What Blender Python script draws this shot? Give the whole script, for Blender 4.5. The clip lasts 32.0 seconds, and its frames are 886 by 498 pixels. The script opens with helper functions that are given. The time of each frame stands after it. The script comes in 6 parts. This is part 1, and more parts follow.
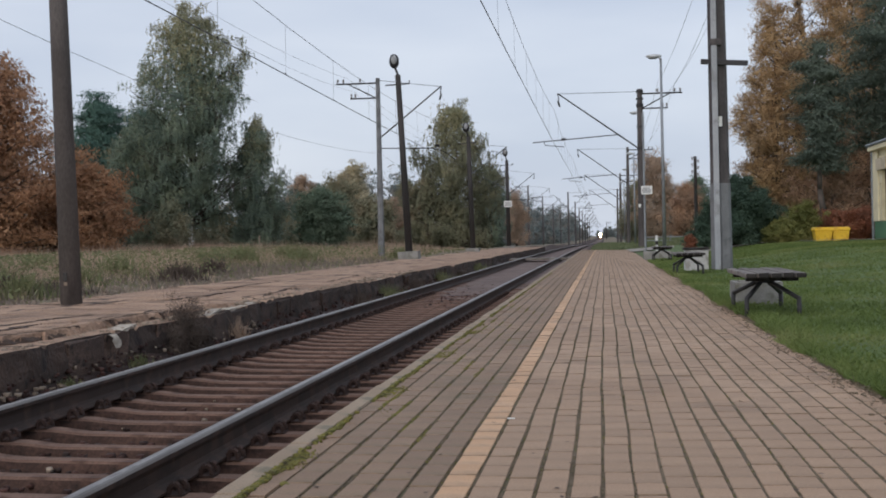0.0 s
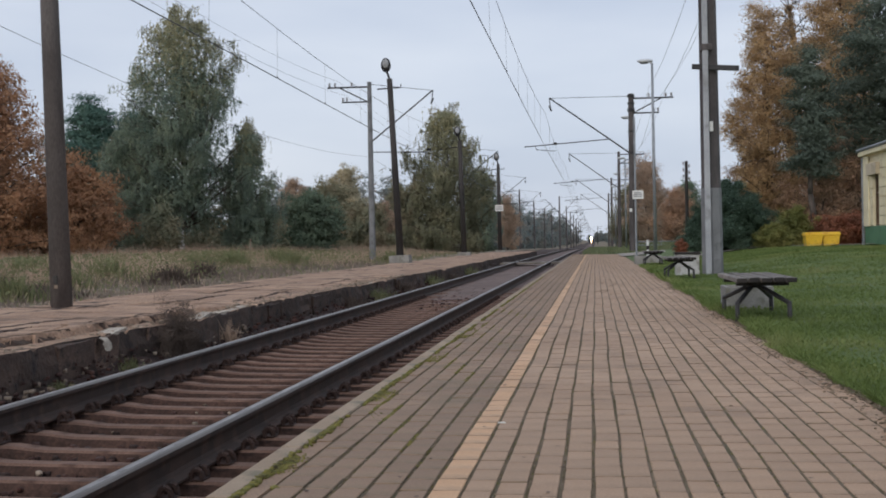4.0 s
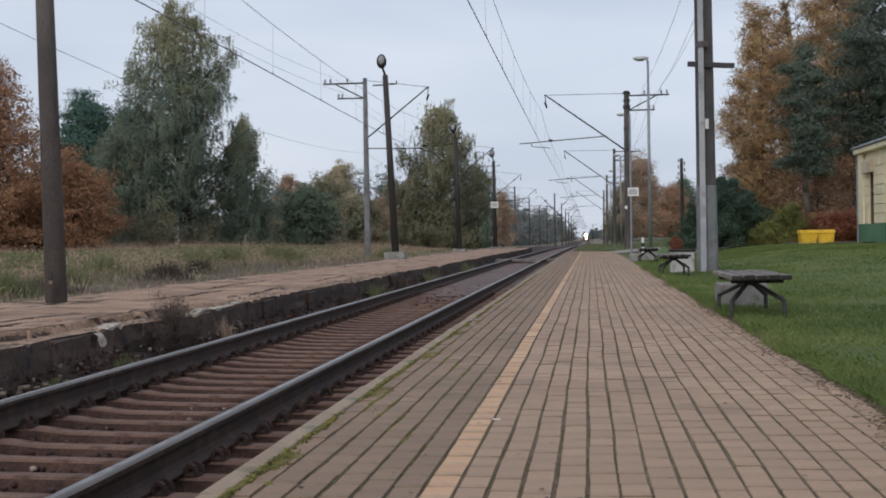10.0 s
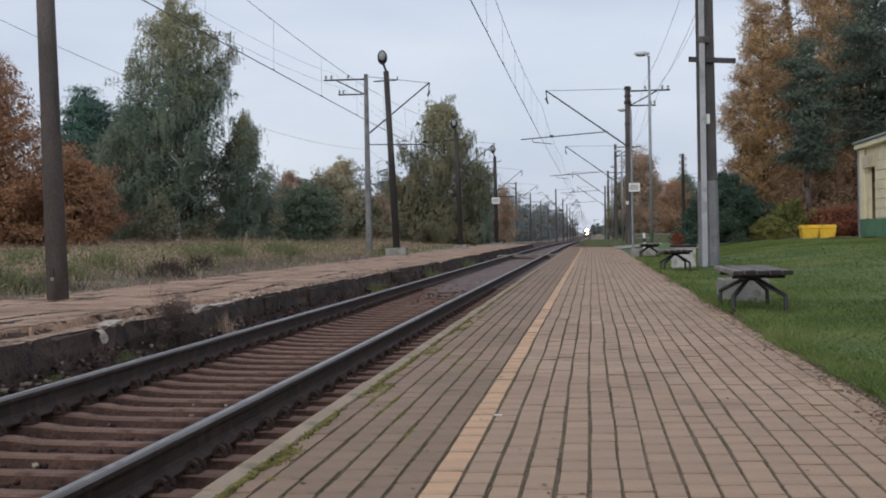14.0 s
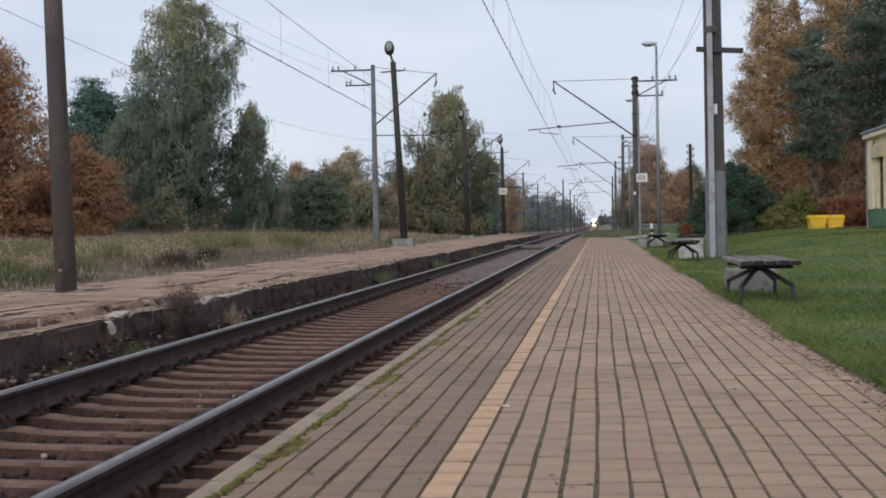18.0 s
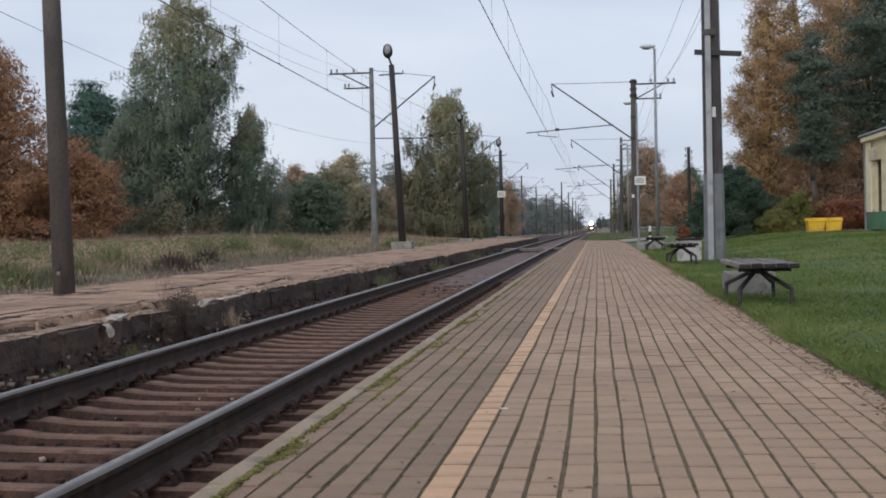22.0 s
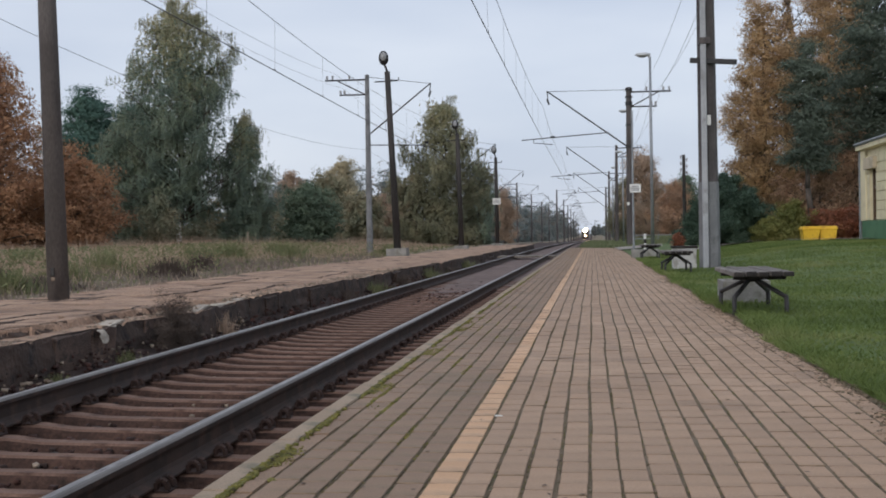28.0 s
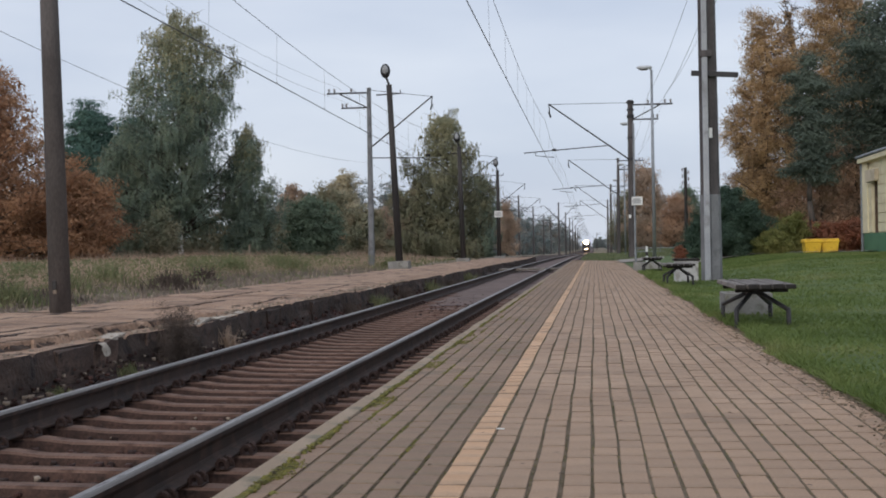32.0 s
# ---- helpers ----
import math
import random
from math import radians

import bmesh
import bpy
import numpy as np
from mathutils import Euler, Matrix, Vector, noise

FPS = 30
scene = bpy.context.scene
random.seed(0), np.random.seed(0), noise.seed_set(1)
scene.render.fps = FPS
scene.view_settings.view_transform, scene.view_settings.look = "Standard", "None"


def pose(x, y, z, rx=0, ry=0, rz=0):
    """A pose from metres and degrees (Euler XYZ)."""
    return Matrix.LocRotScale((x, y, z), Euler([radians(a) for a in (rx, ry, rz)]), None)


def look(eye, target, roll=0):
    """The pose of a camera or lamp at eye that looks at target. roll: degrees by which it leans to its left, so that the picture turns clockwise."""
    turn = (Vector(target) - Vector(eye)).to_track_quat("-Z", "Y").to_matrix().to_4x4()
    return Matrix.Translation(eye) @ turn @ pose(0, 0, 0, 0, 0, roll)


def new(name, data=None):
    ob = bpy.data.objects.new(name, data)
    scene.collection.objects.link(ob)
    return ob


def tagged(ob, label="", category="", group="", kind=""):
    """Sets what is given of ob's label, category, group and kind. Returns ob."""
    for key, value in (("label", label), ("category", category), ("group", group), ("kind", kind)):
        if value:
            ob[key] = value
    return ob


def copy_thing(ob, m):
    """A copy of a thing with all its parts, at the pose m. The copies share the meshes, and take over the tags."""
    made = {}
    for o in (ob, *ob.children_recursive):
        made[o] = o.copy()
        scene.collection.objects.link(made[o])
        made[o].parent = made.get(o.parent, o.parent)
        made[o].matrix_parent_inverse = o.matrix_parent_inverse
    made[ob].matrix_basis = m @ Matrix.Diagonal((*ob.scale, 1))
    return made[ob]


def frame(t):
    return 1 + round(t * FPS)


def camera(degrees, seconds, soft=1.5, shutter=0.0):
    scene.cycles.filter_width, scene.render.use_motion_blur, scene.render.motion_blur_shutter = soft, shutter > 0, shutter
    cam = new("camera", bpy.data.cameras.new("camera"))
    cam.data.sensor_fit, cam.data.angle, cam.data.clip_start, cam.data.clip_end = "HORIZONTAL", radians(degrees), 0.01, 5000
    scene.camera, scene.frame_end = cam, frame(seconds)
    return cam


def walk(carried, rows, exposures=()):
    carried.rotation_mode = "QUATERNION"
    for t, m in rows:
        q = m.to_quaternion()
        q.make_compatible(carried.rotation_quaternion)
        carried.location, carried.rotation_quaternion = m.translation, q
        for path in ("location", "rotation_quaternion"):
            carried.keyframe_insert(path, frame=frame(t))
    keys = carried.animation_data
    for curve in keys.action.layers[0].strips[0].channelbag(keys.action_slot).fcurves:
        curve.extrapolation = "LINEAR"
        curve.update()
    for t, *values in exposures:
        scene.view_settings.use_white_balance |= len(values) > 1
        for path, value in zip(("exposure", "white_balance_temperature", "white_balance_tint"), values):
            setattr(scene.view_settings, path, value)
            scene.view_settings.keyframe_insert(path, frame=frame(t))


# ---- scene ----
# camera: seconds, yaw, pitch, roll in degrees; it stands still and sways in the hand
SWAY = [
    (0, 7.148, -0.468, 1.257),
    (0.5, 7.048, -0.306, 1.235),
    (1, 6.934, -0.429, 1.158),
    (1.5, 6.966, -0.558, 1.197),
    (2, 6.994, -0.836, 1.141),
    (2.5, 6.884, -0.525, 1.129),
    (3, 6.845, -0.268, 1.104),
    (3.5, 6.767, -0.285, 1.125),
    (5.5, 6.714, -0.431, 1.003),
    (6, 6.494, -0.558, 0.953),
    (6.5, 6.617, -0.509, 0.997),
    (7, 6.709, -0.456, 0.914),
    (7.5, 6.579, -0.650, 0.905),
    (8, 6.726, -0.660, 0.986),
    (8.5, 6.825, -0.543, 1.001),
    (9, 6.750, -0.888, 1.000),
    (9.5, 6.655, -0.966, 0.970),
    (10, 6.544, -0.456, 0.929),
    (10.5, 6.331, -0.236, 0.912),
    (11, 6.428, -0.516, 0.955),
    (11.5, 6.522, -0.815, 0.999),
    (12, 6.487, -0.664, 1.012),
    (12.5, 6.625, -0.436, 1.144),
    (13, 6.496, -0.441, 1.051),
    (13.5, 6.590, -0.638, 1.085),
    (15.5, 6.590, -0.618, 1.029),
    (16, 6.604, -0.774, 1.050),
    (16.5, 6.865, -1.382, 1.143),
    (17, 6.781, -1.535, 1.107),
    (17.5, 6.731, -1.417, 1.056),
    (18, 6.925, -1.041, 1.160),
    (18.5, 7.187, -0.997, 1.214),
    (19, 7.416, -1.051, 1.280),
    (19.5, 7.312, -0.890, 1.231),
    (20, 7.044, -0.783, 1.228),
    (20.5, 7.021, -0.490, 1.265),
    (21, 7.008, -0.396, 1.224),
    (21.5, 7.034, -0.576, 1.228),
    (22, 6.855, -0.914, 1.167),
    (22.5, 7.008, -0.593, 1.226),
    (23, 6.937, -0.360, 1.234),
    (23.5, 6.643, -0.363, 1.067),
    (24, 6.756, -0.313, 1.131),
    (24.5, 6.886, -0.512, 1.190),
    (25, 7.064, -0.829, 1.273),
    (25.5, 7.077, -0.778, 1.229),
    (27.5, 6.721, -0.617, 1.116),
    (28, 6.638, -0.608, 0.958),
    (28.5, 6.589, -0.505, 1.019),
    (29, 6.606, -0.398, 1.059),
    (29.5, 6.721, -0.298, 1.076),
    (30, 6.792, -0.208, 1.075),
    (30.5, 6.675, -0.319, 1.002),
    (31, 6.790, -0.354, 0.996),
    (31.5, 6.724, -0.204, 0.939),
    (32, 6.719, -0.038, 0.989),
]
EYE = (0.0, 0.0, 0.81)
cam = camera(38.0, 32.0, soft=1.85)
walk(cam, [(t, pose(*EYE, 90 + p, r, w)) for t, w, p, r in SWAY], exposures=[(t, e, 6340, 10) for t, e in ((0, 0.06), (9, 0.07), (16, 0.12), (19, 0.17), (23, 0.12), (32, 0.09))])

# ---- world and light: flat overcast evening ----
world = bpy.data.worlds.new("sky")
scene.world = world
world.use_nodes = True
wn, wl = world.node_tree.nodes, world.node_tree.links
wn.clear()
w_out, w_bg = wn.new("ShaderNodeOutputWorld"), wn.new("ShaderNodeBackground")
sky = wn.new("ShaderNodeTexSky")
sky.sky_type, sky.sun_disc = "NISHITA", False
sky.sun_elevation, sky.sun_rotation = radians(30), radians(198)
sky.air_density, sky.dust_density, sky.ozone_density = 1.0, 2.0, 1.0
w_tc, w_map = wn.new("ShaderNodeTexCoord"), wn.new("ShaderNodeMapping")
w_map.inputs["Scale"].default_value = (1.6, 1.6, 6.5)
w_noise = wn.new("ShaderNodeTexNoise")
w_noise.inputs["Scale"].default_value, w_noise.inputs["Detail"].default_value = 1.7, 5
w_noise.inputs["Roughness"].default_value = 0.45
w_ramp = wn.new("ShaderNodeValToRGB")
w_ramp.color_ramp.elements[0].position, w_ramp.color_ramp.elements[1].position = 0.36, 0.66
w_ramp.color_ramp.elements[0].color, w_ramp.color_ramp.elements[1].color = (5.7, 6.25, 7.4, 1), (7.3, 7.7, 8.5, 1)
w_mix = wn.new("ShaderNodeMix")
w_mix.data_type = "RGBA"
w_mix.inputs["Factor"].default_value = 0.86
w_bg.inputs["Strength"].default_value = 0.1
wl.new(w_tc.outputs["Generated"], w_map.inputs["Vector"])
wl.new(w_map.outputs["Vector"], w_noise.inputs["Vector"])
wl.new(w_noise.outputs["Fac"], w_ramp.inputs["Fac"])
wl.new(sky.outputs["Color"], w_mix.inputs["A"])
wl.new(w_ramp.outputs["Color"], w_mix.inputs["B"])
wl.new(w_mix.outputs["Result"], w_bg.inputs["Color"])
wl.new(w_bg.outputs["Background"], w_out.inputs["Surface"])
sun = new("sun", bpy.data.lights.new("sun", "SUN"))
sun.data.energy, sun.data.angle, sun.data.color = 1.15, radians(50), (1.0, 0.93, 0.85)
sun.matrix_world = look((-8, -25, 15), (0, 0, 0))


# ---- materials ----
def surf(name, a, b, scale=4.0, rough=0.85, bump=0.3, dist=0.01, c=None, fine=60.0, spread=0.0, island=0.0, metal=0.0,
         stretch=(1, 1, 1), cut=(0.35, 0.65), grain=0.25, patch=(0.5, 0.68)):
    """A worn surface: colours a to b in large noise, patches of c, fine grain and relief; spread or island vary piece by piece."""
    m = bpy.data.materials.new(name)
    m.use_nodes = True
    n, l = m.node_tree.nodes, m.node_tree.links
    bsdf = n["Principled BSDF"]
    tc, mp = n.new("ShaderNodeTexCoord"), n.new("ShaderNodeMapping")
    mp.inputs["Scale"].default_value = stretch
    l.new(tc.outputs["Object"], mp.inputs["Vector"])

    def noise_at(s, detail):
        t = n.new("ShaderNodeTexNoise")
        t.inputs["Scale"].default_value, t.inputs["Detail"].default_value = s, detail
        l.new(mp.outputs["Vector"], t.inputs["Vector"])
        return t

    def mixed(kind, fac, x, y):
        k = n.new("ShaderNodeMix")
        k.data_type, k.blend_type = "RGBA", kind
        if isinstance(fac, float):
            k.inputs["Factor"].default_value = fac
        else:
            l.new(fac, k.inputs["Factor"])
        for socket, v in (("A", x), ("B", y)):
            if isinstance(v, tuple):
                k.inputs[socket].default_value = (*v, 1)
            else:
                l.new(v, k.inputs[socket])
        return k.outputs["Result"]

    def ramp(socket, lo, hi):
        r = n.new("ShaderNodeMapRange")
        r.interpolation_type = "SMOOTHSTEP"
        r.inputs["From Min"].default_value, r.inputs["From Max"].default_value = lo, hi
        l.new(socket, r.inputs["Value"])
        return r.outputs["Result"]

    big, small = noise_at(scale, 6), noise_at(fine, 4)
    col = mixed("MIX", ramp(big.outputs["Fac"], *cut), a, b)
    if c:
        col = mixed("MIX", ramp(noise_at(scale * 2.3, 5).outputs["Fac"], *patch), col, c)
    if grain:
        g = n.new("ShaderNodeMapRange")
        g.inputs["From Min"].default_value, g.inputs["From Max"].default_value = 0.25, 0.75
        g.inputs["To Min"].default_value, g.inputs["To Max"].default_value = 1 - grain, 1 + grain
        l.new(small.outputs["Fac"], g.inputs["Value"])
        col = mixed("MULTIPLY", 1.0, col, g.outputs["Result"])
    if spread or island:
        src = n.new("ShaderNodeObjectInfo").outputs["Random"] if spread else n.new("ShaderNodeNewGeometry").outputs["Random Per Island"]
        v = spread or island
        g = n.new("ShaderNodeMapRange")
        g.inputs["To Min"].default_value, g.inputs["To Max"].default_value = 1 - v, 1 + v
        l.new(src, g.inputs["Value"])
        col = mixed("MULTIPLY", 1.0, col, g.outputs["Result"])
    l.new(col, bsdf.inputs["Base Color"])
    bsdf.inputs["Roughness"].default_value, bsdf.inputs["Metallic"].default_value = rough, metal
    if bump:
        bp = n.new("ShaderNodeBump")
        bp.inputs["Strength"].default_value, bp.inputs["Distance"].default_value = bump, dist
        l.new(small.outputs["Fac"], bp.inputs["Height"])
        l.new(bp.outputs["Normal"], bsdf.inputs["Normal"])
    return m


def foliage(name, colours, through_light=0.35):
    """Leaves: each takes one of several colours, and lets some light through."""
    m = bpy.data.materials.new(name)
    m.use_nodes = True
    n, l = m.node_tree.nodes, m.node_tree.links
    bsdf, out = n["Principled BSDF"], n["Material Output"]
    geo, ramp = n.new("ShaderNodeNewGeometry"), n.new("ShaderNodeValToRGB")
    tc, big, add = n.new("ShaderNodeTexCoord"), n.new("ShaderNodeTexNoise"), n.new("ShaderNodeMath")
    big.inputs["Scale"].default_value, big.inputs["Detail"].default_value = 0.55, 3
    l.new(tc.outputs["Object"], big.inputs["Vector"])
    mul = n.new("ShaderNodeMath")
    mul.operation = "MULTIPLY_ADD"
    mul.inputs[1].default_value, mul.inputs[2].default_value = 2.0, -0.67
    l.new(big.outputs["Fac"], mul.inputs[0])
    half = n.new("ShaderNodeMath")
    half.operation = "MULTIPLY_ADD"
    half.inputs[1].default_value = 0.30
    l.new(geo.outputs["Random Per Island"], half.inputs[0])
    l.new(mul.outputs[0], half.inputs[2])
    l.new(half.outputs[0], ramp.inputs["Fac"])
    els = ramp.color_ramp.elements
    while len(els) < len(colours):
        els.new(0.5)
    for i, c in enumerate(colours):
        els[i].position, els[i].color = i / (len(colours) - 1), (*c, 1)
    l.new(ramp.outputs["Color"], bsdf.inputs["Base Color"])
    bsdf.inputs["Roughness"].default_value = 0.7
    bsdf.inputs["Specular IOR Level"].default_value = 0.2
    tr, mix = n.new("ShaderNodeBsdfTranslucent"), n.new("ShaderNodeMixShader")
    mix.inputs["Fac"].default_value = through_light
    l.new(ramp.outputs["Color"], tr.inputs["Color"])
    l.new(bsdf.outputs[0], mix.inputs[1])
    l.new(tr.outputs[0], mix.inputs[2])
    l.new(mix.outputs[0], out.inputs["Surface"])
    return m


def glow(name, colour, strength):
    m = bpy.data.materials.new(name)
    m.use_nodes = True
    b = m.node_tree.nodes["Principled BSDF"]
    b.inputs["Emission Color"].default_value, b.inputs["Emission Strength"].default_value = (*colour, 1), strength
    return m


M_BRICK = surf("paving_brick", (0.305, 0.194, 0.119), (0.372, 0.246, 0.157), 0.8, 0.68, 0.35, 0.004, (0.258, 0.168, 0.106), 150, spread=0.09, grain=0.36)
M_BRICKS = surf("paving_bricks", (0.305, 0.194, 0.119), (0.372, 0.246, 0.157), 0.8, 0.68, 0.35, 0.004, (0.258, 0.168, 0.106), 150, island=0.09, grain=0.36)
M_DULL = surf("dull_brick", (0.206, 0.132, 0.083), (0.252, 0.164, 0.105), 0.8, 0.74, 0.35, 0.004, (0.176, 0.122, 0.074), 150, spread=0.09, grain=0.36)
M_DULLS = surf("dull_bricks", (0.206, 0.132, 0.083), (0.252, 0.164, 0.105), 0.8, 0.74, 0.35, 0.004, (0.176, 0.122, 0.074), 150, island=0.09, grain=0.36)
M_YELLOW = surf("yellow_brick", (0.49, 0.292, 0.160), (0.56, 0.350, 0.205), 1.5, 0.70, 0.3, 0.003, (0.41, 0.265, 0.16), 140, spread=0.08)
M_YELLOWS = surf("yellow_bricks", (0.49, 0.292, 0.160), (0.56, 0.350, 0.205), 1.5, 0.70, 0.3, 0.003, (0.41, 0.265, 0.16), 140, island=0.08)
M_JOINT = surf("joint_sand", (0.112, 0.084, 0.053), (0.155, 0.116, 0.074), 3, 0.95, 0.6, 0.01, (0.073, 0.067, 0.029), 90)
M_SAND = surf("joint_grains", (0.135, 0.108, 0.074), (0.20, 0.16, 0.115), 9, 0.95, 0.2, 0.002, (0.085, 0.075, 0.040), 90, island=0.3)
M_PALEPOST = surf("pale_post_concrete", (0.30, 0.31, 0.33), (0.37, 0.38, 0.40), 1.6, 0.88, 0.4, 0.005, (0.24, 0.245, 0.25), 60)
M_BOARD = surf("crossing_board", (0.13, 0.11, 0.092), (0.20, 0.175, 0.15), 2.5, 0.9, 0.4, 0.006, (0.075, 0.062, 0.052), 60, stretch=(3, 0.4, 3), spread=0.25)
M_SOIL = surf("edge_soil", (0.150, 0.112, 0.078), (0.215, 0.165, 0.118), 5, 0.95, 0.5, 0.006, (0.10, 0.082, 0.052), 80, island=0.25)
M_CRACK = surf("crack_soil_shade", (0.030, 0.017, 0.012), (0.055, 0.032, 0.022), 6, 0.95, 0.8, 0.01, (0.085, 0.052, 0.035), 60)
M_ARRIS = surf("dark_end_arris", (0.205, 0.136, 0.086), (0.255, 0.172, 0.112), 3, 0.9, 0.3, 0.003, (0.160, 0.112, 0.070), 120)
M_BOWL = surf("ribbed_glass", (0.20, 0.205, 0.21), (0.34, 0.345, 0.35), 14, 0.3, 0.3, 0.002, (0.12, 0.12, 0.125), 60, grain=0.2)
M_GRIME = surf("joint_grime", (0.098, 0.074, 0.047), (0.135, 0.103, 0.067), 6, 0.95, 0.5, 0.004, (0.085, 0.080, 0.040), 90)
M_KERB = surf("kerb_concrete", (0.258, 0.190, 0.130), (0.308, 0.234, 0.166), 2, 0.9, 0.4, 0.004, (0.158, 0.136, 0.093), 120, spread=0.06)
M_MOSS = surf("moss", (0.110, 0.108, 0.024), (0.215, 0.190, 0.046), 14, 0.95, 0.8, 0.01, (0.060, 0.048, 0.020), 90)
M_RAIL = surf("rail_rust", (0.027, 0.016, 0.012), (0.045, 0.025, 0.018), 3, 0.8, 0.4, 0.003, (0.062, 0.034, 0.024), 80, metal=0.1)
M_RAILTOP = surf("rail_polish", (0.24, 0.22, 0.205), (0.36, 0.33, 0.31), 5, 0.40, 0.2, 0.001, (0.13, 0.115, 0.105), 90, metal=1.0, stretch=(4, 0.5, 4), grain=0.3)
M_RAILEDGE = surf("rail_edge", (0.13, 0.115, 0.105), (0.20, 0.18, 0.165), 2, 0.45, 0.1, 0.001, None, 60, metal=0.9, stretch=(8, 0.5, 8), grain=0.15)
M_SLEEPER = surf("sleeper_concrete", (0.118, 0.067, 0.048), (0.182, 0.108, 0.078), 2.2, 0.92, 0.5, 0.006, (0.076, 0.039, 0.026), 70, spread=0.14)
# darker than the sleeper tops: grime, with the shade between sleepers coloured in
M_SLEEPERSIDE = surf("sleeper_side_shade_grime", (0.044, 0.023, 0.017), (0.078, 0.042, 0.031), 5, 0.95, 0.8, 0.010, (0.030, 0.017, 0.013), 40, spread=0.15, grain=0.4)
M_FASTENER = surf("fastener_rust", (0.025, 0.014, 0.012), (0.044, 0.023, 0.018), 14, 0.85, 0.5, 0.003, None, 120, spread=0.2)
M_BALLAST = surf("ballast_bed", (0.024, 0.012, 0.009), (0.050, 0.024, 0.019), 2.2, 0.95, 1.0, 0.03, (0.037, 0.024, 0.020), 26)
M_STONE = surf("ballast_stone", (0.032, 0.014, 0.011), (0.066, 0.029, 0.022), 1.3, 0.92, 0.5, 0.01, (0.028, 0.017, 0.014), 60, island=0.6)
M_DIRT = surf("track_dirt", (0.100, 0.060, 0.048), (0.138, 0.088, 0.072), 0.9, 0.75, 0.6, 0.01, (0.075, 0.045, 0.037), 50)
M_OLDTOP = surf("old_platform_top", (0.268, 0.170, 0.115), (0.385, 0.256, 0.176), 0.7, 0.95, 0.9, 0.015, (0.185, 0.118, 0.080), 34, grain=0.4, patch=(0.50, 0.66))
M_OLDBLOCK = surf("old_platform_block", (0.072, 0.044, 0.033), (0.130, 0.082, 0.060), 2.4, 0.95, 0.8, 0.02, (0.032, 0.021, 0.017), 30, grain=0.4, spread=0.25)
# dirt and the shade under the overhanging rim, both in one dark colour
M_OLDEDGE = surf("shaded_old_platform_edge", (0.036, 0.023, 0.017), (0.074, 0.046, 0.034), 1.7, 0.95, 1.0, 0.025, (0.016, 0.011, 0.010), 24)
M_RUBBLE = surf("pale_rubble", (0.206, 0.160, 0.120), (0.297, 0.236, 0.182), 3, 0.92, 0.6, 0.01, (0.148, 0.112, 0.085), 50, island=0.2)
M_RIM = surf("pale_rim", (0.36, 0.31, 0.255), (0.48, 0.43, 0.365), 2, 0.9, 0.6, 0.01, (0.22, 0.18, 0.14), 40, spread=0.15)
M_FIELD = surf("field_soil", (0.125, 0.104, 0.070), (0.200, 0.152, 0.108), 0.35, 0.97, 0.8, 0.03, (0.077, 0.094, 0.037), 14)
M_LAWN = surf("lawn_ground", (0.070, 0.110, 0.031), (0.098, 0.145, 0.043), 0.5, 0.95, 0.9, 0.02, (0.079, 0.105, 0.039), 30)
M_CONCRETE = surf("grey_concrete", (0.150, 0.152, 0.158), (0.205, 0.208, 0.214), 1.6, 0.88, 0.4, 0.005, (0.12, 0.122, 0.125), 60)
M_DARKPOLE = surf("weathered_pole", (0.060, 0.052, 0.052), (0.101, 0.088, 0.086), 1.8, 0.88, 0.5, 0.006, (0.058, 0.052, 0.052), 50, stretch=(1, 1, 0.25))
M_POLE_L = surf("brown_concrete_pole", (0.090, 0.078, 0.074), (0.135, 0.118, 0.112), 1.4, 0.88, 0.5, 0.006, (0.075, 0.064, 0.062), 50, stretch=(1, 1, 0.3))
M_TAR = surf("tarred_wood", (0.022, 0.019, 0.018), (0.045, 0.038, 0.036), 2, 0.8, 0.5, 0.005, None, 50, stretch=(1, 1, 0.2))
M_STEEL = surf("galvanised_steel", (0.22, 0.235, 0.255), (0.30, 0.315, 0.335), 2, 0.55, 0.2, 0.002, None, 60, metal=0.5)
M_IRON = surf("dark_iron", (0.028, 0.027, 0.029), (0.050, 0.048, 0.050), 4, 0.65, 0.2, 0.002, None, 80, metal=0.4)
M_WIRE = surf("wire", (0.075, 0.078, 0.085), (0.10, 0.105, 0.115), 3, 0.6, 0.0, 0.001, None, 40, metal=0.4, grain=0)
M_CERAMIC = surf("insulator", (0.10, 0.085, 0.08), (0.14, 0.12, 0.115), 6, 0.35, 0.0, 0.001, None, 40, grain=0.1)
M_LAMP = surf("lamp_housing", (0.46, 0.48, 0.50), (0.55, 0.57, 0.59), 6, 0.5, 0.1, 0.001, None, 60)
M_LENS = surf("lamp_glass", (0.14, 0.145, 0.15), (0.20, 0.205, 0.21), 6, 0.2, 0.0, 0.001, None, 60, grain=0.1)
M_WHITE = surf("sign_white", (0.62, 0.62, 0.60), (0.72, 0.72, 0.70), 3, 0.6, 0.05, 0.001, None, 60, grain=0.05)
M_INK = surf("sign_ink", (0.22, 0.22, 0.23), (0.30, 0.30, 0.31), 3, 0.7, 0.0, 0.001, None, 60, grain=0)
M_WOOD = surf("bench_wood", (0.120, 0.104, 0.094), (0.190, 0.168, 0.152), 3, 0.85, 0.4, 0.004, (0.056, 0.042, 0.034), 60, stretch=(3, 0.4, 3), spread=0.2)
M_WOODEND = surf("bench_wood_dark", (0.012, 0.010, 0.009), (0.024, 0.020, 0.018), 4, 0.85, 0.4, 0.004, None, 60, spread=0.2)
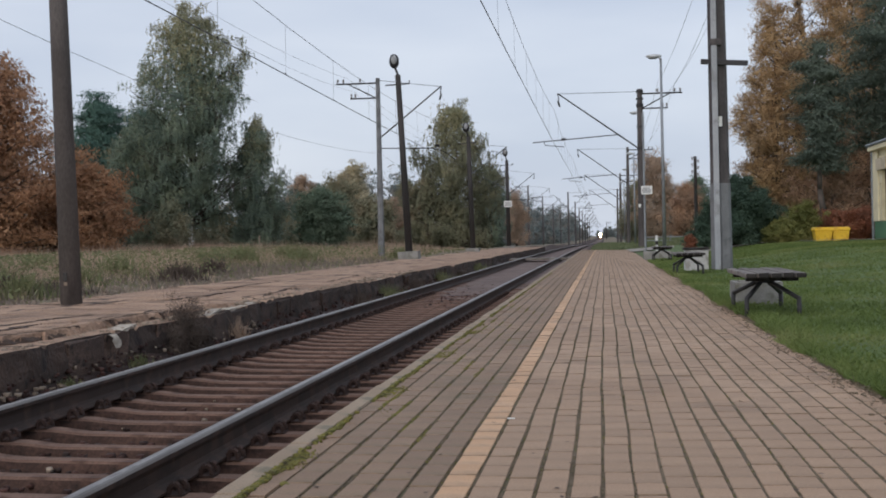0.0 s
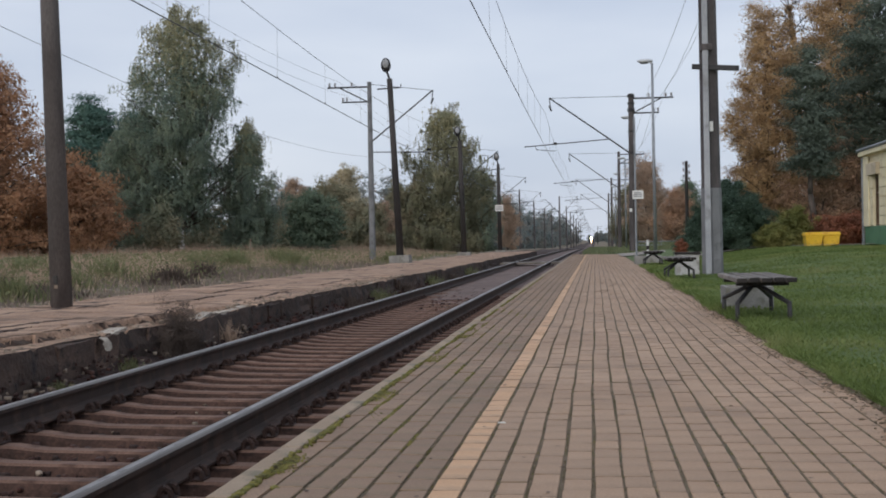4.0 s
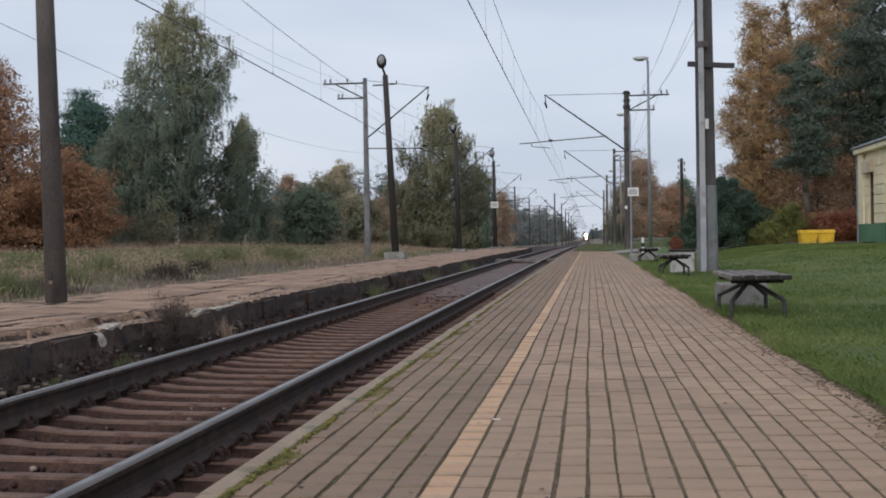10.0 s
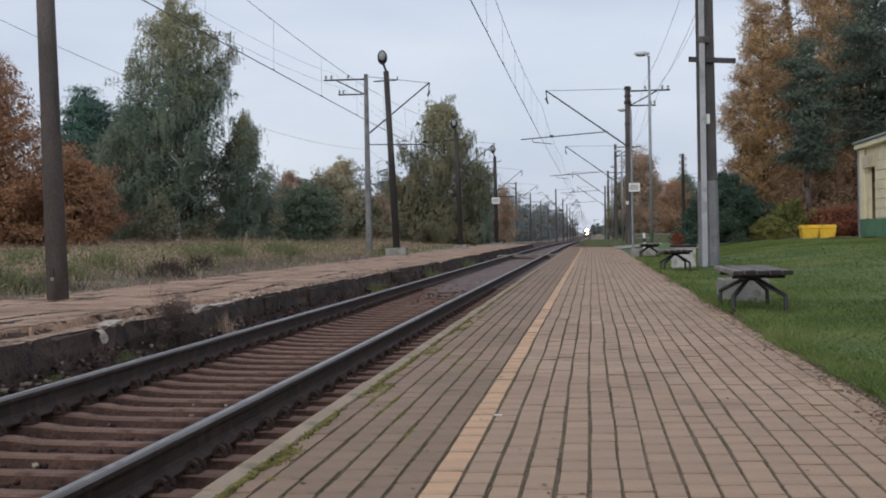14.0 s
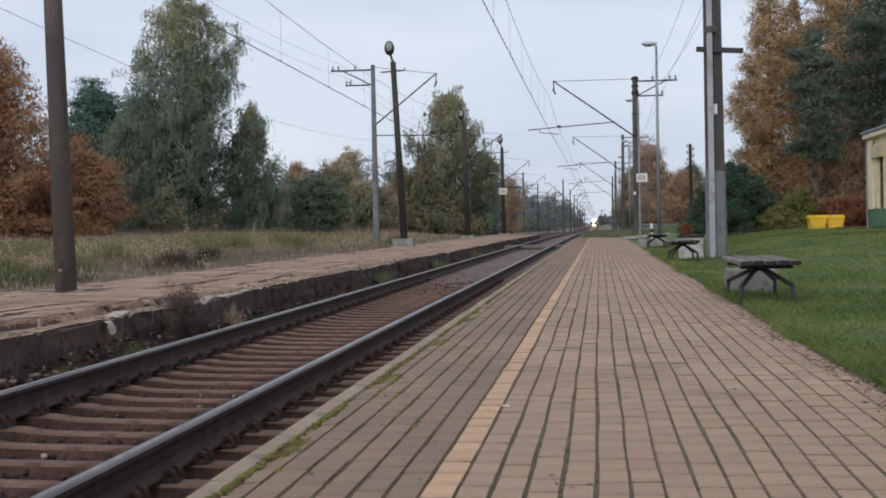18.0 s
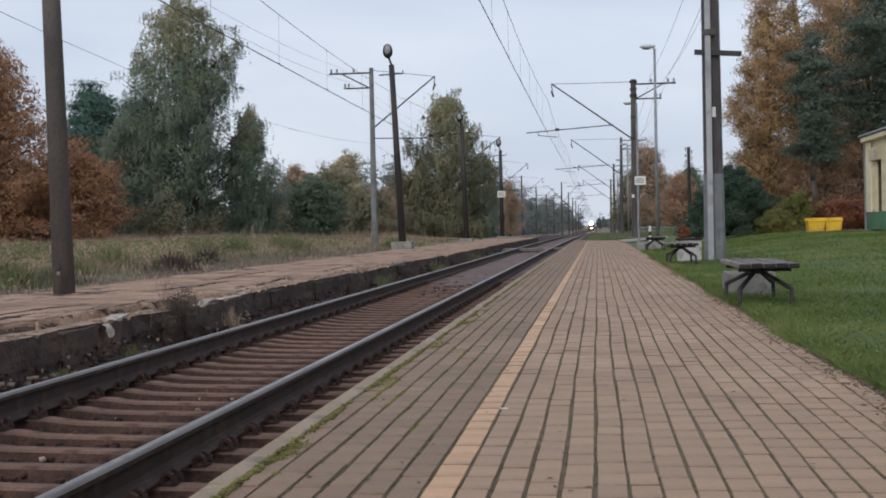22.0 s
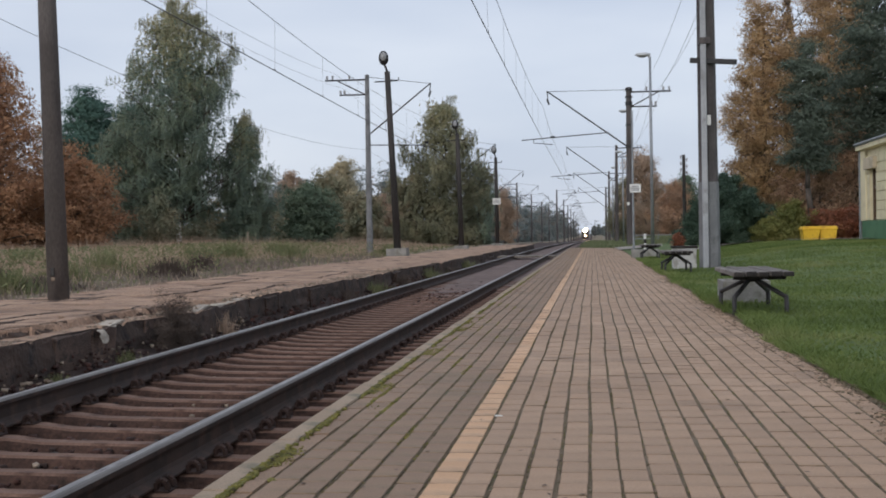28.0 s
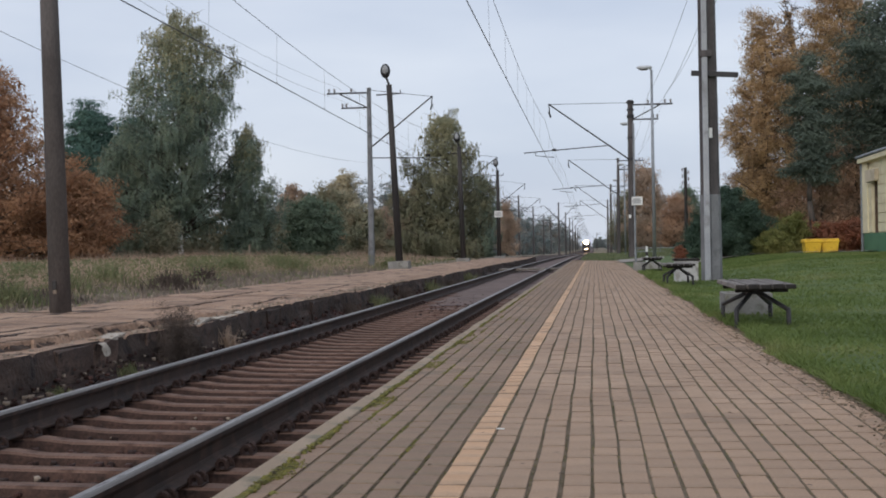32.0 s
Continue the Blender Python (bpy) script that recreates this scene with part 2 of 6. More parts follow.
M_WHITEWASH = surf("whitewashed_concrete", (0.42, 0.42, 0.41), (0.52, 0.52, 0.51), 3, 0.9, 0.4, 0.005, (0.30, 0.29, 0.27), 50)
M_BLOCK = surf("planter_concrete", (0.185, 0.178, 0.166), (0.27, 0.262, 0.245), 2.5, 0.9, 0.5, 0.006, (0.16, 0.155, 0.13), 60)
M_PLASTER = surf("yellow_plaster", (0.69, 0.61, 0.41), (0.75, 0.67, 0.46), 0.8, 0.85, 0.2, 0.003, (0.62, 0.54, 0.36), 60, grain=0.06)
M_HEAD = surf("beige_stucco", (0.50, 0.42, 0.30), (0.58, 0.49, 0.36), 1.2, 0.85, 0.2, 0.003, (0.42, 0.35, 0.25), 60, grain=0.08)
M_GREEN = surf("green_plinth", (0.065, 0.16, 0.085), (0.085, 0.20, 0.105), 1.0, 0.8, 0.2, 0.003, None, 50, grain=0.1)
M_ROOF = surf("grey_roof", (0.17, 0.18, 0.19), (0.23, 0.24, 0.255), 1.5, 0.7, 0.2, 0.003, None, 40)
M_BROWN = surf("brown_frame", (0.085, 0.048, 0.026), (0.13, 0.078, 0.042), 2, 0.6, 0.2, 0.002, None, 60)
M_DOOR = surf("dark_door", (0.020, 0.017, 0.016), (0.035, 0.030, 0.027), 2, 0.6, 0.2, 0.002, None, 60)
M_BIN = surf("yellow_plastic", (0.74, 0.47, 0.025), (0.80, 0.53, 0.04), 1.5, 0.5, 0.1, 0.002, (0.55, 0.31, 0.02), 50, grain=0.08)
M_PATH = surf("pale_path", (0.25, 0.225, 0.195), (0.33, 0.30, 0.265), 1.2, 0.92, 0.4, 0.006, (0.19, 0.18, 0.14), 50)
M_BARK = surf("bark", (0.055, 0.043, 0.036), (0.10, 0.08, 0.068), 3, 0.95, 0.9, 0.02, (0.035, 0.03, 0.026), 24, stretch=(1, 1, 0.3))
M_BIRCH = surf("birch_bark", (0.42, 0.41, 0.39), (0.58, 0.57, 0.54), 1.2, 0.85, 0.4, 0.006, (0.05, 0.045, 0.04), 30, stretch=(0.7, 0.7, 2.2), patch=(0.52, 0.60))
M_TRAIN = surf("train_body", (0.045, 0.05, 0.06), (0.07, 0.075, 0.085), 1, 0.5, 0.1, 0.002, None, 40)
M_TRAINGLASS = surf("train_glass", (0.015, 0.017, 0.02), (0.022, 0.025, 0.03), 1, 0.1, 0.0, 0.001, None, 40, grain=0)
M_HEADLIGHT = glow("headlight", (1.0, 0.66, 0.34), 300)
M_BUFFERLIGHT = glow("buffer_light", (1.0, 0.58, 0.26), 110)


def add_cracks(m, scale, width):
    """Dirt-filled cracks: warped cell borders, broken up by a noise."""
    n, l = m.node_tree.nodes, m.node_tree.links
    bsdf = n["Principled BSDF"]
    tc, mp, warp, add = n.new("ShaderNodeTexCoord"), n.new("ShaderNodeMapping"), n.new("ShaderNodeTexNoise"), n.new("ShaderNodeVectorMath")
    vor, ran, gap, ran2, mul, mix = n.new("ShaderNodeTexVoronoi"), n.new("ShaderNodeMapRange"), n.new("ShaderNodeTexNoise"), n.new("ShaderNodeMapRange"), n.new("ShaderNodeMath"), n.new("ShaderNodeMix")
    mp.inputs["Scale"].default_value = (1.0, 0.55, 1.0)
    warp.inputs["Scale"].default_value, warp.inputs["Detail"].default_value = 1.6, 5
    vor.feature = "DISTANCE_TO_EDGE"
    vor.inputs["Scale"].default_value = scale
    add.operation, mul.operation = "MULTIPLY_ADD", "MULTIPLY"
    add.inputs[1].default_value = (0.9, 0.9, 0.0)
    l.new(tc.outputs["Object"], warp.inputs["Vector"])
    l.new(tc.outputs["Object"], gap.inputs["Vector"])
    gap.inputs["Scale"].default_value = 0.8
    l.new(warp.outputs["Color"], add.inputs[0])
    l.new(tc.outputs["Object"], mp.inputs["Vector"])
    l.new(mp.outputs["Vector"], add.inputs[2])
    l.new(add.outputs[0], vor.inputs["Vector"])
    ran.inputs["From Min"].default_value, ran.inputs["From Max"].default_value = width * 0.4, width
    ran.inputs["To Min"].default_value, ran.inputs["To Max"].default_value = 0.9, 0.0
    l.new(vor.outputs["Distance"], ran.inputs["Value"])
    ran2.inputs["From Min"].default_value, ran2.inputs["From Max"].default_value = 0.46, 0.56
    l.new(gap.outputs["Fac"], ran2.inputs["Value"])
    l.new(ran.outputs["Result"], mul.inputs[0])
    l.new(ran2.outputs["Result"], mul.inputs[1])
    mix.data_type = "RGBA"
    l.new(mul.outputs[0], mix.inputs["Factor"])
    l.new(bsdf.inputs["Base Color"].links[0].from_socket, mix.inputs["A"])
    mix.inputs["B"].default_value = (0.040, 0.026, 0.020, 1)
    l.new(mix.outputs["Result"], bsdf.inputs["Base Color"])


add_cracks(M_OLDTOP, 0.42, 0.022)
L_BIRCH = foliage("birch_leaves", [(0.150, 0.200, 0.170), (0.185, 0.240, 0.188), (0.240, 0.288, 0.205), (0.350, 0.365, 0.245)], 0.42)
L_BIRCHY = foliage("yellowing_birch_leaves", [(0.245, 0.260, 0.178), (0.310, 0.305, 0.195), (0.385, 0.355, 0.210), (0.500, 0.440, 0.255)], 0.42)
# yellow greyed and lightened: distance haze is put into the leaf colour
L_PALE = foliage("haze_paled_yellow_leaves", [(0.308, 0.300, 0.223), (0.421, 0.380, 0.268), (0.518, 0.454, 0.312), (0.616, 0.535, 0.375)], 0.4)
L_ORANGE = foliage("orange_leaves", [(0.245, 0.142, 0.090), (0.345, 0.195, 0.115), (0.430, 0.248, 0.142), (0.530, 0.335, 0.200)], 0.4)
L_GOLD = foliage("gold_leaves", [(0.280, 0.190, 0.115), (0.390, 0.262, 0.145), (0.500, 0.340, 0.180), (0.590, 0.430, 0.240)], 0.4)
L_PINE = foliage("pine_needles", [(0.080, 0.106, 0.088), (0.108, 0.136, 0.106), (0.146, 0.174, 0.130)], 0.15)
L_DWARF = foliage("dwarf_pine_needles", [(0.040, 0.070, 0.050), (0.058, 0.094, 0.064), (0.086, 0.124, 0.082)], 0.12)
L_DARK = foliage("dark_green_leaves", [(0.098, 0.140, 0.098), (0.138, 0.184, 0.125), (0.188, 0.234, 0.158)], 0.2)
L_SPRUCE = foliage("spruce_needles", [(0.062, 0.118, 0.098), (0.084, 0.150, 0.120), (0.116, 0.184, 0.142)], 0.15)
L_TURNING = foliage("turning_birch_leaves", [(0.165, 0.178, 0.122), (0.208, 0.214, 0.140), (0.268, 0.258, 0.162), (0.370, 0.335, 0.210)], 0.42)
# olive lifted and blued a little to stand in for haze
L_OLIVE = foliage("olive_leaves", [(0.150, 0.168, 0.112), (0.212, 0.216, 0.142), (0.285, 0.250, 0.162), (0.320, 0.232, 0.156)])
L_BRIGHT = foliage("yellow_green_leaves", [(0.100, 0.122, 0.042), (0.165, 0.178, 0.058), (0.250, 0.238, 0.080), (0.340, 0.285, 0.110)])
L_RED = foliage("red_leaves", [(0.144, 0.094, 0.062), (0.254, 0.110, 0.068), (0.343, 0.127, 0.072), (0.289, 0.186, 0.089)])
# rust tones washed out, painting the haze before the trees along the line
L_RUST = foliage("haze_paled_rusty_leaves", [(0.325, 0.270, 0.215), (0.400, 0.305, 0.230), (0.465, 0.342, 0.250), (0.520, 0.400, 0.300)], 0.45)
L_BROWN = foliage("brown_leaves", [(0.250, 0.175, 0.128), (0.345, 0.228, 0.155), (0.455, 0.285, 0.185), (0.540, 0.355, 0.222)], 0.35)
# blue-grey cast paints air haze over the distant woods
L_FAR = foliage("hazy_far_leaves", [(0.140, 0.182, 0.192), (0.176, 0.215, 0.212), (0.225, 0.222, 0.200), (0.305, 0.225, 0.190)])
L_LAWN = foliage("lawn_blades", [(0.078, 0.112, 0.030), (0.117, 0.163, 0.046), (0.166, 0.207, 0.064), (0.262, 0.260, 0.114)], 0.3)
L_VERGE = foliage("verge_blades", [(0.120, 0.145, 0.075), (0.160, 0.185, 0.098), (0.220, 0.225, 0.130)], 0.3)
L_HAY = foliage("dry_grass", [(0.280, 0.215, 0.155), (0.400, 0.295, 0.218), (0.500, 0.372, 0.282), (0.570, 0.445, 0.345)], 0.3)
L_SEED = foliage("seed_heads", [(0.270, 0.175, 0.130), (0.370, 0.245, 0.185), (0.440, 0.315, 0.245)], 0.3)
L_WEED = foliage("green_weeds", [(0.118, 0.135, 0.072), (0.160, 0.178, 0.086), (0.212, 0.212, 0.108), (0.270, 0.240, 0.142)], 0.3)
L_DEAD = foliage("withered_weeds", [(0.070, 0.054, 0.045), (0.100, 0.077, 0.064), (0.140, 0.108, 0.090)], 0.2)
L_WITHER = foliage("grey_withered_stalks", [(0.140, 0.115, 0.098), (0.195, 0.158, 0.134), (0.260, 0.208, 0.174)], 0.3)


# ---- building blocks ----
def part(name, bm, material, parent=None, label=""):
    """Links a bmesh, or a pair of vertices and faces, as one mesh object under a thing."""
    me = bpy.data.meshes.new(name)
    if isinstance(bm, tuple):
        me.from_pydata(bm[0], [], bm[1])
    else:
        bm.to_mesh(me)
        bm.free()
    for m in material if isinstance(material, list) else [material]:
        me.materials.append(m)
    ob = new(name, me)
    if parent:
        ob.parent = parent
    return tagged(ob, label) if label else ob


def piece(name, me, parent, m):
    """One more object on a mesh that alike pieces share."""
    ob = new(name, me)
    ob.parent, ob.matrix_basis = parent, m
    return ob


def thing(name, m, label, category, group="", kind=""):
    ob = new(name)
    ob.empty_display_size = 0.2
    ob.matrix_basis = m
    return tagged(ob, label, category, group, kind)


def box(bm, x0, x1, y0, y1, z0, z1, bevel=0.0, turn=None, idx=0):
    r = bmesh.ops.create_cube(bm, size=1)
    bmesh.ops.scale(bm, vec=(x1 - x0, y1 - y0, z1 - z0), verts=r["verts"])
    if turn:
        bmesh.ops.rotate(bm, cent=(0, 0, 0), matrix=turn, verts=r["verts"])
    bmesh.ops.translate(bm, vec=((x0 + x1) / 2, (y0 + y1) / 2, (z0 + z1) / 2), verts=r["verts"])
    if bevel:
        edges = list({e for v in r["verts"] for e in v.link_edges})
        bmesh.ops.bevel(bm, geom=edges, offset=bevel, segments=2, affect="EDGES", profile=0.6)
    return bm


def tube(bm, p0, p1, r0, r1=None, n=8, flat=1.0):
    """A tapered bar from p0 to p1."""
    r1 = r0 if r1 is None else r1
    p0, p1 = Vector(p0), Vector(p1)
    d = p1 - p0
    m = Matrix.Translation((p0 + p1) / 2) @ d.to_track_quat("Z", "Y").to_matrix().to_4x4() @ Matrix.Diagonal((1, flat, 1, 1))
    bmesh.ops.create_cone(bm, cap_ends=True, segments=n, radius1=r0, radius2=r1, depth=d.length, matrix=m)
    return bm


def ball(bm, p, r, sx=1.0, sy=1.0, sz=1.0, n=10):
    bmesh.ops.create_uvsphere(bm, u_segments=n, v_segments=max(5, n // 2), radius=r,
                              matrix=Matrix.Translation(p) @ Matrix.Diagonal((sx, sy, sz, 1)))
    return bm


def smooth(ob):
    for p in ob.data.polygons:
        p.use_smooth = True
    return ob


def quads(name, v, material, parent=None, label="", per=4):
    """A mesh of loose quads (or triangles) from an array of corners."""
    v = np.asarray(v, dtype=np.float32).reshape(-1, 3)
    k = len(v) // per
    me = bpy.data.meshes.new(name)
    me.vertices.add(len(v))
    me.vertices.foreach_set("co", v.ravel())
    me.loops.add(len(v))
    me.loops.foreach_set("vertex_index", np.arange(len(v), dtype=np.int32))
    me.polygons.add(k)
    me.polygons.foreach_set("loop_start", np.arange(0, len(v), per, dtype=np.int32))
    me.polygons.foreach_set("loop_total", np.full(k, per, dtype=np.int32))
    me.update(calc_edges=True)
    me.materials.append(material)
    ob = new(name, me)
    if parent:
        ob.parent = parent
    return tagged(ob, label) if label else ob


def leaves(rng, p, size, long=1.6, droop=0.0):
    """Leaf quads at the points p, turned at random; droop makes them hang."""
    k = len(p)
    a = rng.normal(size=(k, 3))
    a[:, 2] = a[:, 2] * (1 - droop * 0.5) - droop * 1.6
    a /= np.linalg.norm(a, axis=1)[:, None]
    b = np.cross(a, rng.normal(size=(k, 3)))
    b /= np.linalg.norm(b, axis=1)[:, None]
    s = size * rng.uniform(0.6, 1.3, (k, 1))
    a, b = a * s * long * 0.5, b * s * 0.5
    return np.stack([p - a, p + b * 0.9, p + a, p - b * 0.9], 1)


def blades(rng, x, y, z, h, w, lean=0.25):
    """Grass blades as thin upright triangles."""
    k = len(x)
    t = rng.uniform(0, 2 * np.pi, k)
    q = rng.normal(0, lean, (k, 2)) * np.asarray(h)[:, None]
    dx, dy = np.cos(t) * w, np.sin(t) * w
    o = np.zeros((k, 3, 3))
    o[:, 0] = np.stack([x - dx, y - dy, z], 1)
    o[:, 1] = np.stack([x + dx, y + dy, z], 1)
    o[:, 2] = np.stack([x + q[:, 0], y + q[:, 1], z + h], 1)
    return o


def step(v, lo, hi):
    u = np.clip((v - lo) / (hi - lo), 0, 1)
    return u * u * (3 - 2 * u)


def grade(y):
    """The line falls gently beyond the station."""
    return -1.61 * step(y, 60, 480) - 0.5 * step(y, 450, 1100)


def lawn(x, y):
    return -0.035 + 0.33 * step(x, 1.7, 6.5) * step(y, 12, 44) + 0.10 * step(x, 2.0, 7.0)


def field(x, y):
    return -0.20 + 0.10 * np.sin(x * 0.23 + 1) * np.sin(y * 0.11) + 0.35 * step(-x, 18, 60)

RAIL_Z = -0.21
AXIS = -3.02
CANT = 0.022                        # fall of the track towards the paved platform, metre per metre
RUN = 0.13                          # first sleeper

# ---- ground: one sheet to the horizon ----
def make_ground():
    xs = np.concatenate([[-3000, -1200, -500, -250, -140], np.arange(-90, -14, 4), np.arange(-14, -8.7, 0.7), [-8.62, -8.3, -5.4, -5.0, -4.7, -4.3, -3.9, -3.4, -3.0, -2.6, -2.1, -1.8,
                         -1.5, -1.28, -1.1, -0.4, 0.4, 1.34, 1.42], np.arange(1.6, 14, 0.6), np.arange(14, 90, 5), [140, 250, 500, 1200, 3000]])
    ys = np.concatenate([[-300, -100, -40, -15], np.arange(-6, 60, 1.5), np.arange(60, 130, 5), np.arange(130, 500, 15), np.arange(500, 1200, 60), [1500, 2200, 3200, 4500]])
    X, Y = np.meshgrid(xs, ys)
    bed = RAIL_Z - 0.315 + 0.008 * np.sin(Y * 3.1 + X * 2)
    bed = np.where(X < AXIS - 1.25, RAIL_Z - 0.30 + 0.14 * step(-X, 4.3, 4.8), bed)
    Z = np.where(X < -8.6, field(X, Y), np.where(X < -1.27, bed, np.where(X < 1.36, -0.16, lawn(X, Y))))
    Z = np.where((X > -1.27) & (X < 1.36) & (Y > 72), -0.08, Z) + grade(Y)
    n, m = X.shape
    verts = np.stack([X, Y, Z], -1).reshape(-1, 3).tolist()
    faces = [(j * m + i, j * m + i + 1, (j + 1) * m + i + 1, (j + 1) * m + i) for j in range(n - 1) for i in range(m - 1)]
    g = part("ground", (verts, faces), [M_FIELD, M_BALLAST, M_LAWN])
    for k, p in enumerate(g.data.polygons):
        x = p.center.x
        p.material_index = 0 if x < -8.5 else 1 if x < -1.27 or (x < -0.7 and p.center.y > 71) else 0 if p.center.y > 165 else 2
        p.use_smooth = True
    tagged(g, "wide ground of dry field, track ballast and mown lawn", "ground", kind="structure")


make_ground()


# ---- track ----
def rail_profile():
    """Half section of a heavy rail, from the foot up: x, z below the running surface."""
    half = [(0.075, -0.18), (0.075, -0.169), (0.020, -0.150), (0.010, -0.130), (0.009, -0.075), (0.014, -0.050), (0.037, -0.040), (0.0375, -0.016), (0.030, -0.004), (0.018, 0.0)]
    return half + [(-x, z) for x, z in reversed(half)]


track = thing("railway_track", pose(0, 0, 0), "rusty broad-gauge railway track on worn concrete sleepers", "track", kind="structure")
RAIL_YS = [-14, -6, 0, 6, 12, 18, 24, 30, 36, 44, 52, 60, 70, 80, 95, 110, 130, 150, 175, 200, 230, 260, 300, 340, 380, 420, 480, 540, 620, 700, 800, 900, 1000, 1150, 1300]


def make_rail(cx, ys, name, top=True, parent=None, rise=0.0):
    prof = rail_profile()
    k = len(prof)
    verts, faces = [], []
    for y in ys:
        verts += [(cx + x, y, RAIL_Z + rise - (0 if parent else CANT * (cx - AXIS)) + float(grade(y)) + z) for x, z in prof]
    for j in range(len(ys) - 1):
        for i in range(k):
            a, b = j * k + i, j * k + (i + 1) % k
            faces.append((a, b, b + k, a + k))
    ob = part(name, (verts, faces), [M_RAIL, M_RAILTOP, M_RAILEDGE], parent or track)
    for q, p in enumerate(ob.data.polygons):
        i = q % k
        if top:
            p.material_index = 1 if i == 9 else 2 if i in (7, 8, 10, 11) else 0
    return ob


for side in (-1, 1):
    make_rail(AXIS + side * 0.7975, RAIL_YS, "rail")


def sleeper_mesh(i):
    """Prestressed sleeper: high seats under the rails, a lower waist."""
    rng = random.Random(i)
    bm = bmesh.new()
    pts = [(-1.35, 0.130, 0.02), (-1.25, 0.14, 0.0), (-0.60, 0.14, 0.0), (-0.38, 0.12, -0.020), (0.38, 0.12, -0.020), (0.60, 0.14, 0.0), (1.25, 0.14, 0.0), (1.35, 0.130, 0.02)]
    rings = []
    for x, w, dz in pts:
        dz = -abs(dz) + rng.uniform(-0.004, 0.004)
        rings.append([bm.verts.new((x, s, z)) for s, z in ((-w, -0.17), (-w * 0.58, dz - 0.014), (-w * 0.46, dz), (w * 0.46, dz), (w * 0.58, dz - 0.014), (w, -0.17))])
    for r, q in zip(rings, rings[1:]):
        for a in range(6):
            bm.faces.new((r[a], r[(a + 1) % 6], q[(a + 1) % 6], q[a]))
    bm.faces.new(rings[0][::-1]), bm.faces.new(rings[-1])
    bmesh.ops.recalc_face_normals(bm, faces=bm.faces)
    # steep faces take the darker side colour, part grime, part painted shade
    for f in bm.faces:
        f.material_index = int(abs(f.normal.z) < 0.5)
    me = bpy.data.meshes.new("sleeper")
    bm.to_mesh(me)
    bm.free()
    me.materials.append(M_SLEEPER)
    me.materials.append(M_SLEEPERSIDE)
    return me


def fastener_mesh(side):
    """Base plate end and two curled spring clips on one side of a rail."""
    bm = bmesh.new()
    s = side
    box(bm, *sorted((s * 0.07, s * 0.150)), -0.070, 0.070, 0.0, 0.008, 0.003)
    for dy in (-0.05, 0.05):
        for q in range(5):
            a = radians(200 * q / 4 - 10)
            b = radians(200 * (q + 1) / 4 - 10)
            tube(bm, (s * (0.108 + 0.032 * math.cos(a)), dy, 0.018 + 0.042 * math.sin(a)), (s * (0.108 + 0.032 * math.cos(b)), dy, 0.018 + 0.042 * math.sin(b)), 0.016, 0.016, 6)
    me = bpy.data.meshes.new("fastener")
    bm.to_mesh(me)
    bm.free()
    me.materials.append(M_FASTENER)
    return me


siding = thing("siding_track", pose(0, 0, 0), "rusty disused siding in the grass beyond the old platform", "track", kind="structure")
SIDING_YS = [96, 110, 130, 150, 175, 200, 230, 260, 300, 340, 380, 420, 480, 540, 620]
for side in (-1, 1):
    make_rail(-9.7 + side * 0.7975, SIDING_YS, "rail", False, siding, -0.05)
V_ = [(-9.7 + dx, y, RAIL_Z - 0.05 + float(grade(y)) + dz) for y in SIDING_YS for dx, dz in ((-2.0, -0.45), (-1.4, -0.13), (1.4, -0.13), (2.0, -0.45))]
part("siding_bed", (V_, [(4 * j + i, 4 * j + i + 1, 4 * j + i + 5, 4 * j + i + 4) for j in range(len(SIDING_YS) - 1) for i in range(3)]), M_DIRT, siding, "brown dirt bed of the siding")
SLEEPERS = [sleeper_mesh(i) for i in range(5)]
FASTENERS = {s: fastener_mesh(s) for s in (-1, 1)}
SL_TOP = RAIL_Z - 0.195
rng = random.Random(3)
y = -8.0 + RUN
while y < 34:
    m = pose(AXIS + rng.uniform(-0.02, 0.02), y + rng.uniform(-0.015, 0.015), SL_TOP, 0, 1.26 + rng.uniform(-0.2, 0.2), rng.uniform(-0.5, 0.5))
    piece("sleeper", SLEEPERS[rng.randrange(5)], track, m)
    if 3 < y < 28:
        for rx in (-0.7975, 0.7975):
            for s in (-1, 1):
                piece("fastener", FASTENERS[s], track, pose(AXIS + rx, y, SL_TOP + 0.002 - CANT * rx, 0, 1.26, rng.uniform(-3, 3)))
    y += 0.5

# dirt that fills the bed further along, up to near the sleeper tops
def make_bed():
    ys = np.concatenate([np.arange(14, 62, 0.5), np.arange(62, 200, 4), np.arange(200, 1250, 25)])
    xs = np.array([-1.52, -1.2, -0.95, -0.84, -0.76, -0.60, -0.3, 0, 0.3, 0.60, 0.76, 0.84, 0.95, 1.2, 1.6])
    X, Y = np.meshgrid(xs, ys)
    rough = 0.012 * np.sin(X * 9 + Y * 5) + 0.012 * np.sin(X * 4 - Y * 3.3)
    Z = SL_TOP - 0.125 + 0.115 * step(Y, 15, 31) + rough + grade(Y) - CANT * X - 0.14 * step(np.abs(X), 1.15, 1.6)
    n, m = X.shape
    faces = [(j * m + i, j * m + i + 1, (j + 1) * m + i + 1, (j + 1) * m + i) for j in range(n - 1) for i in range(m - 1)]
    smooth(part("ballast_fill", (np.stack([X + AXIS, Y, Z], -1).reshape(-1, 3).tolist(), faces), M_DIRT, track, "brown dirt packed between the rails"))


make_bed()


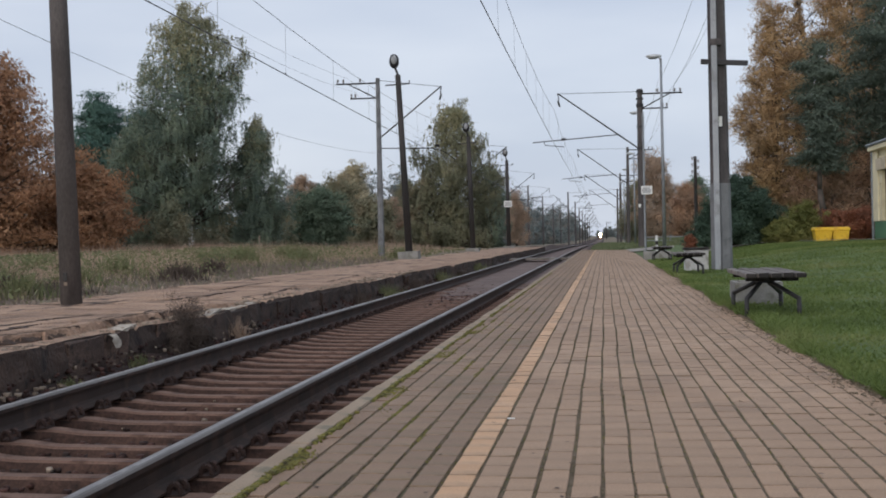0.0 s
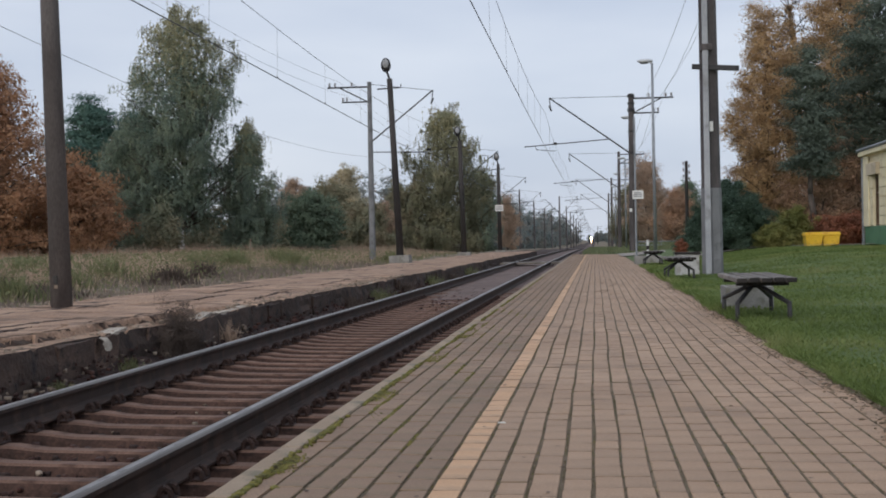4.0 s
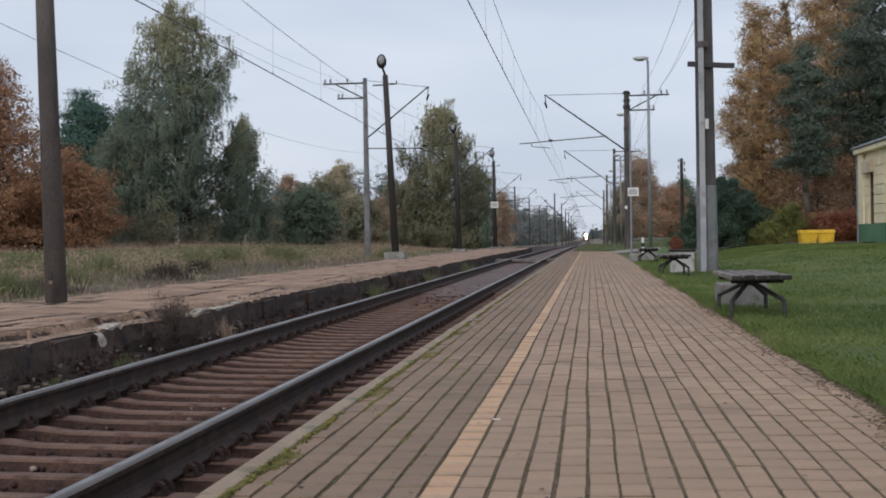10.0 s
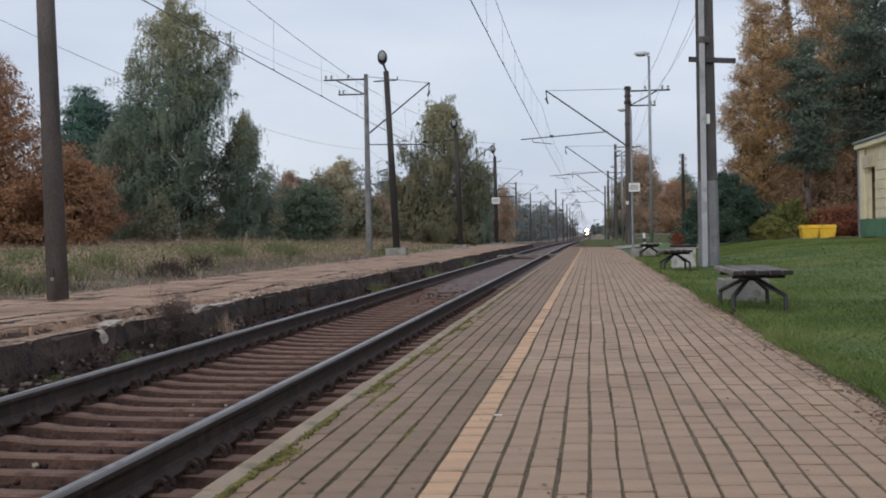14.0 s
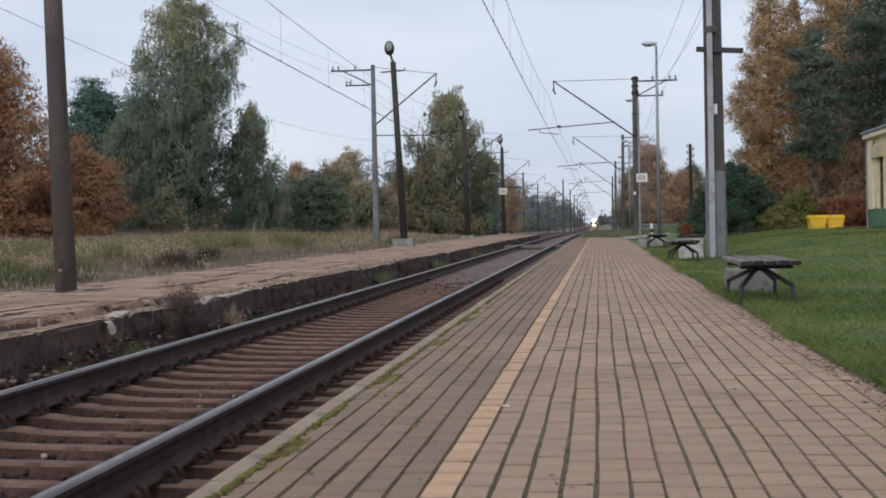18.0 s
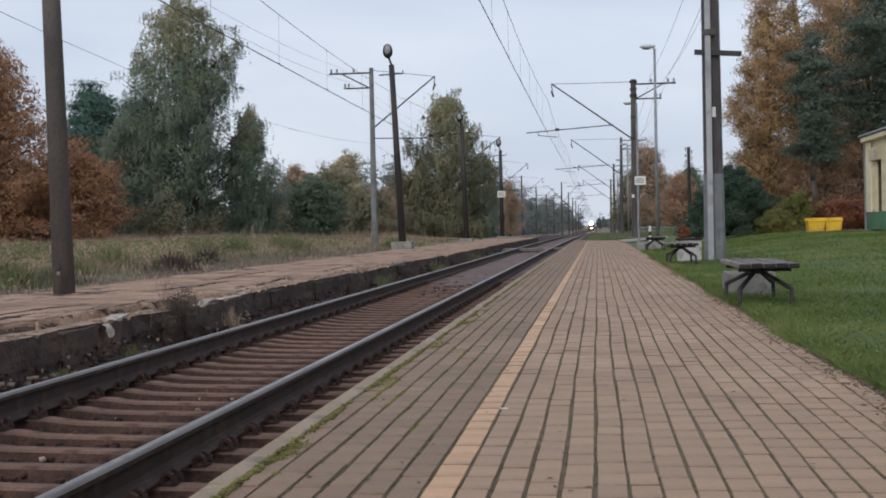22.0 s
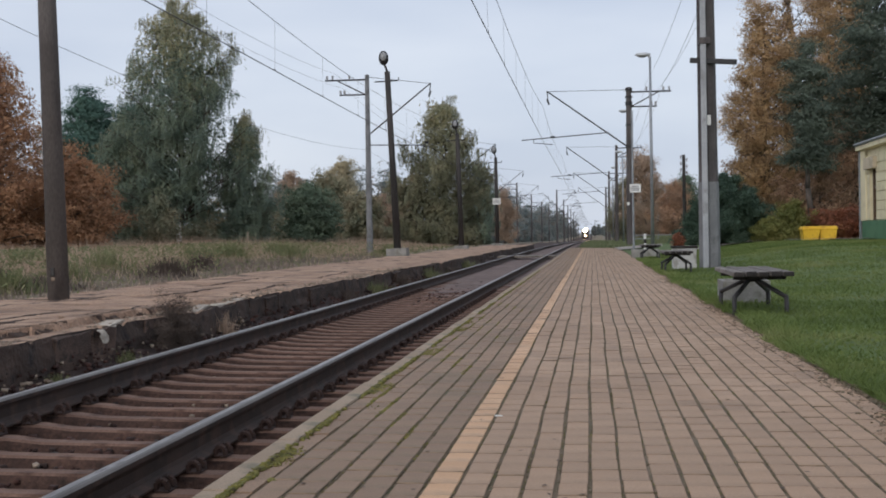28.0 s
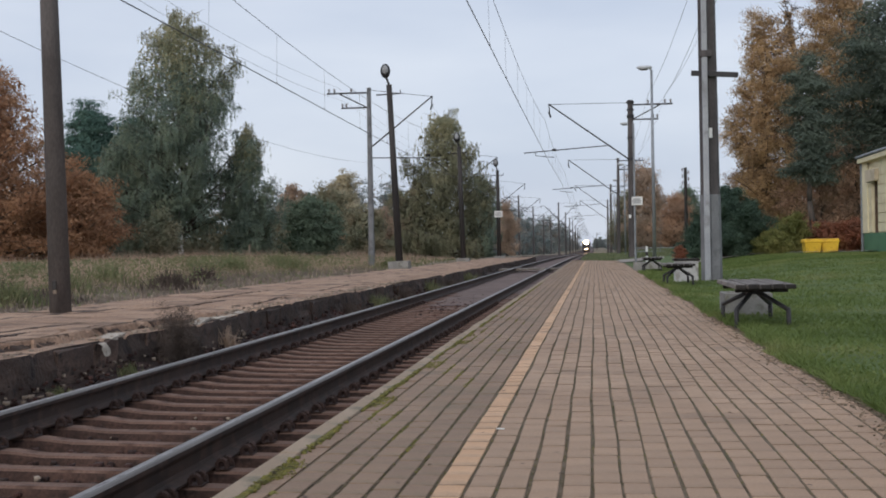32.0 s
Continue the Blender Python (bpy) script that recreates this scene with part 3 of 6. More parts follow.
def stones(name, rng, x, y, z, size, material, parent=None, label=""):
    """Loose broken stones: rough eight-cornered lumps, all in one mesh."""
    k = len(x)
    base = np.array([[a, b, c] for c in (-1, 1) for b in (-1, 1) for a in (-1, 1)], float)
    v = base[None] * rng.uniform(0.35, 1.0, (k, 8, 3)) * size[:, None, None]
    t = rng.uniform(0, 6.28, k)
    c, s = np.cos(t)[:, None], np.sin(t)[:, None]
    vx, vy = v[..., 0] * c - v[..., 1] * s, v[..., 0] * s + v[..., 1] * c
    v = np.stack([vx + x[:, None], vy + y[:, None], v[..., 2] * 0.75 + z[:, None]], -1)
    f = np.array([[0, 2, 3, 1], [4, 5, 7, 6], [0, 1, 5, 4], [2, 6, 7, 3], [0, 4, 6, 2], [1, 3, 7, 5]])
    q = v[:, f].reshape(-1, 4, 3)
    me = bpy.data.meshes.new(name)
    V = v.reshape(-1, 3).astype(np.float32)
    F = (f[None] + 8 * np.arange(k)[:, None, None]).reshape(-1, 4).astype(np.int32)
    me.vertices.add(len(V))
    me.vertices.foreach_set("co", V.ravel())
    me.loops.add(F.size)
    me.loops.foreach_set("vertex_index", F.ravel())
    me.polygons.add(len(F))
    me.polygons.foreach_set("loop_start", np.arange(0, F.size, 4, dtype=np.int32))
    me.polygons.foreach_set("loop_total", np.full(len(F), 4, dtype=np.int32))
    me.update(calc_edges=True)
    me.materials.append(material)
    ob = new(name, me)
    if parent:
        ob.parent = parent
    return tagged(ob, label, kind="stuff")


nr = np.random.default_rng(11)
k = 9500
bx = np.concatenate([nr.uniform(-1.72, 1.72, k), nr.uniform(-1.75, -0.9, 4000)]) + AXIS
by = np.concatenate([3.2 + 30 * nr.random(k) ** 1.5, 4 + 40 * nr.random(4000)])
bz = np.where(np.abs(bx - AXIS) > 1.3, SL_TOP - 0.12, SL_TOP - 0.082) - CANT * (bx - AXIS) + nr.uniform(-0.03, 0.02, len(bx)) + 0.045 * step(by, 17, 27)
stones("ballast_stones", nr, bx, by, bz, nr.uniform(0.014, 0.036, len(bx)), M_STONE, None, "brown and dark crushed ballast stones between sleepers")


k = 60
py_, px_ = 4.2 + 16 * nr.random(k) ** 1.3, AXIS + nr.uniform(-0.66, 0.66, k)
stones("pale_chips", nr, px_, py_, np.full(k, SL_TOP - 0.055), nr.uniform(0.010, 0.026, k), M_RUBBLE, None, "pale stone chips lying between the sleepers")


# ---- paved platform ----
P_L, P_R, P_END = -1.26, 1.386, 72.0
CROSS = 0.018                       # fall of the paving towards the lawn


def pave_z(x):
    return -CROSS * (x + 1.14)


platform = thing("platform_paving", pose(0, 0, 0), "grey-brown brick-paved station platform with a yellow line", "platform", kind="structure")


def make_platform():
    verts = [(x, yy, z) for yy in (-6, P_END) for x, z in ((-1.182, -0.5), (-1.182, -0.0055), (P_R + 0.06, pave_z(P_R) - 0.0055), (P_R + 0.06, -0.5))]
    part("joint_bed", (verts, [(0, 1, 5, 4), (1, 2, 6, 5), (2, 3, 7, 6), (0, 3, 2, 1), (4, 5, 6, 7)]), M_JOINT, platform, "dark sandy joints with a little moss")


make_platform()


def brick_mesh(name, l, w, mat_):
    """A paving brick with worn upper edges."""
    e, t = 0.003, -0.05
    v = [(-w / 2, -l / 2, t), (w / 2, -l / 2, t), (w / 2, l / 2, t), (-w / 2, l / 2, t),
         (-w / 2, -l / 2, -e), (w / 2, -l / 2, -e), (w / 2, l / 2, -e), (-w / 2, l / 2, -e),
         (-w / 2 + e, -l / 2 + e, 0), (w / 2 - e, -l / 2 + e, 0), (w / 2 - e, l / 2 - e, 0), (-w / 2 + e, l / 2 - e, 0)]
    f = [(8, 9, 10, 11)]
    for b in (0, 4):
        f += [(b + i, b + (i + 1) % 4, b + 4 + (i + 1) % 4, b + 4 + i) for i in range(4)]
    me = bpy.data.meshes.new(name)
    me.from_pydata(v, [], f)
    me.materials.append(mat_)
    me.materials.append(M_GRIME)
    me.materials.append(M_ARRIS)
    for i in range(1, 5):
        me.polygons[i].material_index = 1
    # end bevels are darker than the brick and draw the cross joints
    for i in (5, 7):
        me.polygons[i].material_index = 2
    return me, v, f


PITCH, BL = 0.1060, 0.2
YELLOW_X = -0.558
ROWS = range(-5, 18)
near_brick, bv, bf = brick_mesh("brick", BL - 0.0060, PITCH - 0.0132, M_BRICK)
near_dull, _, _ = brick_mesh("brick", BL - 0.0060, PITCH - 0.0132, M_DULL)
near_yellow, _, _ = brick_mesh("yellow_brick", BL - 0.006, PITCH - 0.008, M_YELLOW)


def wander(y, seed):
    """How far a row of bricks strays sideways."""
    k = 1.0 if seed > 0 else 0.3
    return k * 0.013 * noise.noise((y * 0.42, seed * 0.16, 3.0)) + k * 0.008 * noise.noise((y * 1.1, seed * 0.3, 8.0)) + 0.0012 * math.sin(y * 4.3 + seed * 1.7)


def lay_bricks():
    rng = random.Random(5)
    far = {k: ([], []) for k in ("brick", "yellow_brick", "dull")}
    bva = np.array(bv)
    for r in ROWS:
        x = YELLOW_X + (r + 0.5) * PITCH
        kind = "yellow_brick" if r == 0 else "dull" if r < 0 else "brick"
        mesh_ = {"yellow_brick": near_yellow, "dull": near_dull, "brick": near_brick}[kind]
        y = -5.8 + rng.uniform(0, BL)
        while y < P_END - 0.15:
            near = 3.75 < y < 6.2
            m = pose(x + wander(y, r), y, pave_z(x) + rng.uniform(-0.0016, 0.0020) + 0.0015 * math.sin(y * 0.7 + x), rng.uniform(-0.5, 0.5), rng.uniform(-0.7, 0.7), rng.uniform(-0.5, 0.5))
            if near:
                piece("yellow_brick" if r == 0 else "brick", mesh_, platform, m)
            else:
                A = np.array(m.to_3x3())
                V, F = far[kind]
                b = len(V)
                V.extend((bva @ A.T + np.array(m.translation)).tolist())
                F.extend([tuple(b + q for q in f) for f in bf])
            y += BL
    full = {k: len(F) for k, (V, F) in far.items()}
    # a cut row closes the strip behind the kerb
    y = -5.8
    V, F = far["dull"]
    x0, x1 = -1.172, YELLOW_X - 5 * PITCH - 0.006
    while y < P_END:
        b = len(V)
        z = pave_z(-1.1) + rng.uniform(-0.003, 0.003)
        V.extend([(x0, y, z - 0.05), (x1, y, z - 0.05), (x1, y + BL - 0.008, z - 0.05), (x0, y + BL - 0.008, z - 0.05), (x0, y, z), (x1, y, z), (x1, y + BL - 0.008, z), (x0, y + BL - 0.008, z)])
        F.extend([tuple(b + q for q in f) for f in ((4, 5, 6, 7), (0, 1, 5, 4), (1, 2, 6, 5), (2, 3, 7, 6), (3, 0, 4, 7))])
        y += BL
    for kind, (V, F) in far.items():
        ob = part({"yellow_brick": "yellow_bricks"}.get(kind, "bricks"), (V, F), {"yellow_brick": M_YELLOWS, "dull": M_DULLS, "brick": M_BRICKS}[kind], platform)
        ob.data.materials.append(M_GRIME)
        ob.data.materials.append(M_ARRIS)
        ob.data.polygons.foreach_set("material_index", [(1 if 0 < q % 9 < 5 else 2 if q % 9 in (5, 7) else 0) if q < full[kind] else 0 for q in range(len(F))])
        tagged(ob, {"yellow_brick": "yellow bricks of the safety line", "dull": "darker, greyer bricks next to the track", "brick": "grey-brown paving bricks in straight rows"}[kind], kind="stuff")


def kerb_stones():
    """Concrete edge stones along the track."""
    bm = box(bmesh.new(), -0.040, 0.040, -0.497, 0.497, -0.62, 0.0, 0.008)
    me = bpy.data.meshes.new("kerb_stone")
    bm.to_mesh(me)
    bm.free()
    me.materials.append(M_KERB)
    rng = random.Random(8)
    y = -5.5
    while y < P_END:
        piece("kerb_stone", me, platform, pose(-1.220 + rng.uniform(-0.004, 0.004), y, 0.006 + rng.uniform(-0.005, 0.005), 0, rng.uniform(-0.4, 0.4), rng.uniform(-0.2, 0.2)))
        y += 1.0


kerb_stones()


# ---- old platform across the track ----
OLD_L, OLD_R, OLD_END = -8.55, -4.80, 106.0
old = thing("old_platform", pose(0, 0, 0), "crumbling disused platform of brown concrete with a broken edge", "platform", kind="structure")


def old_surface(u, y):
    """A point on the old platform: u runs across it, 0 at the field and 1 at the broken rim."""
    bite = 0.05 * max(0, noise.noise((0, y * 0.8, 3.3))) + 0.022 * noise.noise((0, y * 2.9, 7.7))
    x = OLD_L + 0.2 * noise.noise((4, y * 0.3, 0)) + (OLD_R - bite - OLD_L) * u
    heave = 0.035 * noise.noise((x * 0.5, y * 0.35, 1)) + 0.014 * noise.noise((x * 1.9, y * 1.5, 5)) + 0.008 * noise.noise((x * 5, y * 4, 15))
    crack = min(abs(noise.noise((x * 1.1, y * 0.55, 9))), abs(noise.noise((x * 0.7, y * 1.2, 40))) * 1.4)
    heave = heave * (0.35 + 0.65 * float(step(y, 11, 16))) + 0.02 * (1 - float(step(y, 10, 14)))
    z = -0.03 + heave - (0.04 * (1 - crack / 0.03) if crack < 0.03 else 0)
    z -= 0.015 * max(0.0, noise.noise((x * 0.9, y * 1.3, 20)) - 0.12) * max(0, (u - 0.72) / 0.28)
    z -= 0.10 * max(0, (0.05 - u) / 0.05)
    # the upper crust has broken away along the rim and left a sandy ledge
    ledge = 0.34 + 0.30 * noise.noise((0, y * 0.55, 31)) + 0.16 * abs(noise.noise((0, y * 1.6, 37))) + 0.07 * noise.noise((0, y * 6.0, 39))
    inland = OLD_R - bite - x - ledge
    z += (0.036 * min(1.0, max(-1.0, inland / 0.012)) + 0.018 - 0.055 * math.exp(-((inland + 0.012) / 0.022) ** 2) * (0.5 + noise.noise((0, y * 0.9, 61)))) * float(step(18.5 - y, 0, 3))
    z += 0.05 * math.exp(-(inland - 0.12) ** 2 / 0.05) * max(0.0, noise.noise((0, y * 0.7, 51))) * float(step(18.5 - y, 0, 3))
    return x, y, z + float(grade(y)) * 0.6


def make_old_platform():
    ys = np.concatenate([np.arange(-8, 8.5, 0.5), np.arange(8.5, 20, 0.07), np.arange(20, 34, 0.12), np.arange(34, 60, 0.4), np.arange(60, OLD_END + 0.1, 1.0)])
    us = np.array([0, 0.01, 0.03, 0.06, 0.1, 0.14, 0.19, 0.25, 0.31, 0.37, 0.43, 0.5, 0.57, 0.64, 0.69, 0.73, 0.76, 0.78, *np.arange(0.80, 0.99, 0.0065), 1.0])
    n, m = len(ys), len(us)
    V = [old_surface(u, y) for y in ys for u in us]
    F = [(j * m + i, j * m + i + 1, (j + 1) * m + i + 1, (j + 1) * m + i) for j in range(n - 1) for i in range(m - 1)]
    part("surface", (V, F), M_OLDTOP, old, "cracked sandy concrete surface")
    V2 = []
    for j, y in enumerate(ys):
        x, _, z = V[j * m + m - 1]
        for q in range(7):
            b = noise.noise((y * 1.6, q * 0.8, 2)) * 0.03 + noise.noise((y * 4.6, q * 1.7, 8)) * 0.02 if q else 0.0
            V2.append((x + b + 0.012 * q, y, z - q * 0.085))
    F2 = [(j * 7 + q, j * 7 + q + 1, (j + 1) * 7 + q + 1, (j + 1) * 7 + q) for j in range(n - 1) for q in range(6)]
    part("edge_wall", (V2, F2), M_OLDEDGE, old, "eroded dirty concrete edge wall, coloured dark for overhang shade")
    # sand and crumbs along the rim
    rngs = np.random.default_rng(33)
    k = 2600
    yy = 8 + 26 * rngs.random(k) ** 1.5
    xx = OLD_R - 0.06 - np.abs(rngs.normal(0, 0.20, k))
    stones("crumbs", rngs, xx, yy, np.where(yy < 17, -0.055, -0.035) + rngs.uniform(-0.02, 0.02, k), rngs.uniform(0.006, 0.026, k), M_RUBBLE, old, "pale crumbs of broken concrete")
    x0, x1 = OLD_L, OLD_R
    end = [(x0, OLD_END, -0.15 + float(grade(OLD_END)) * 0.6), (x1 - 0.2, OLD_END, -0.05 + float(grade(OLD_END)) * 0.6), (x1 - 0.2, OLD_END + 0.4, -1.5), (x0, OLD_END + 0.4, -1.5)]
    part("end_wall", (end, [(0, 1, 2, 3)]), M_OLDEDGE, old)
    back = [(OLD_L + 0.05, y, z) for y in (-8, OLD_END) for z in (-0.16 + float(grade(y)) * 0.6, -1.2)]
    part("back_wall", (back, [(0, 1, 3, 2)]), M_OLDEDGE, old)


make_old_platform()


def crack(y0, y1, u0, u1, width, seed, rim=False):
    """A dark strip for a soil-filled crack that wanders over the surface from (u0, y0) to (u1, y1); rim: painted shade
    of the undercut crust.
    """
    n = int((y1 - y0) / 0.05)
    V = []
    for j in range(n + 1):
        f = j / n
        y = y0 + (y1 - y0) * f
        # the rim strip hides the ledge step under a painted undercut shade
        if rim:
            u = max(np.arange(0.78, 0.985, 0.004), key=lambda w: old_surface(w - 0.008, y)[2] - old_surface(w + 0.008, y)[2])
        else:
            u = u0 + (u1 - u0) * f + 0.022 * noise.noise((y * 1.3, seed, 0)) + 0.008 * noise.noise((y * 5, seed, 4))
        w = width / 3.7 * (0.25 + 0.9 * abs(noise.noise((y * 2.4, seed, 9)))) * min(1, 6 * f, 6 * (1 - f))
        for q in (u - w, u + w):
            x, _, z = old_surface(q, y)
            V.append((x, y, z + 0.006))
    F = [(2 * j, 2 * j + 1, 2 * j + 3, 2 * j + 2) for j in range(n)]
    part("crack", (V, F), M_CRACK, old)


for args in ((9.0, 12.0, 0.86, 0.9, 0.14, 1, True), (12.9, 15.2, 0.86, 0.9, 0.10, 2, True), (10.2, 12.6, 0.83, 0.76, 0.10, 3), (11.2, 14.2, 0.66, 0.72, 0.09, 4), (13.0, 16.0, 0.86, 0.80, 0.07, 5),
             (16.6, 19.2, 0.30, 0.36, 0.10, 6), (14.5, 16.6, 0.22, 0.16, 0.10, 7), (18.2, 21.5, 0.55, 0.62, 0.12, 8), (19.5, 23.0, 0.86, 0.80, 0.10, 9), (22.0, 27.0, 0.4, 0.45, 0.10, 10), (26.0, 31.0, 0.75, 0.72, 0.10, 11)):
    crack(*args)


def block_mesh(seed, amp=0.16):
    rng = random.Random(seed)
    bm = box(bmesh.new(), -0.5, 0.5, -0.5, 0.5, -0.5, 0.5, 0.025)
    bmesh.ops.subdivide_edges(bm, edges=[e for e in bm.edges if e.calc_length() > 0.5], cuts=2, use_grid_fill=True)
    for v in bm.verts:
        v.co += Vector((noise.noise(v.co * 2.3 + Vector((seed, 0, 0))), noise.noise(v.co * 2.1 + Vector((0, seed, 5))), noise.noise(v.co * 2.7 + Vector((9, 0, seed))))) * amp
    me = bpy.data.meshes.new("edge_block")
    bm.to_mesh(me)
    bm.free()
    return me


def edge_blocks():
    rng = random.Random(21)
    dark, pale = [block_mesh(i, 0.10) for i in range(5)], [block_mesh(i + 9) for i in range(3)]
    for me in dark:
        me.materials.append(M_OLDBLOCK)
    # copies for y beyond 13.5, with the overhang's shade in their darker colour
    shaded = [me.copy() for me in dark]
    for me in shaded:
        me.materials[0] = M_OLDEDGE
    for me in pale:
        me.materials.append(M_RIM)
    y = 4.0
    while y < 46:
        l = rng.uniform(0.55, 1.15)
        if rng.random() < 0.80:
            hh = rng.choice((0.44, 0.50, 0.54))
            s = Matrix.Diagonal((0.16, l - 0.03, hh, 1))
            piece("edge_block", (dark if y < 13.5 else shaded)[rng.randrange(5)], old, pose(OLD_R - 0.055 + rng.uniform(-0.05, 0.025), y + l / 2, -0.06 - hh / 2 + rng.uniform(-0.03, 0.01), rng.uniform(-1.0, 1.0), rng.uniform(-2, 3), rng.uniform(-1.2, 1.2)) @ s)
        y += l
    # pale slabs left on the rim
    for y, dx, l, w, z in ((12.75, -0.16, 0.60, 0.22, -0.045), (15.5, -0.07, 0.8, 0.17, -0.05), (16.3, -0.06, 0.7, 0.18, -0.05), (17.1, -0.10, 0.75, 0.15, -0.05), (27.5, -0.08, 0.4, 0.12, -0.05)):
        s = Matrix.Diagonal((w * 0.8, l, 0.035, 1))
        piece("edge_slab", pale[rng.randrange(3)], old, pose(OLD_R + dx, y, z, rng.uniform(-3, 3), rng.uniform(-3, 5), rng.uniform(-8, 8)) @ s)


edge_blocks()


def rag():
    """A torn plastic rag that hangs over the broken rim."""
    V, F = [], []
    for j in range(9):
        u = j / 8
        half = 0.10 * (1 - 0.45 * u) + 0.012 * math.sin(j * 2.1)
        for i in range(6):
            w = i / 5 * 2 - 1
            V.append((0.02 + 0.05 * min(1, u * 4) + 0.018 * math.sin(w * 4 + u * 5), half * w + 0.02 * math.sin(u * 3), 0.02 * (1 - min(1, u * 4)) - 0.135 * max(0, u - 0.15)))
    for j in range(8):
        for i in range(5):
            F.append((6 * j + i, 6 * j + i + 1, 6 * j + i + 7, 6 * j + i + 6))
    ob = smooth(part("plastic_rag", (V, F), M_RIM))
    ob.matrix_basis = pose(OLD_R + 0.03, 11.95, -0.065)
    tagged(ob, "pale torn plastic rag hanging over the broken edge", "litter")


rag()


def rubble_bank():
    """Crumbled earth heaped against the old platform's foot."""
    ys = np.concatenate([np.arange(2, 36, 0.16), np.arange(36, 106, 1.5)])
    xs = np.linspace(OLD_R - 0.06, OLD_R + 0.62, 7)
    V = []
    for y in ys:
        for i, x in enumerate(xs):
            u = i / 6
            V.append((x, y, RAIL_Z - 0.39 + 0.35 * (1 - u) ** 1.3 * (0.75 + 0.5 * noise.noise((0, y * 0.5, 2))) + 0.035 * noise.noise((x * 4, y * 3, 1)) + float(grade(y)) * 0.8))
    F = [(j * 7 + i, j * 7 + i + 1, (j + 1) * 7 + i + 1, (j + 1) * 7 + i) for j in range(len(ys) - 1) for i in range(6)]
    smooth(part("rubble_bank", (V, F), M_BALLAST, old, "dark crumbled earth at the platform's foot"))


rubble_bank()
k = 2600
y_ = 6 + 30 * nr.random(k) ** 1.2
x_ = OLD_R + nr.uniform(-0.1, 0.62, k)
stones("rubble_stones", nr, x_, y_, RAIL_Z - 0.38 + 0.33 * np.clip(1 - (x_ - OLD_R) / 0.62, 0, 1) ** 1.3 + nr.uniform(-0.03, 0.03, k), nr.uniform(0.012, 0.045, k) * nr.uniform(0.5, 1, k), M_STONE, None, "broken stones and brick bits below the old platform")
k = 150
y_ = 9.2 + 8 * nr.random(k) ** 1.2
x_ = OLD_R + nr.uniform(0.02, 0.5, k)
stones("pale_rubble", nr, x_, y_, RAIL_Z - 0.365 + 0.33 * (1 - (x_ - OLD_R) / 0.62) ** 1.3, nr.uniform(0.010, 0.036, k), M_RUBBLE, None, "pale concrete chips lying beside the track")


# ---- poles, masts, lamps ----
def pole_left():
    """Thick round concrete post on the old platform."""
    t = thing("concrete_post", pose(-7.80, 18.1, -0.05, 0, -1.2, 0), "thick weathered round concrete post on the old platform", "pole")
    bm = bmesh.new()
    tube(bm, (0, 0, -0.3), (0, 0, 9.5), 0.160, 0.100, 20)
    smooth(part("shaft", bm, M_POLE_L, t))
    bm = bmesh.new()
    box(bm, -0.040, 0.020, -0.172, -0.11, 0.36, 0.48, 0.006)
    part("drain_hole", bm, M_DOOR, t, "small dark hole")
    part("paint_mark", box(bmesh.new(), -0.036, 0.018, -0.166, -0.11, 0.29, 0.345, 0.004), M_RUBBLE, t, "small pale mark")
    return t


def insulator(t, x, y, z):
    bm = bmesh.new()
    tube(bm, (x, y, z), (x, y, z + 0.10), 0.015, 0.015, 6)
    for q in range(3):
        tube(bm, (x, y, z + 0.08 + q * 0.07), (x, y, z + 0.13 + q * 0.07), 0.075, 0.05, 8)
    part("insulator", bm, M_CERAMIC, t)


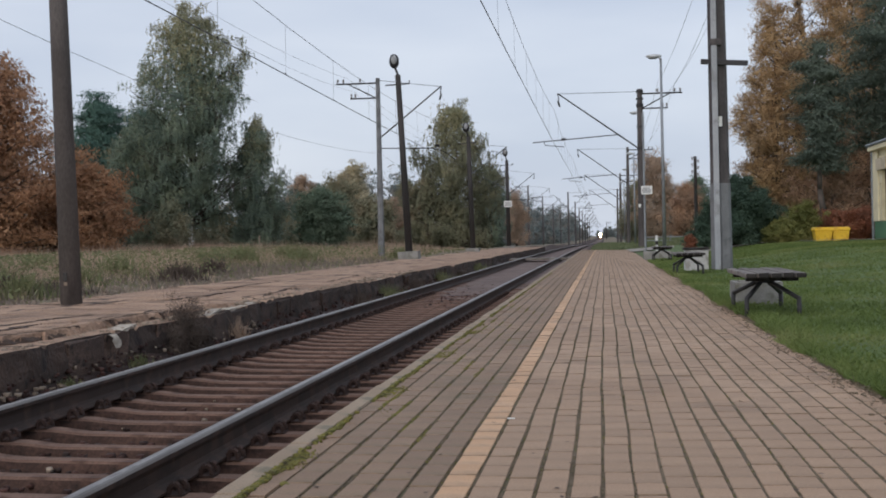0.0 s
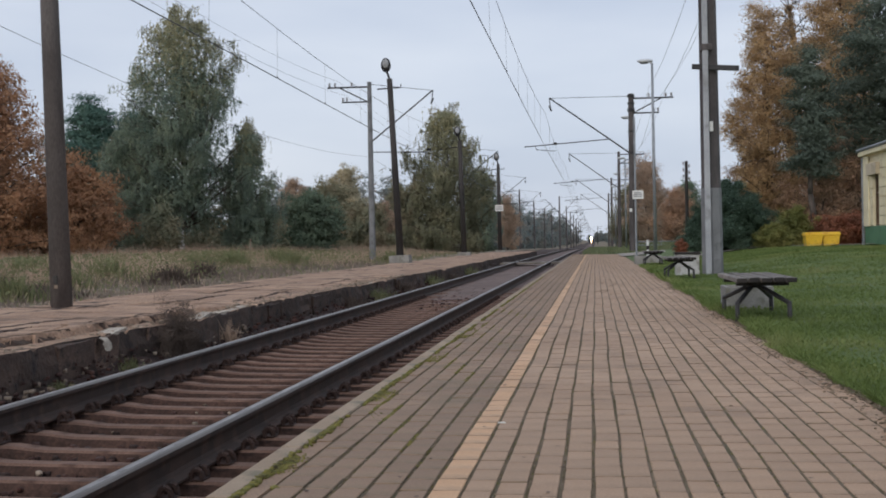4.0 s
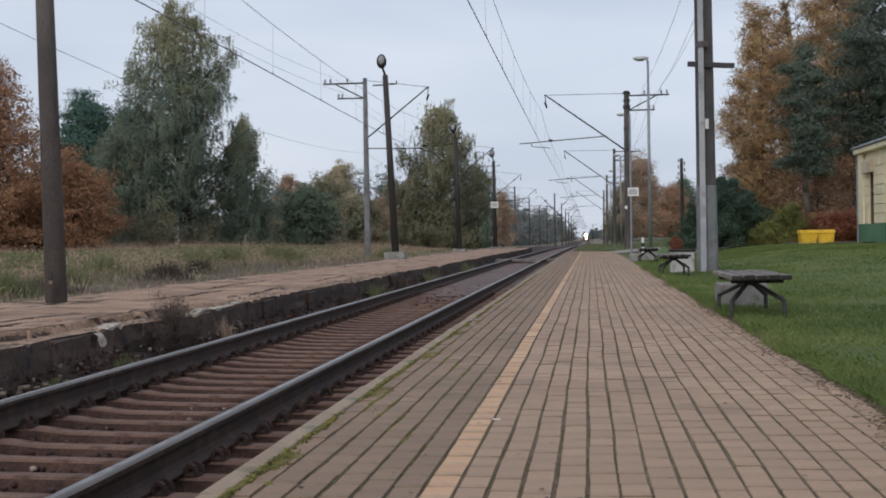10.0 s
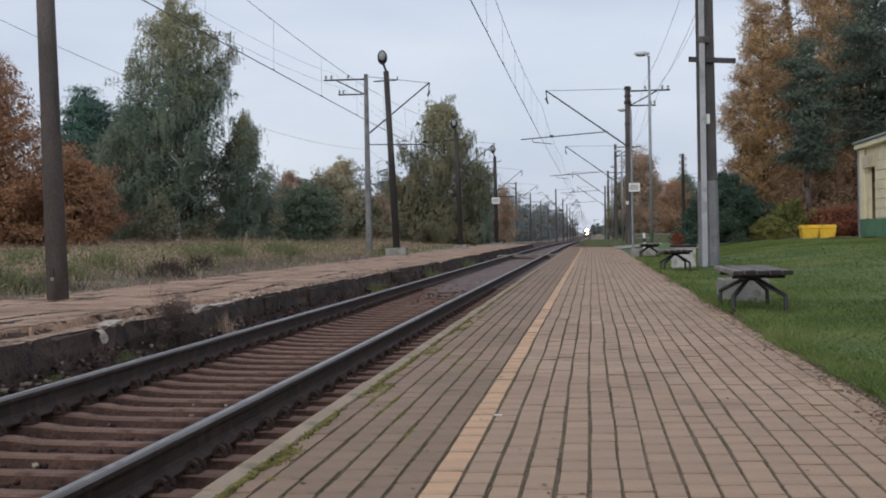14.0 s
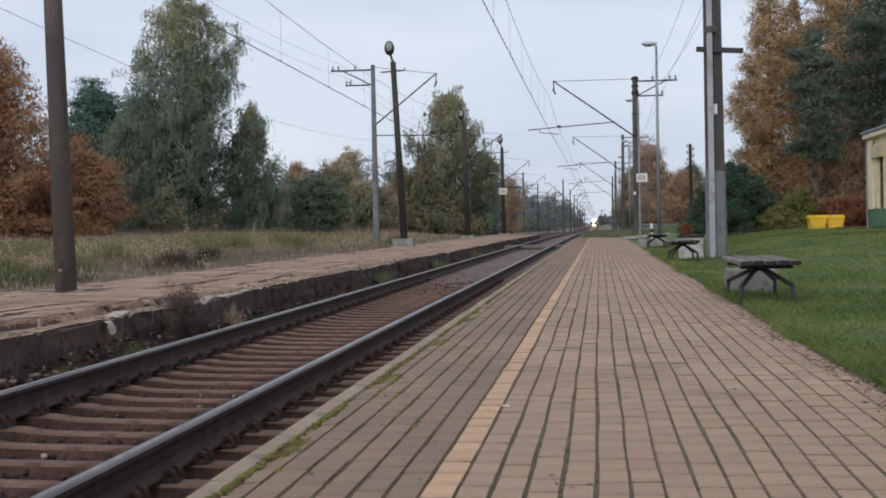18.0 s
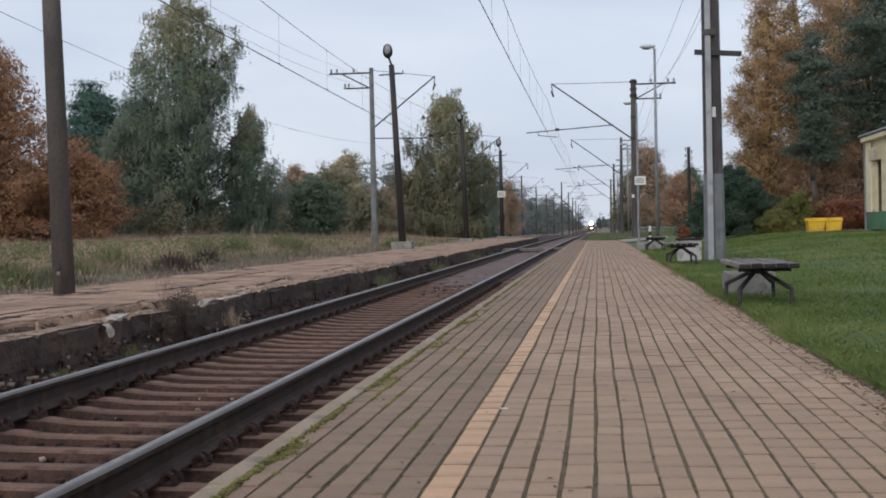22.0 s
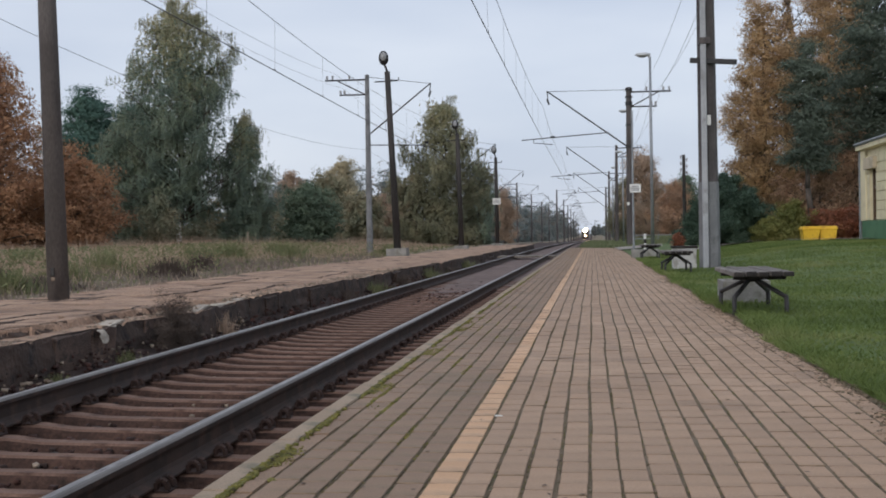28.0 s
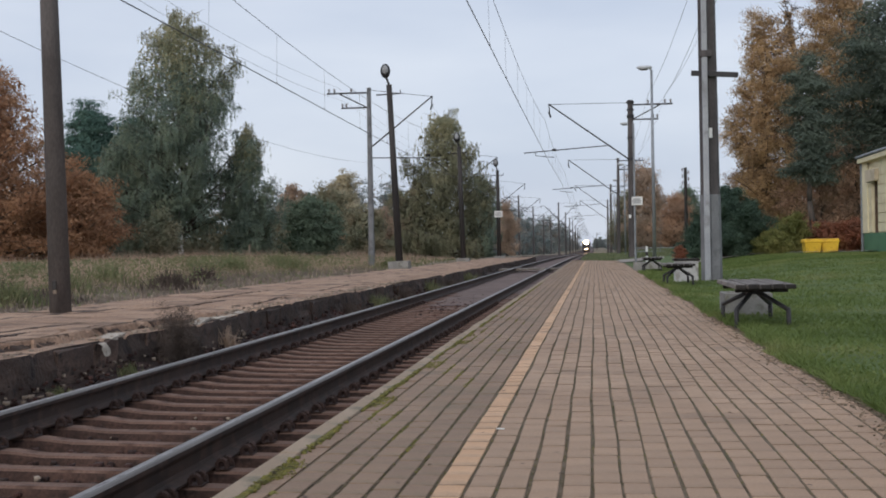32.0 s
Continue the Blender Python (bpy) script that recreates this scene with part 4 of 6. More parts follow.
def mast(name, x, y, top, side, reach, label, mat_=None, base=-0.1, lean=0.0, arm=True, feeder=True, r=0.2, drop=0.0, contact=5.95, rise=0.0, out=1.55):
    """Catenary mast: square tapered concrete post, a slanting tube bracket with a stay, a steady arm, and feeder arms behind. side: +1 arm towards +x."""
    g = float(grade(y))
    t = thing("catenary_mast", pose(x, y, base + g, 0, lean, 0), label, "mast", "catenary masts along the line")
    bm = bmesh.new()
    tube(bm, (0, 0, -0.4), (0, 0, top - base), r, r * 0.62, 8)
    part("post", bm, mat_ or M_DARKPOLE, t)
    if arm:
        zt = top - base - 0.05 - drop
        tip = (side * reach, 0, zt - 0.05)
        foot = (side * 0.15, 0, contact - base + rise)
        bm = bmesh.new()
        tube(bm, foot, tip, 0.045, 0.04, 6)
        tube(bm, tip, (side * (reach - 0.06), 0, zt - 0.50), 0.03, 0.03, 6)
        tube(bm, (tip[0], 0, zt - 0.5), (side * (reach - 0.12), 0, zt - 0.85), 0.06, 0.05, 6)
        part("bracket", bm, M_IRON, t)
        bm = bmesh.new()
        tube(bm, (side * 0.12, 0, zt + drop - 0.1), (side * (reach - 0.05), 0, zt - 0.07), 0.016, 0.016, 5)
        part("stay_rod", bm, M_IRON, t)
        bm = bmesh.new()
        z0 = contact - base + 0.22
        tube(bm, (side * (1.2 if out > 0 else 0.1), 0, z0 + (0.62 if out > 0 else 0.36)), (side * (reach + out), 0, z0 + 0.28), 0.03, 0.03, 6)
        box(bm, side * (reach - 0.3) - 0.12, side * (reach - 0.3) + 0.12, -0.06, 0.06, z0 + 0.36, z0 + 0.50)
        if out > 0:
            tube(bm, (side * (reach + 0.85), 0, z0 + 0.28), (side * (reach + 0.82), 0, z0 + 0.10), 0.022, 0.022, 5)
            tube(bm, (side * (reach + 0.82), 0, z0 + 0.10), (side * (reach - 0.3), 0, z0 - 0.02), 0.022, 0.022, 5)
        else:
            for q in range(4):
                tube(bm, (side * (reach - 0.55 + 0.35 * q), 0, z0 + 0.22 - 0.05 * q * q), (side * (reach - 0.20 + 0.35 * q), 0, z0 + 0.22 - 0.05 * (q + 1) ** 2), 0.022, 0.022, 5)
        part("steady_arm", bm, M_IRON, t)
    if feeder:
        zf = top - base - 0.28
        bm = bmesh.new()
        s = -side
        box(bm, *sorted((s * 0.1, s * 2.5)), -0.04, 0.04, zf - 0.05, zf + 0.04)
        box(bm, *sorted((s * 0.1, s * 1.65)), -0.04, 0.04, zf - 0.92, zf - 0.84)
        tube(bm, (s * 0.15, 0, zf - 0.86), (s * 1.75, 0, zf - 0.04), 0.035, 0.035, 4)
        part("feeder_arm", bm, M_IRON, t)
        for q, dz in ((1.05, 0), (2.05, 0), (2.38, 0), (1.35, -0.88), (1.58, -0.88)):
            insulator(t, s * q, 0, zf + dz)
    return t


def street_lamp(x, y, h, label, mat_, r0, r1, kind, base=0.0, lean=0.0, block=None, toward=-1):
    """Lamp post. kind 'flat': a cobra head on a short arm; 'round': an old hanging bowl on a bent stalk."""
    g = float(grade(y))
    t = thing("street_lamp", pose(x, y, base + g, 0, lean, 0), label, "street lamp", "lamp posts")
    bm = bmesh.new()
    tube(bm, (0, 0, 0), (0, 0, h), r0, r1, 12)
    smooth(part("post", bm, mat_, t))
    if block:
        bm = box(bmesh.new(), -block[0] / 2, block[0] / 2, -block[0] / 2, block[0] / 2, -0.3, block[1], 0.02)
        part("footing", bm, M_BLOCK, t, "square concrete footing")
    bm = bmesh.new()
    if kind == "flat":
        tube(bm, (0, 0, h - 0.02), (toward * 0.10, 0, h + 0.10), r1, r1 * 0.9, 8)
        ball(bm, (toward * 0.30, 0, h + 0.12), 0.36, 1.0, 0.42, 0.26, 14)
        smooth(part("lamp_head", bm, M_LAMP, t, "pale flat lamp head"))
        bm = ball(bmesh.new(), (toward * 0.34, 0, h + 0.05), 0.22, 1.0, 0.45, 0.3, 12)
        smooth(part("lens", bm, M_LENS, t))
    else:
        tube(bm, (0, 0, h), (-0.10, 0, h + 0.32), 0.05, 0.045, 8)
        box(bm, -0.55, 0.45, -0.03, 0.03, h - 0.42, h - 0.37)
        tube(bm, (0.45, 0, h - 0.40), (0.47, 0, h - 0.25), 0.02, 0.02, 6)
        part("bracket", bm, M_IRON, t)
        bm = ball(bmesh.new(), (-0.12, 0, h + 0.58), 0.31, 0.68, 0.5, 1.0, 16)
        smooth(part("lamp_head", bm, M_IRON, t, "dark tilted lamp bowl"))
        bm = ball(bmesh.new(), (-0.115, -0.06, h + 0.61), 0.235, 0.66, 0.5, 0.95, 14)
        smooth(part("lens", bm, M_BOWL, t, "ribbed glass lens"))
    return t


pole_left()
# near mast: dark concrete post with a pale square post strapped before it
def near_mast():
    t = thing("catenary_mast", pose(2.49, 29.0, -0.05), "dark concrete catenary mast strapped to a pale steel post", "mast", "catenary masts along the line")
    bm = bmesh.new()
    tube(bm, (0.10, 0.2, -0.4), (0.06, 0.2, 10.2), 0.225, 0.175, 8)
    part("post", bm, M_DARKPOLE, t)
    bm = bmesh.new()
    tube(bm, (0.10, 0.2, -0.1), (0.093, 0.2, 1.95), 0.236, 0.226, 8)
    part("plinth_coat", bm, M_CONCRETE, t, "paler grey lower stretch")
    bm = bmesh.new()
    box(bm, -0.075, 0.045, -0.17, -0.05, -0.3, 9.6, 0.012)
    part("front_post", bm, M_PALEPOST, t, "pale grey square post")
    bm = bmesh.new()
    box(bm, -0.10, 0.14, -0.19, 0.42, 4.98, 5.12, 0.01)
    part("strap", bm, M_DARKPOLE, t, "grey steel clamp")
    bm = bmesh.new()
    box(bm, -0.30, 0.72, -0.09, 0.0, 4.55, 4.66, 0.005, Matrix.Rotation(radians(4), 3, "Y"))
    part("cross_arm", bm, M_IRON, t, "short dark cross arm")
    bm = box(bmesh.new(), 0.06, 0.14, -0.045, -0.03, 3.20, 3.42)
    part("number_plate", bm, M_WHITE, t, "small white plate")
    zt = 9.95
    bm = bmesh.new()
    tube(bm, (-0.15, 0.2, 6.5), (-5.2, 0.2, zt), 0.045, 0.04, 6)
    part("bracket", bm, M_IRON, t)
    bm = box(bmesh.new(), 0.1, 2.2, 0.16, 0.24, 9.30, 9.39)
    part("feeder_arm", bm, M_IRON, t)


near_mast()
R_LABEL = "dark concrete catenary mast with a slanting bracket over the track"
for i, y in enumerate((77.5, 127, 177, 228, 690)):
    m_ = mast("mast", 1.2 if y > 600 else 2.25 + 0.1 * (i % 2), y, 9.45, -1, 4.85, R_LABEL, base=-0.05, lean=0.4 if i else 0.0, r=0.25 if i == 0 else 0.2)
    if i == 0:
        for zb, hb in ((9.28, 0.16), (8.86, 0.12), (8.42, 0.22), (7.2, 0.10), (5.9, 0.16)):
            part("collar", tube(bmesh.new(), (0, 0, zb), (0, 0, zb + hb), 0.215, 0.215, 8), M_IRON, m_, "dark steel clamp round the post")
        part("plate", box(bmesh.new(), -0.20, -0.05, -0.275, -0.235, 2.46, 2.66, 0.004), M_WHITE, m_, "small white plate")
L_LABEL = "slim grey concrete catenary mast at the edge of the field"
for i, y in enumerate((74.5, 125, 175, 224, 277, 333, 389)):
    mast("mast", -13.0, y, 10.3, 1, 3.75, L_LABEL, M_CONCRETE if i == 0 else M_DARKPOLE, base=-0.5, r=0.2, contact=5.6, drop=0.5, rise=1.25, out=-0.35)
C_LABEL = "dark mast between the tracks with two bent brackets"
for i, y in enumerate((246, 305, 355, 403, 462, 526, 600)):
    t = mast("mast", -6.7, y, 9.8, 1, 3.5, C_LABEL, M_DARKPOLE, base=-0.4, r=0.2, feeder=False)
    bm = bmesh.new()
    tube(bm, (-0.15, 0, 7.0), (-2.6, 0, 9.6), 0.045, 0.04, 6)
    tube(bm, (-2.6, 0, 9.6), (-3.6, 0, 9.5), 0.04, 0.04, 6)
    part("bracket", bm, M_IRON, t)

street_lamp(-8.1, 53.2, 7.75, "leaning dark lamp post on a concrete footing", M_TAR, 0.155, 0.115, "round", -0.06, -2.4, (0.85, 0.36))
street_lamp(-8.0, 78.5, 7.15, "dark lamp post on the old platform", M_TAR, 0.17, 0.12, "round", -0.12, -1.2, (0.8, 0.3))
street_lamp(-7.45, 101.0, 7.1, "dark lamp post carrying a white notice board", M_TAR, 0.17, 0.12, "round", -0.2, -0.3, (0.8, 0.35))
G_LABEL = "slender grey steel lamp post with a flat head"
for x, y, h in ((2.60, 57.0, 8.45), (2.45, 86.0, 8.75), (2.6, 110.0, 7.6), (2.6, 135.0, 7.6), (2.6, 165.0, 7.6)):
    street_lamp(x, y, h, G_LABEL, M_STEEL, 0.085, 0.05, "flat", 0.0, 0.0)


def notice_board(x, y, z, w, h, post, label):
    """White board with rows of print too small to read."""
    t = thing("notice_board", pose(x, y, float(grade(y))), label, "sign")
    part("board", box(bmesh.new(), -w / 2, w / 2, -0.02, 0.02, z - h / 2, z + h / 2, 0.005), M_WHITE, t)
    for q in range(3):
        ww = w * (0.34, 0.42, 0.38)[q]
        part("print_bar", box(bmesh.new(), -ww, ww * 0.9, -0.026, -0.0205, z + h * (0.22 - 0.22 * q) - 0.03, z + h * (0.22 - 0.22 * q) + 0.03), M_INK, t)
    if post:
        bm = bmesh.new()
        tube(bm, (-w * 0.22, 0.06, -0.1), (-w * 0.22, 0.06, post), 0.05, 0.05, 10)
        part("post", bm, M_STEEL, t)
    return t


notice_board(2.05, 62.0, 2.90, 0.52, 0.40, 6.6, "white notice board with faint print on a grey post")
notice_board(-7.45, 100.8, 3.45, 0.62, 0.5, 0, "white notice board with faint print on a lamp post")


def wooden_pole(x, y, h):
    t = thing("telegraph_pole", pose(x, y, 0.2 + float(grade(y))), "thin dark wooden telegraph pole with small insulators", "pole")
    bm = bmesh.new()
    tube(bm, (0, 0, -0.3), (0, 0, h), 0.14, 0.11, 10)
    part("shaft", bm, M_TAR, t)
    for q in (0.3, 0.75, 1.2):
        insulator(t, -0.2, 0, h - q)
        insulator(t, 0.2, 0, h - q - 0.2)


wooden_pole(6.3, 90.0, 5.9)


# ---- overhead wires ----
def wire(name, pts, r, label, group="overhead wires"):
    cu = bpy.data.curves.new(name, "CURVE")
    cu.dimensions, cu.bevel_depth, cu.bevel_resolution = "3D", r, 1
    sp = cu.splines.new("POLY")
    sp.points.add(len(pts) - 1)
    for p, q in zip(sp.points, pts):
        p.co = (*q, 1)
    cu.materials.append(M_WIRE)
    return tagged(new(name, cu), label, "wire", group)


def sagging(x, ys, z, sag, zig=0.0, n=10, fall=0.0):
    """fall: how much lower the wire hangs from the third support on."""
    pts = []
    for j, (a, b) in enumerate(zip(ys, ys[1:])):
        for q in range(n):
            u = q / n
            y = a + (b - a) * u
            xa, xb = x + zig * (-1) ** j, x + zig * (-1) ** (j + 1)
            pts.append((xa + (xb - xa) * u, y, z - fall * float(step(y, ys[1] - 10, ys[2])) - 4 * sag * u * (1 - u) + float(grade(y))))
    return pts


R_SUP = [-20, 29, 77.5, 127, 177, 228, 280, 335, 400, 470, 560, 700]
L_SUP = [-25, 25, 74.5, 125, 175, 224, 277, 333, 389, 450]


def catenary(x, sup, zc, zm, label, zig=0.05, fall=0.0):
    cw = wire("contact_wire", sagging(x, sup, zc, 0.02, zig, fall=fall), 0.014, label + " contact wire")
    wire("messenger_wire", sagging(x, sup, zm, 0.55, 0.0, fall=fall), 0.009, label + " messenger wire, slack between masts")
    for j, (a, b) in enumerate(zip(sup[:6], sup[1:7])):
        for q in range(1, 7):
            u = q / 7
            y = a + (b - a) * u
            g = float(grade(y))
            xa, xb = x + zig * (-1) ** j, x + zig * (-1) ** (j + 1)
            g -= fall * float(step(y, sup[1] - 10, sup[2]))
            if j < 3:
                part("clamp", ball(bmesh.new(), (xa + (xb - xa) * u, y, zc + g + 0.012), 0.026, 0.8, 2.2, 1.2, 8), M_IRON, cw, "small dark dropper clamp")
            wire("dropper", [(xa + (xb - xa) * u, y, zc + g), (x, y, zm - 2.2 * u * (1 - u) + g)], 0.004, "thin dropper between contact and messenger wire")


catenary(-2.85, R_SUP, 6.45, 8.45, "main track", zig=-0.05)
catenary(-9.7, L_SUP, 6.15, 8.12, "old siding", fall=0.35)
for x, z, sag in ((3.3, 9.75, 0.65), (4.33, 9.75, 0.6), (3.6, 8.9, 0.9)):
    wire("feeder_wire", sagging(x, R_SUP[:9], z, sag), 0.008, "feeder wire along the masts")
for x, z in ((-14.8, 10.35), (-14.35, 9.5), (-13.0, 5.9)):
    wire("feeder_wire", sagging(x, L_SUP, z, 0.7), 0.006, "feeder wire along the field masts")


# ---- benches and things on the lawn ----
def bench():
    """Flat slatted bench: thick rounded slats along it, on one splayed four-legged iron frame."""
    t = thing("bench", pose(0, 0, 0), "backless bench of weathered dark slats on splayed iron legs", "bench", "benches along the platform")
    w, l, h = 0.60, 2.0, 0.435
    n = 5
    for i in range(n):
        x0 = -w / 2 + i * w / n
        bm = box(bmesh.new(), x0 + 0.009, x0 + w / n - 0.009, -l / 2 + 0.012 * (i % 2), l / 2 - 0.015 * (i % 3), h - 0.048, h + 0.004 * (i % 2), 0.012)
        ob = part("slat", bm, [M_WOOD, M_WOODEND], t)
        for p in ob.data.polygons:
            if abs(p.normal.y) > 0.6 or p.normal.z < -0.3:
                p.material_index = 1
    for y in (-0.62, 0.62):
        part("cross_bar", box(bmesh.new(), -w / 2 + 0.04, w / 2 - 0.04, y - 0.04, y + 0.04, h - 0.090, h - 0.050, 0.004), M_WOODEND, t)
    part("leg_hub", box(bmesh.new(), -0.08, 0.08, -0.16, 0.16, h - 0.13, h - 0.050, 0.01), M_IRON, t)
    for sx in (-1, 1):
        for sy in (-1, 1):
            bm = bmesh.new()
            a, b, c = (sx * 0.04, sy * 0.10, h - 0.11), (sx * 0.255, sy * 0.68, 0.17), (sx * 0.26, sy * 0.69, -0.06)
            tube(bm, a, b, 0.024, 0.024, 8)
            tube(bm, b, c, 0.024, 0.023, 8)
            ball(bm, b, 0.0245, n=8)
            smooth(part("leg", bm, M_IRON, t))
    return t


b0 = bench()
b0.matrix_basis = pose(1.665, 13.9, float(lawn(1.665, 13.9)) + 0.0, 0, 0, 0)
copy_thing(b0, pose(1.72, 27.3, float(lawn(1.72, 27.3)) + 0.01, 0, 0, 0))
copy_thing(b0, pose(1.78, 41.0, float(lawn(1.78, 41)) + 0.01, 0, 0, 0))


def planter(x, y, w, l, h, label):
    """Open concrete trough filled with soil."""
    t = thing("concrete_planter", pose(x, y, float(lawn(x, y)) - 0.04), label, "planter", "concrete planters")
    e = 0.05
    for x0, x1, y0, y1 in ((-w / 2, w / 2, -l / 2, -l / 2 + e), (-w / 2, w / 2, l / 2 - e, l / 2), (-w / 2, -w / 2 + e, -l / 2 + e, l / 2 - e), (w / 2 - e, w / 2, -l / 2 + e, l / 2 - e)):
        part("side_panel", box(bmesh.new(), x0, x1, y0, y1, 0, h, 0.008), M_BLOCK, t)
    part("soil", box(bmesh.new(), -w / 2 + e, w / 2 - e, -l / 2 + e, l / 2 - e, 0, h - 0.06), M_FIELD, t)
    return t


planter(1.77, 15.6, 0.54, 0.7, 0.30, "low weathered concrete trough behind a bench")
def grit_box(x, y):
    t = thing("litter_box", pose(x, y, float(lawn(x, y)) - 0.04), "whitewashed concrete litter box with a dark wooden lid", "bin")
    part("body", box(bmesh.new(), -0.26, 0.26, -0.26, 0.26, 0, 0.50, 0.02), M_WHITEWASH, t)
    for i in range(4):
        part("lid_board", box(bmesh.new(), -0.29 + i * 0.146, -0.15 + i * 0.146, -0.29, 0.29, 0.505, 0.555, 0.008), M_WOODEND, t)


grit_box(2.05, 29.6)
planter(1.75, 44.0, 0.9, 0.9, 0.30, "pale concrete trough beside the platform")


def marker_post(x, y):
    t = thing("marker_post", pose(x, y, float(lawn(x, y))), "short white marker post with a dark band", "post")
    bm = bmesh.new()
    tube(bm, (0, 0, 0), (0, 0, 0.75), 0.06, 0.06, 10)
    part("shaft", bm, M_WHITE, t)
    bm = bmesh.new()
    tube(bm, (0, 0, 0.32), (0, 0, 0.5), 0.062, 0.062, 10)
    part("band", bm, M_DOOR, t)


marker_post(2.35, 59.0)


def low_rail(x0, x1, y):
    t = thing("metal_railing", pose(0, y, 0.02), "low grey-green metal railing beyond the platform", "railing")
    for z in (0.30, 0.55):
        bm = bmesh.new()
        tube(bm, (x0, 0, z), (x1, 0, z), 0.03, 0.03, 8)
        part("rail", bm, M_STEEL, t)
    k = 6
    for i in range(k):
        bm = bmesh.new()
        x = x0 + (x1 - x0) * i / (k - 1)
        tube(bm, (x, 0, -0.1), (x, 0, 0.57), 0.03, 0.03, 8)
        part("post", bm, M_STEEL, t)


low_rail(2.6, 8.0, 95.0)


def grit_bin(x, y, rz):
    """Yellow grit box: tapered body, overhanging lid with a rolled front edge."""
    t = thing("grit_bin", pose(x, y, float(lawn(x, y)) - 0.05, 0, 0, rz), "bright yellow plastic grit bin with a rounded lid", "bin", "grit bins")
    bm = bmesh.new()
    box(bm, -0.33, 0.33, -0.28, 0.28, 0, 0.46, 0.03)
    for v in bm.verts:
        f = 0.86 + 0.14 * v.co.z / 0.46
        v.co.x *= f
        v.co.y *= f
    part("body", bm, M_BIN, t)
    bm = bmesh.new()
    box(bm, -0.36, 0.36, -0.31, 0.31, 0.43, 0.53, 0.035)
    box(bm, -0.33, 0.33, -0.27, 0.29, 0.52, 0.58, 0.03)
    part("lid", bm, M_BIN, t)
    part("recess", box(bmesh.new(), -0.2, 0.2, -0.29, -0.27, 0.36, 0.41, 0.004), M_BIN, t)
    return t


grit_bin(8.36, 51.2, 4)
grit_bin(9.06, 51.4, -3)


def path():
    """Paved strip that passes the bins to the house."""
    V, F = [], []
    for i in range(24):
        u = i / 23
        x = 3.0 + 12 * u
        yc = 47.2 + 5.2 * u ** 0.8
        for s in (-0.8, 0.9):
            V.append((x, yc + s, float(lawn(x, yc + s)) + 0.05))
    F = [(2 * i, 2 * i + 2, 2 * i + 3, 2 * i + 1) for i in range(23)]
    tagged(part("footpath", (V, F), M_PATH), "pale paved footpath across the lawn", "path", kind="structure")
    V = [(1.2, 60.5, 0.02), (1.2, 72, 0.0), (9, 78, 0.12), (9, 70, 0.2), (3, 66, 0.12)]
    V = [(x, y, float(lawn(x, y) + grade(y)) + 0.03) for x, y, z in V]
    tagged(part("footpath", (V, [(0, 4, 3, 2, 1)]), M_PATH), "pale paved footpath at the platform's end", "path", kind="structure")


path()


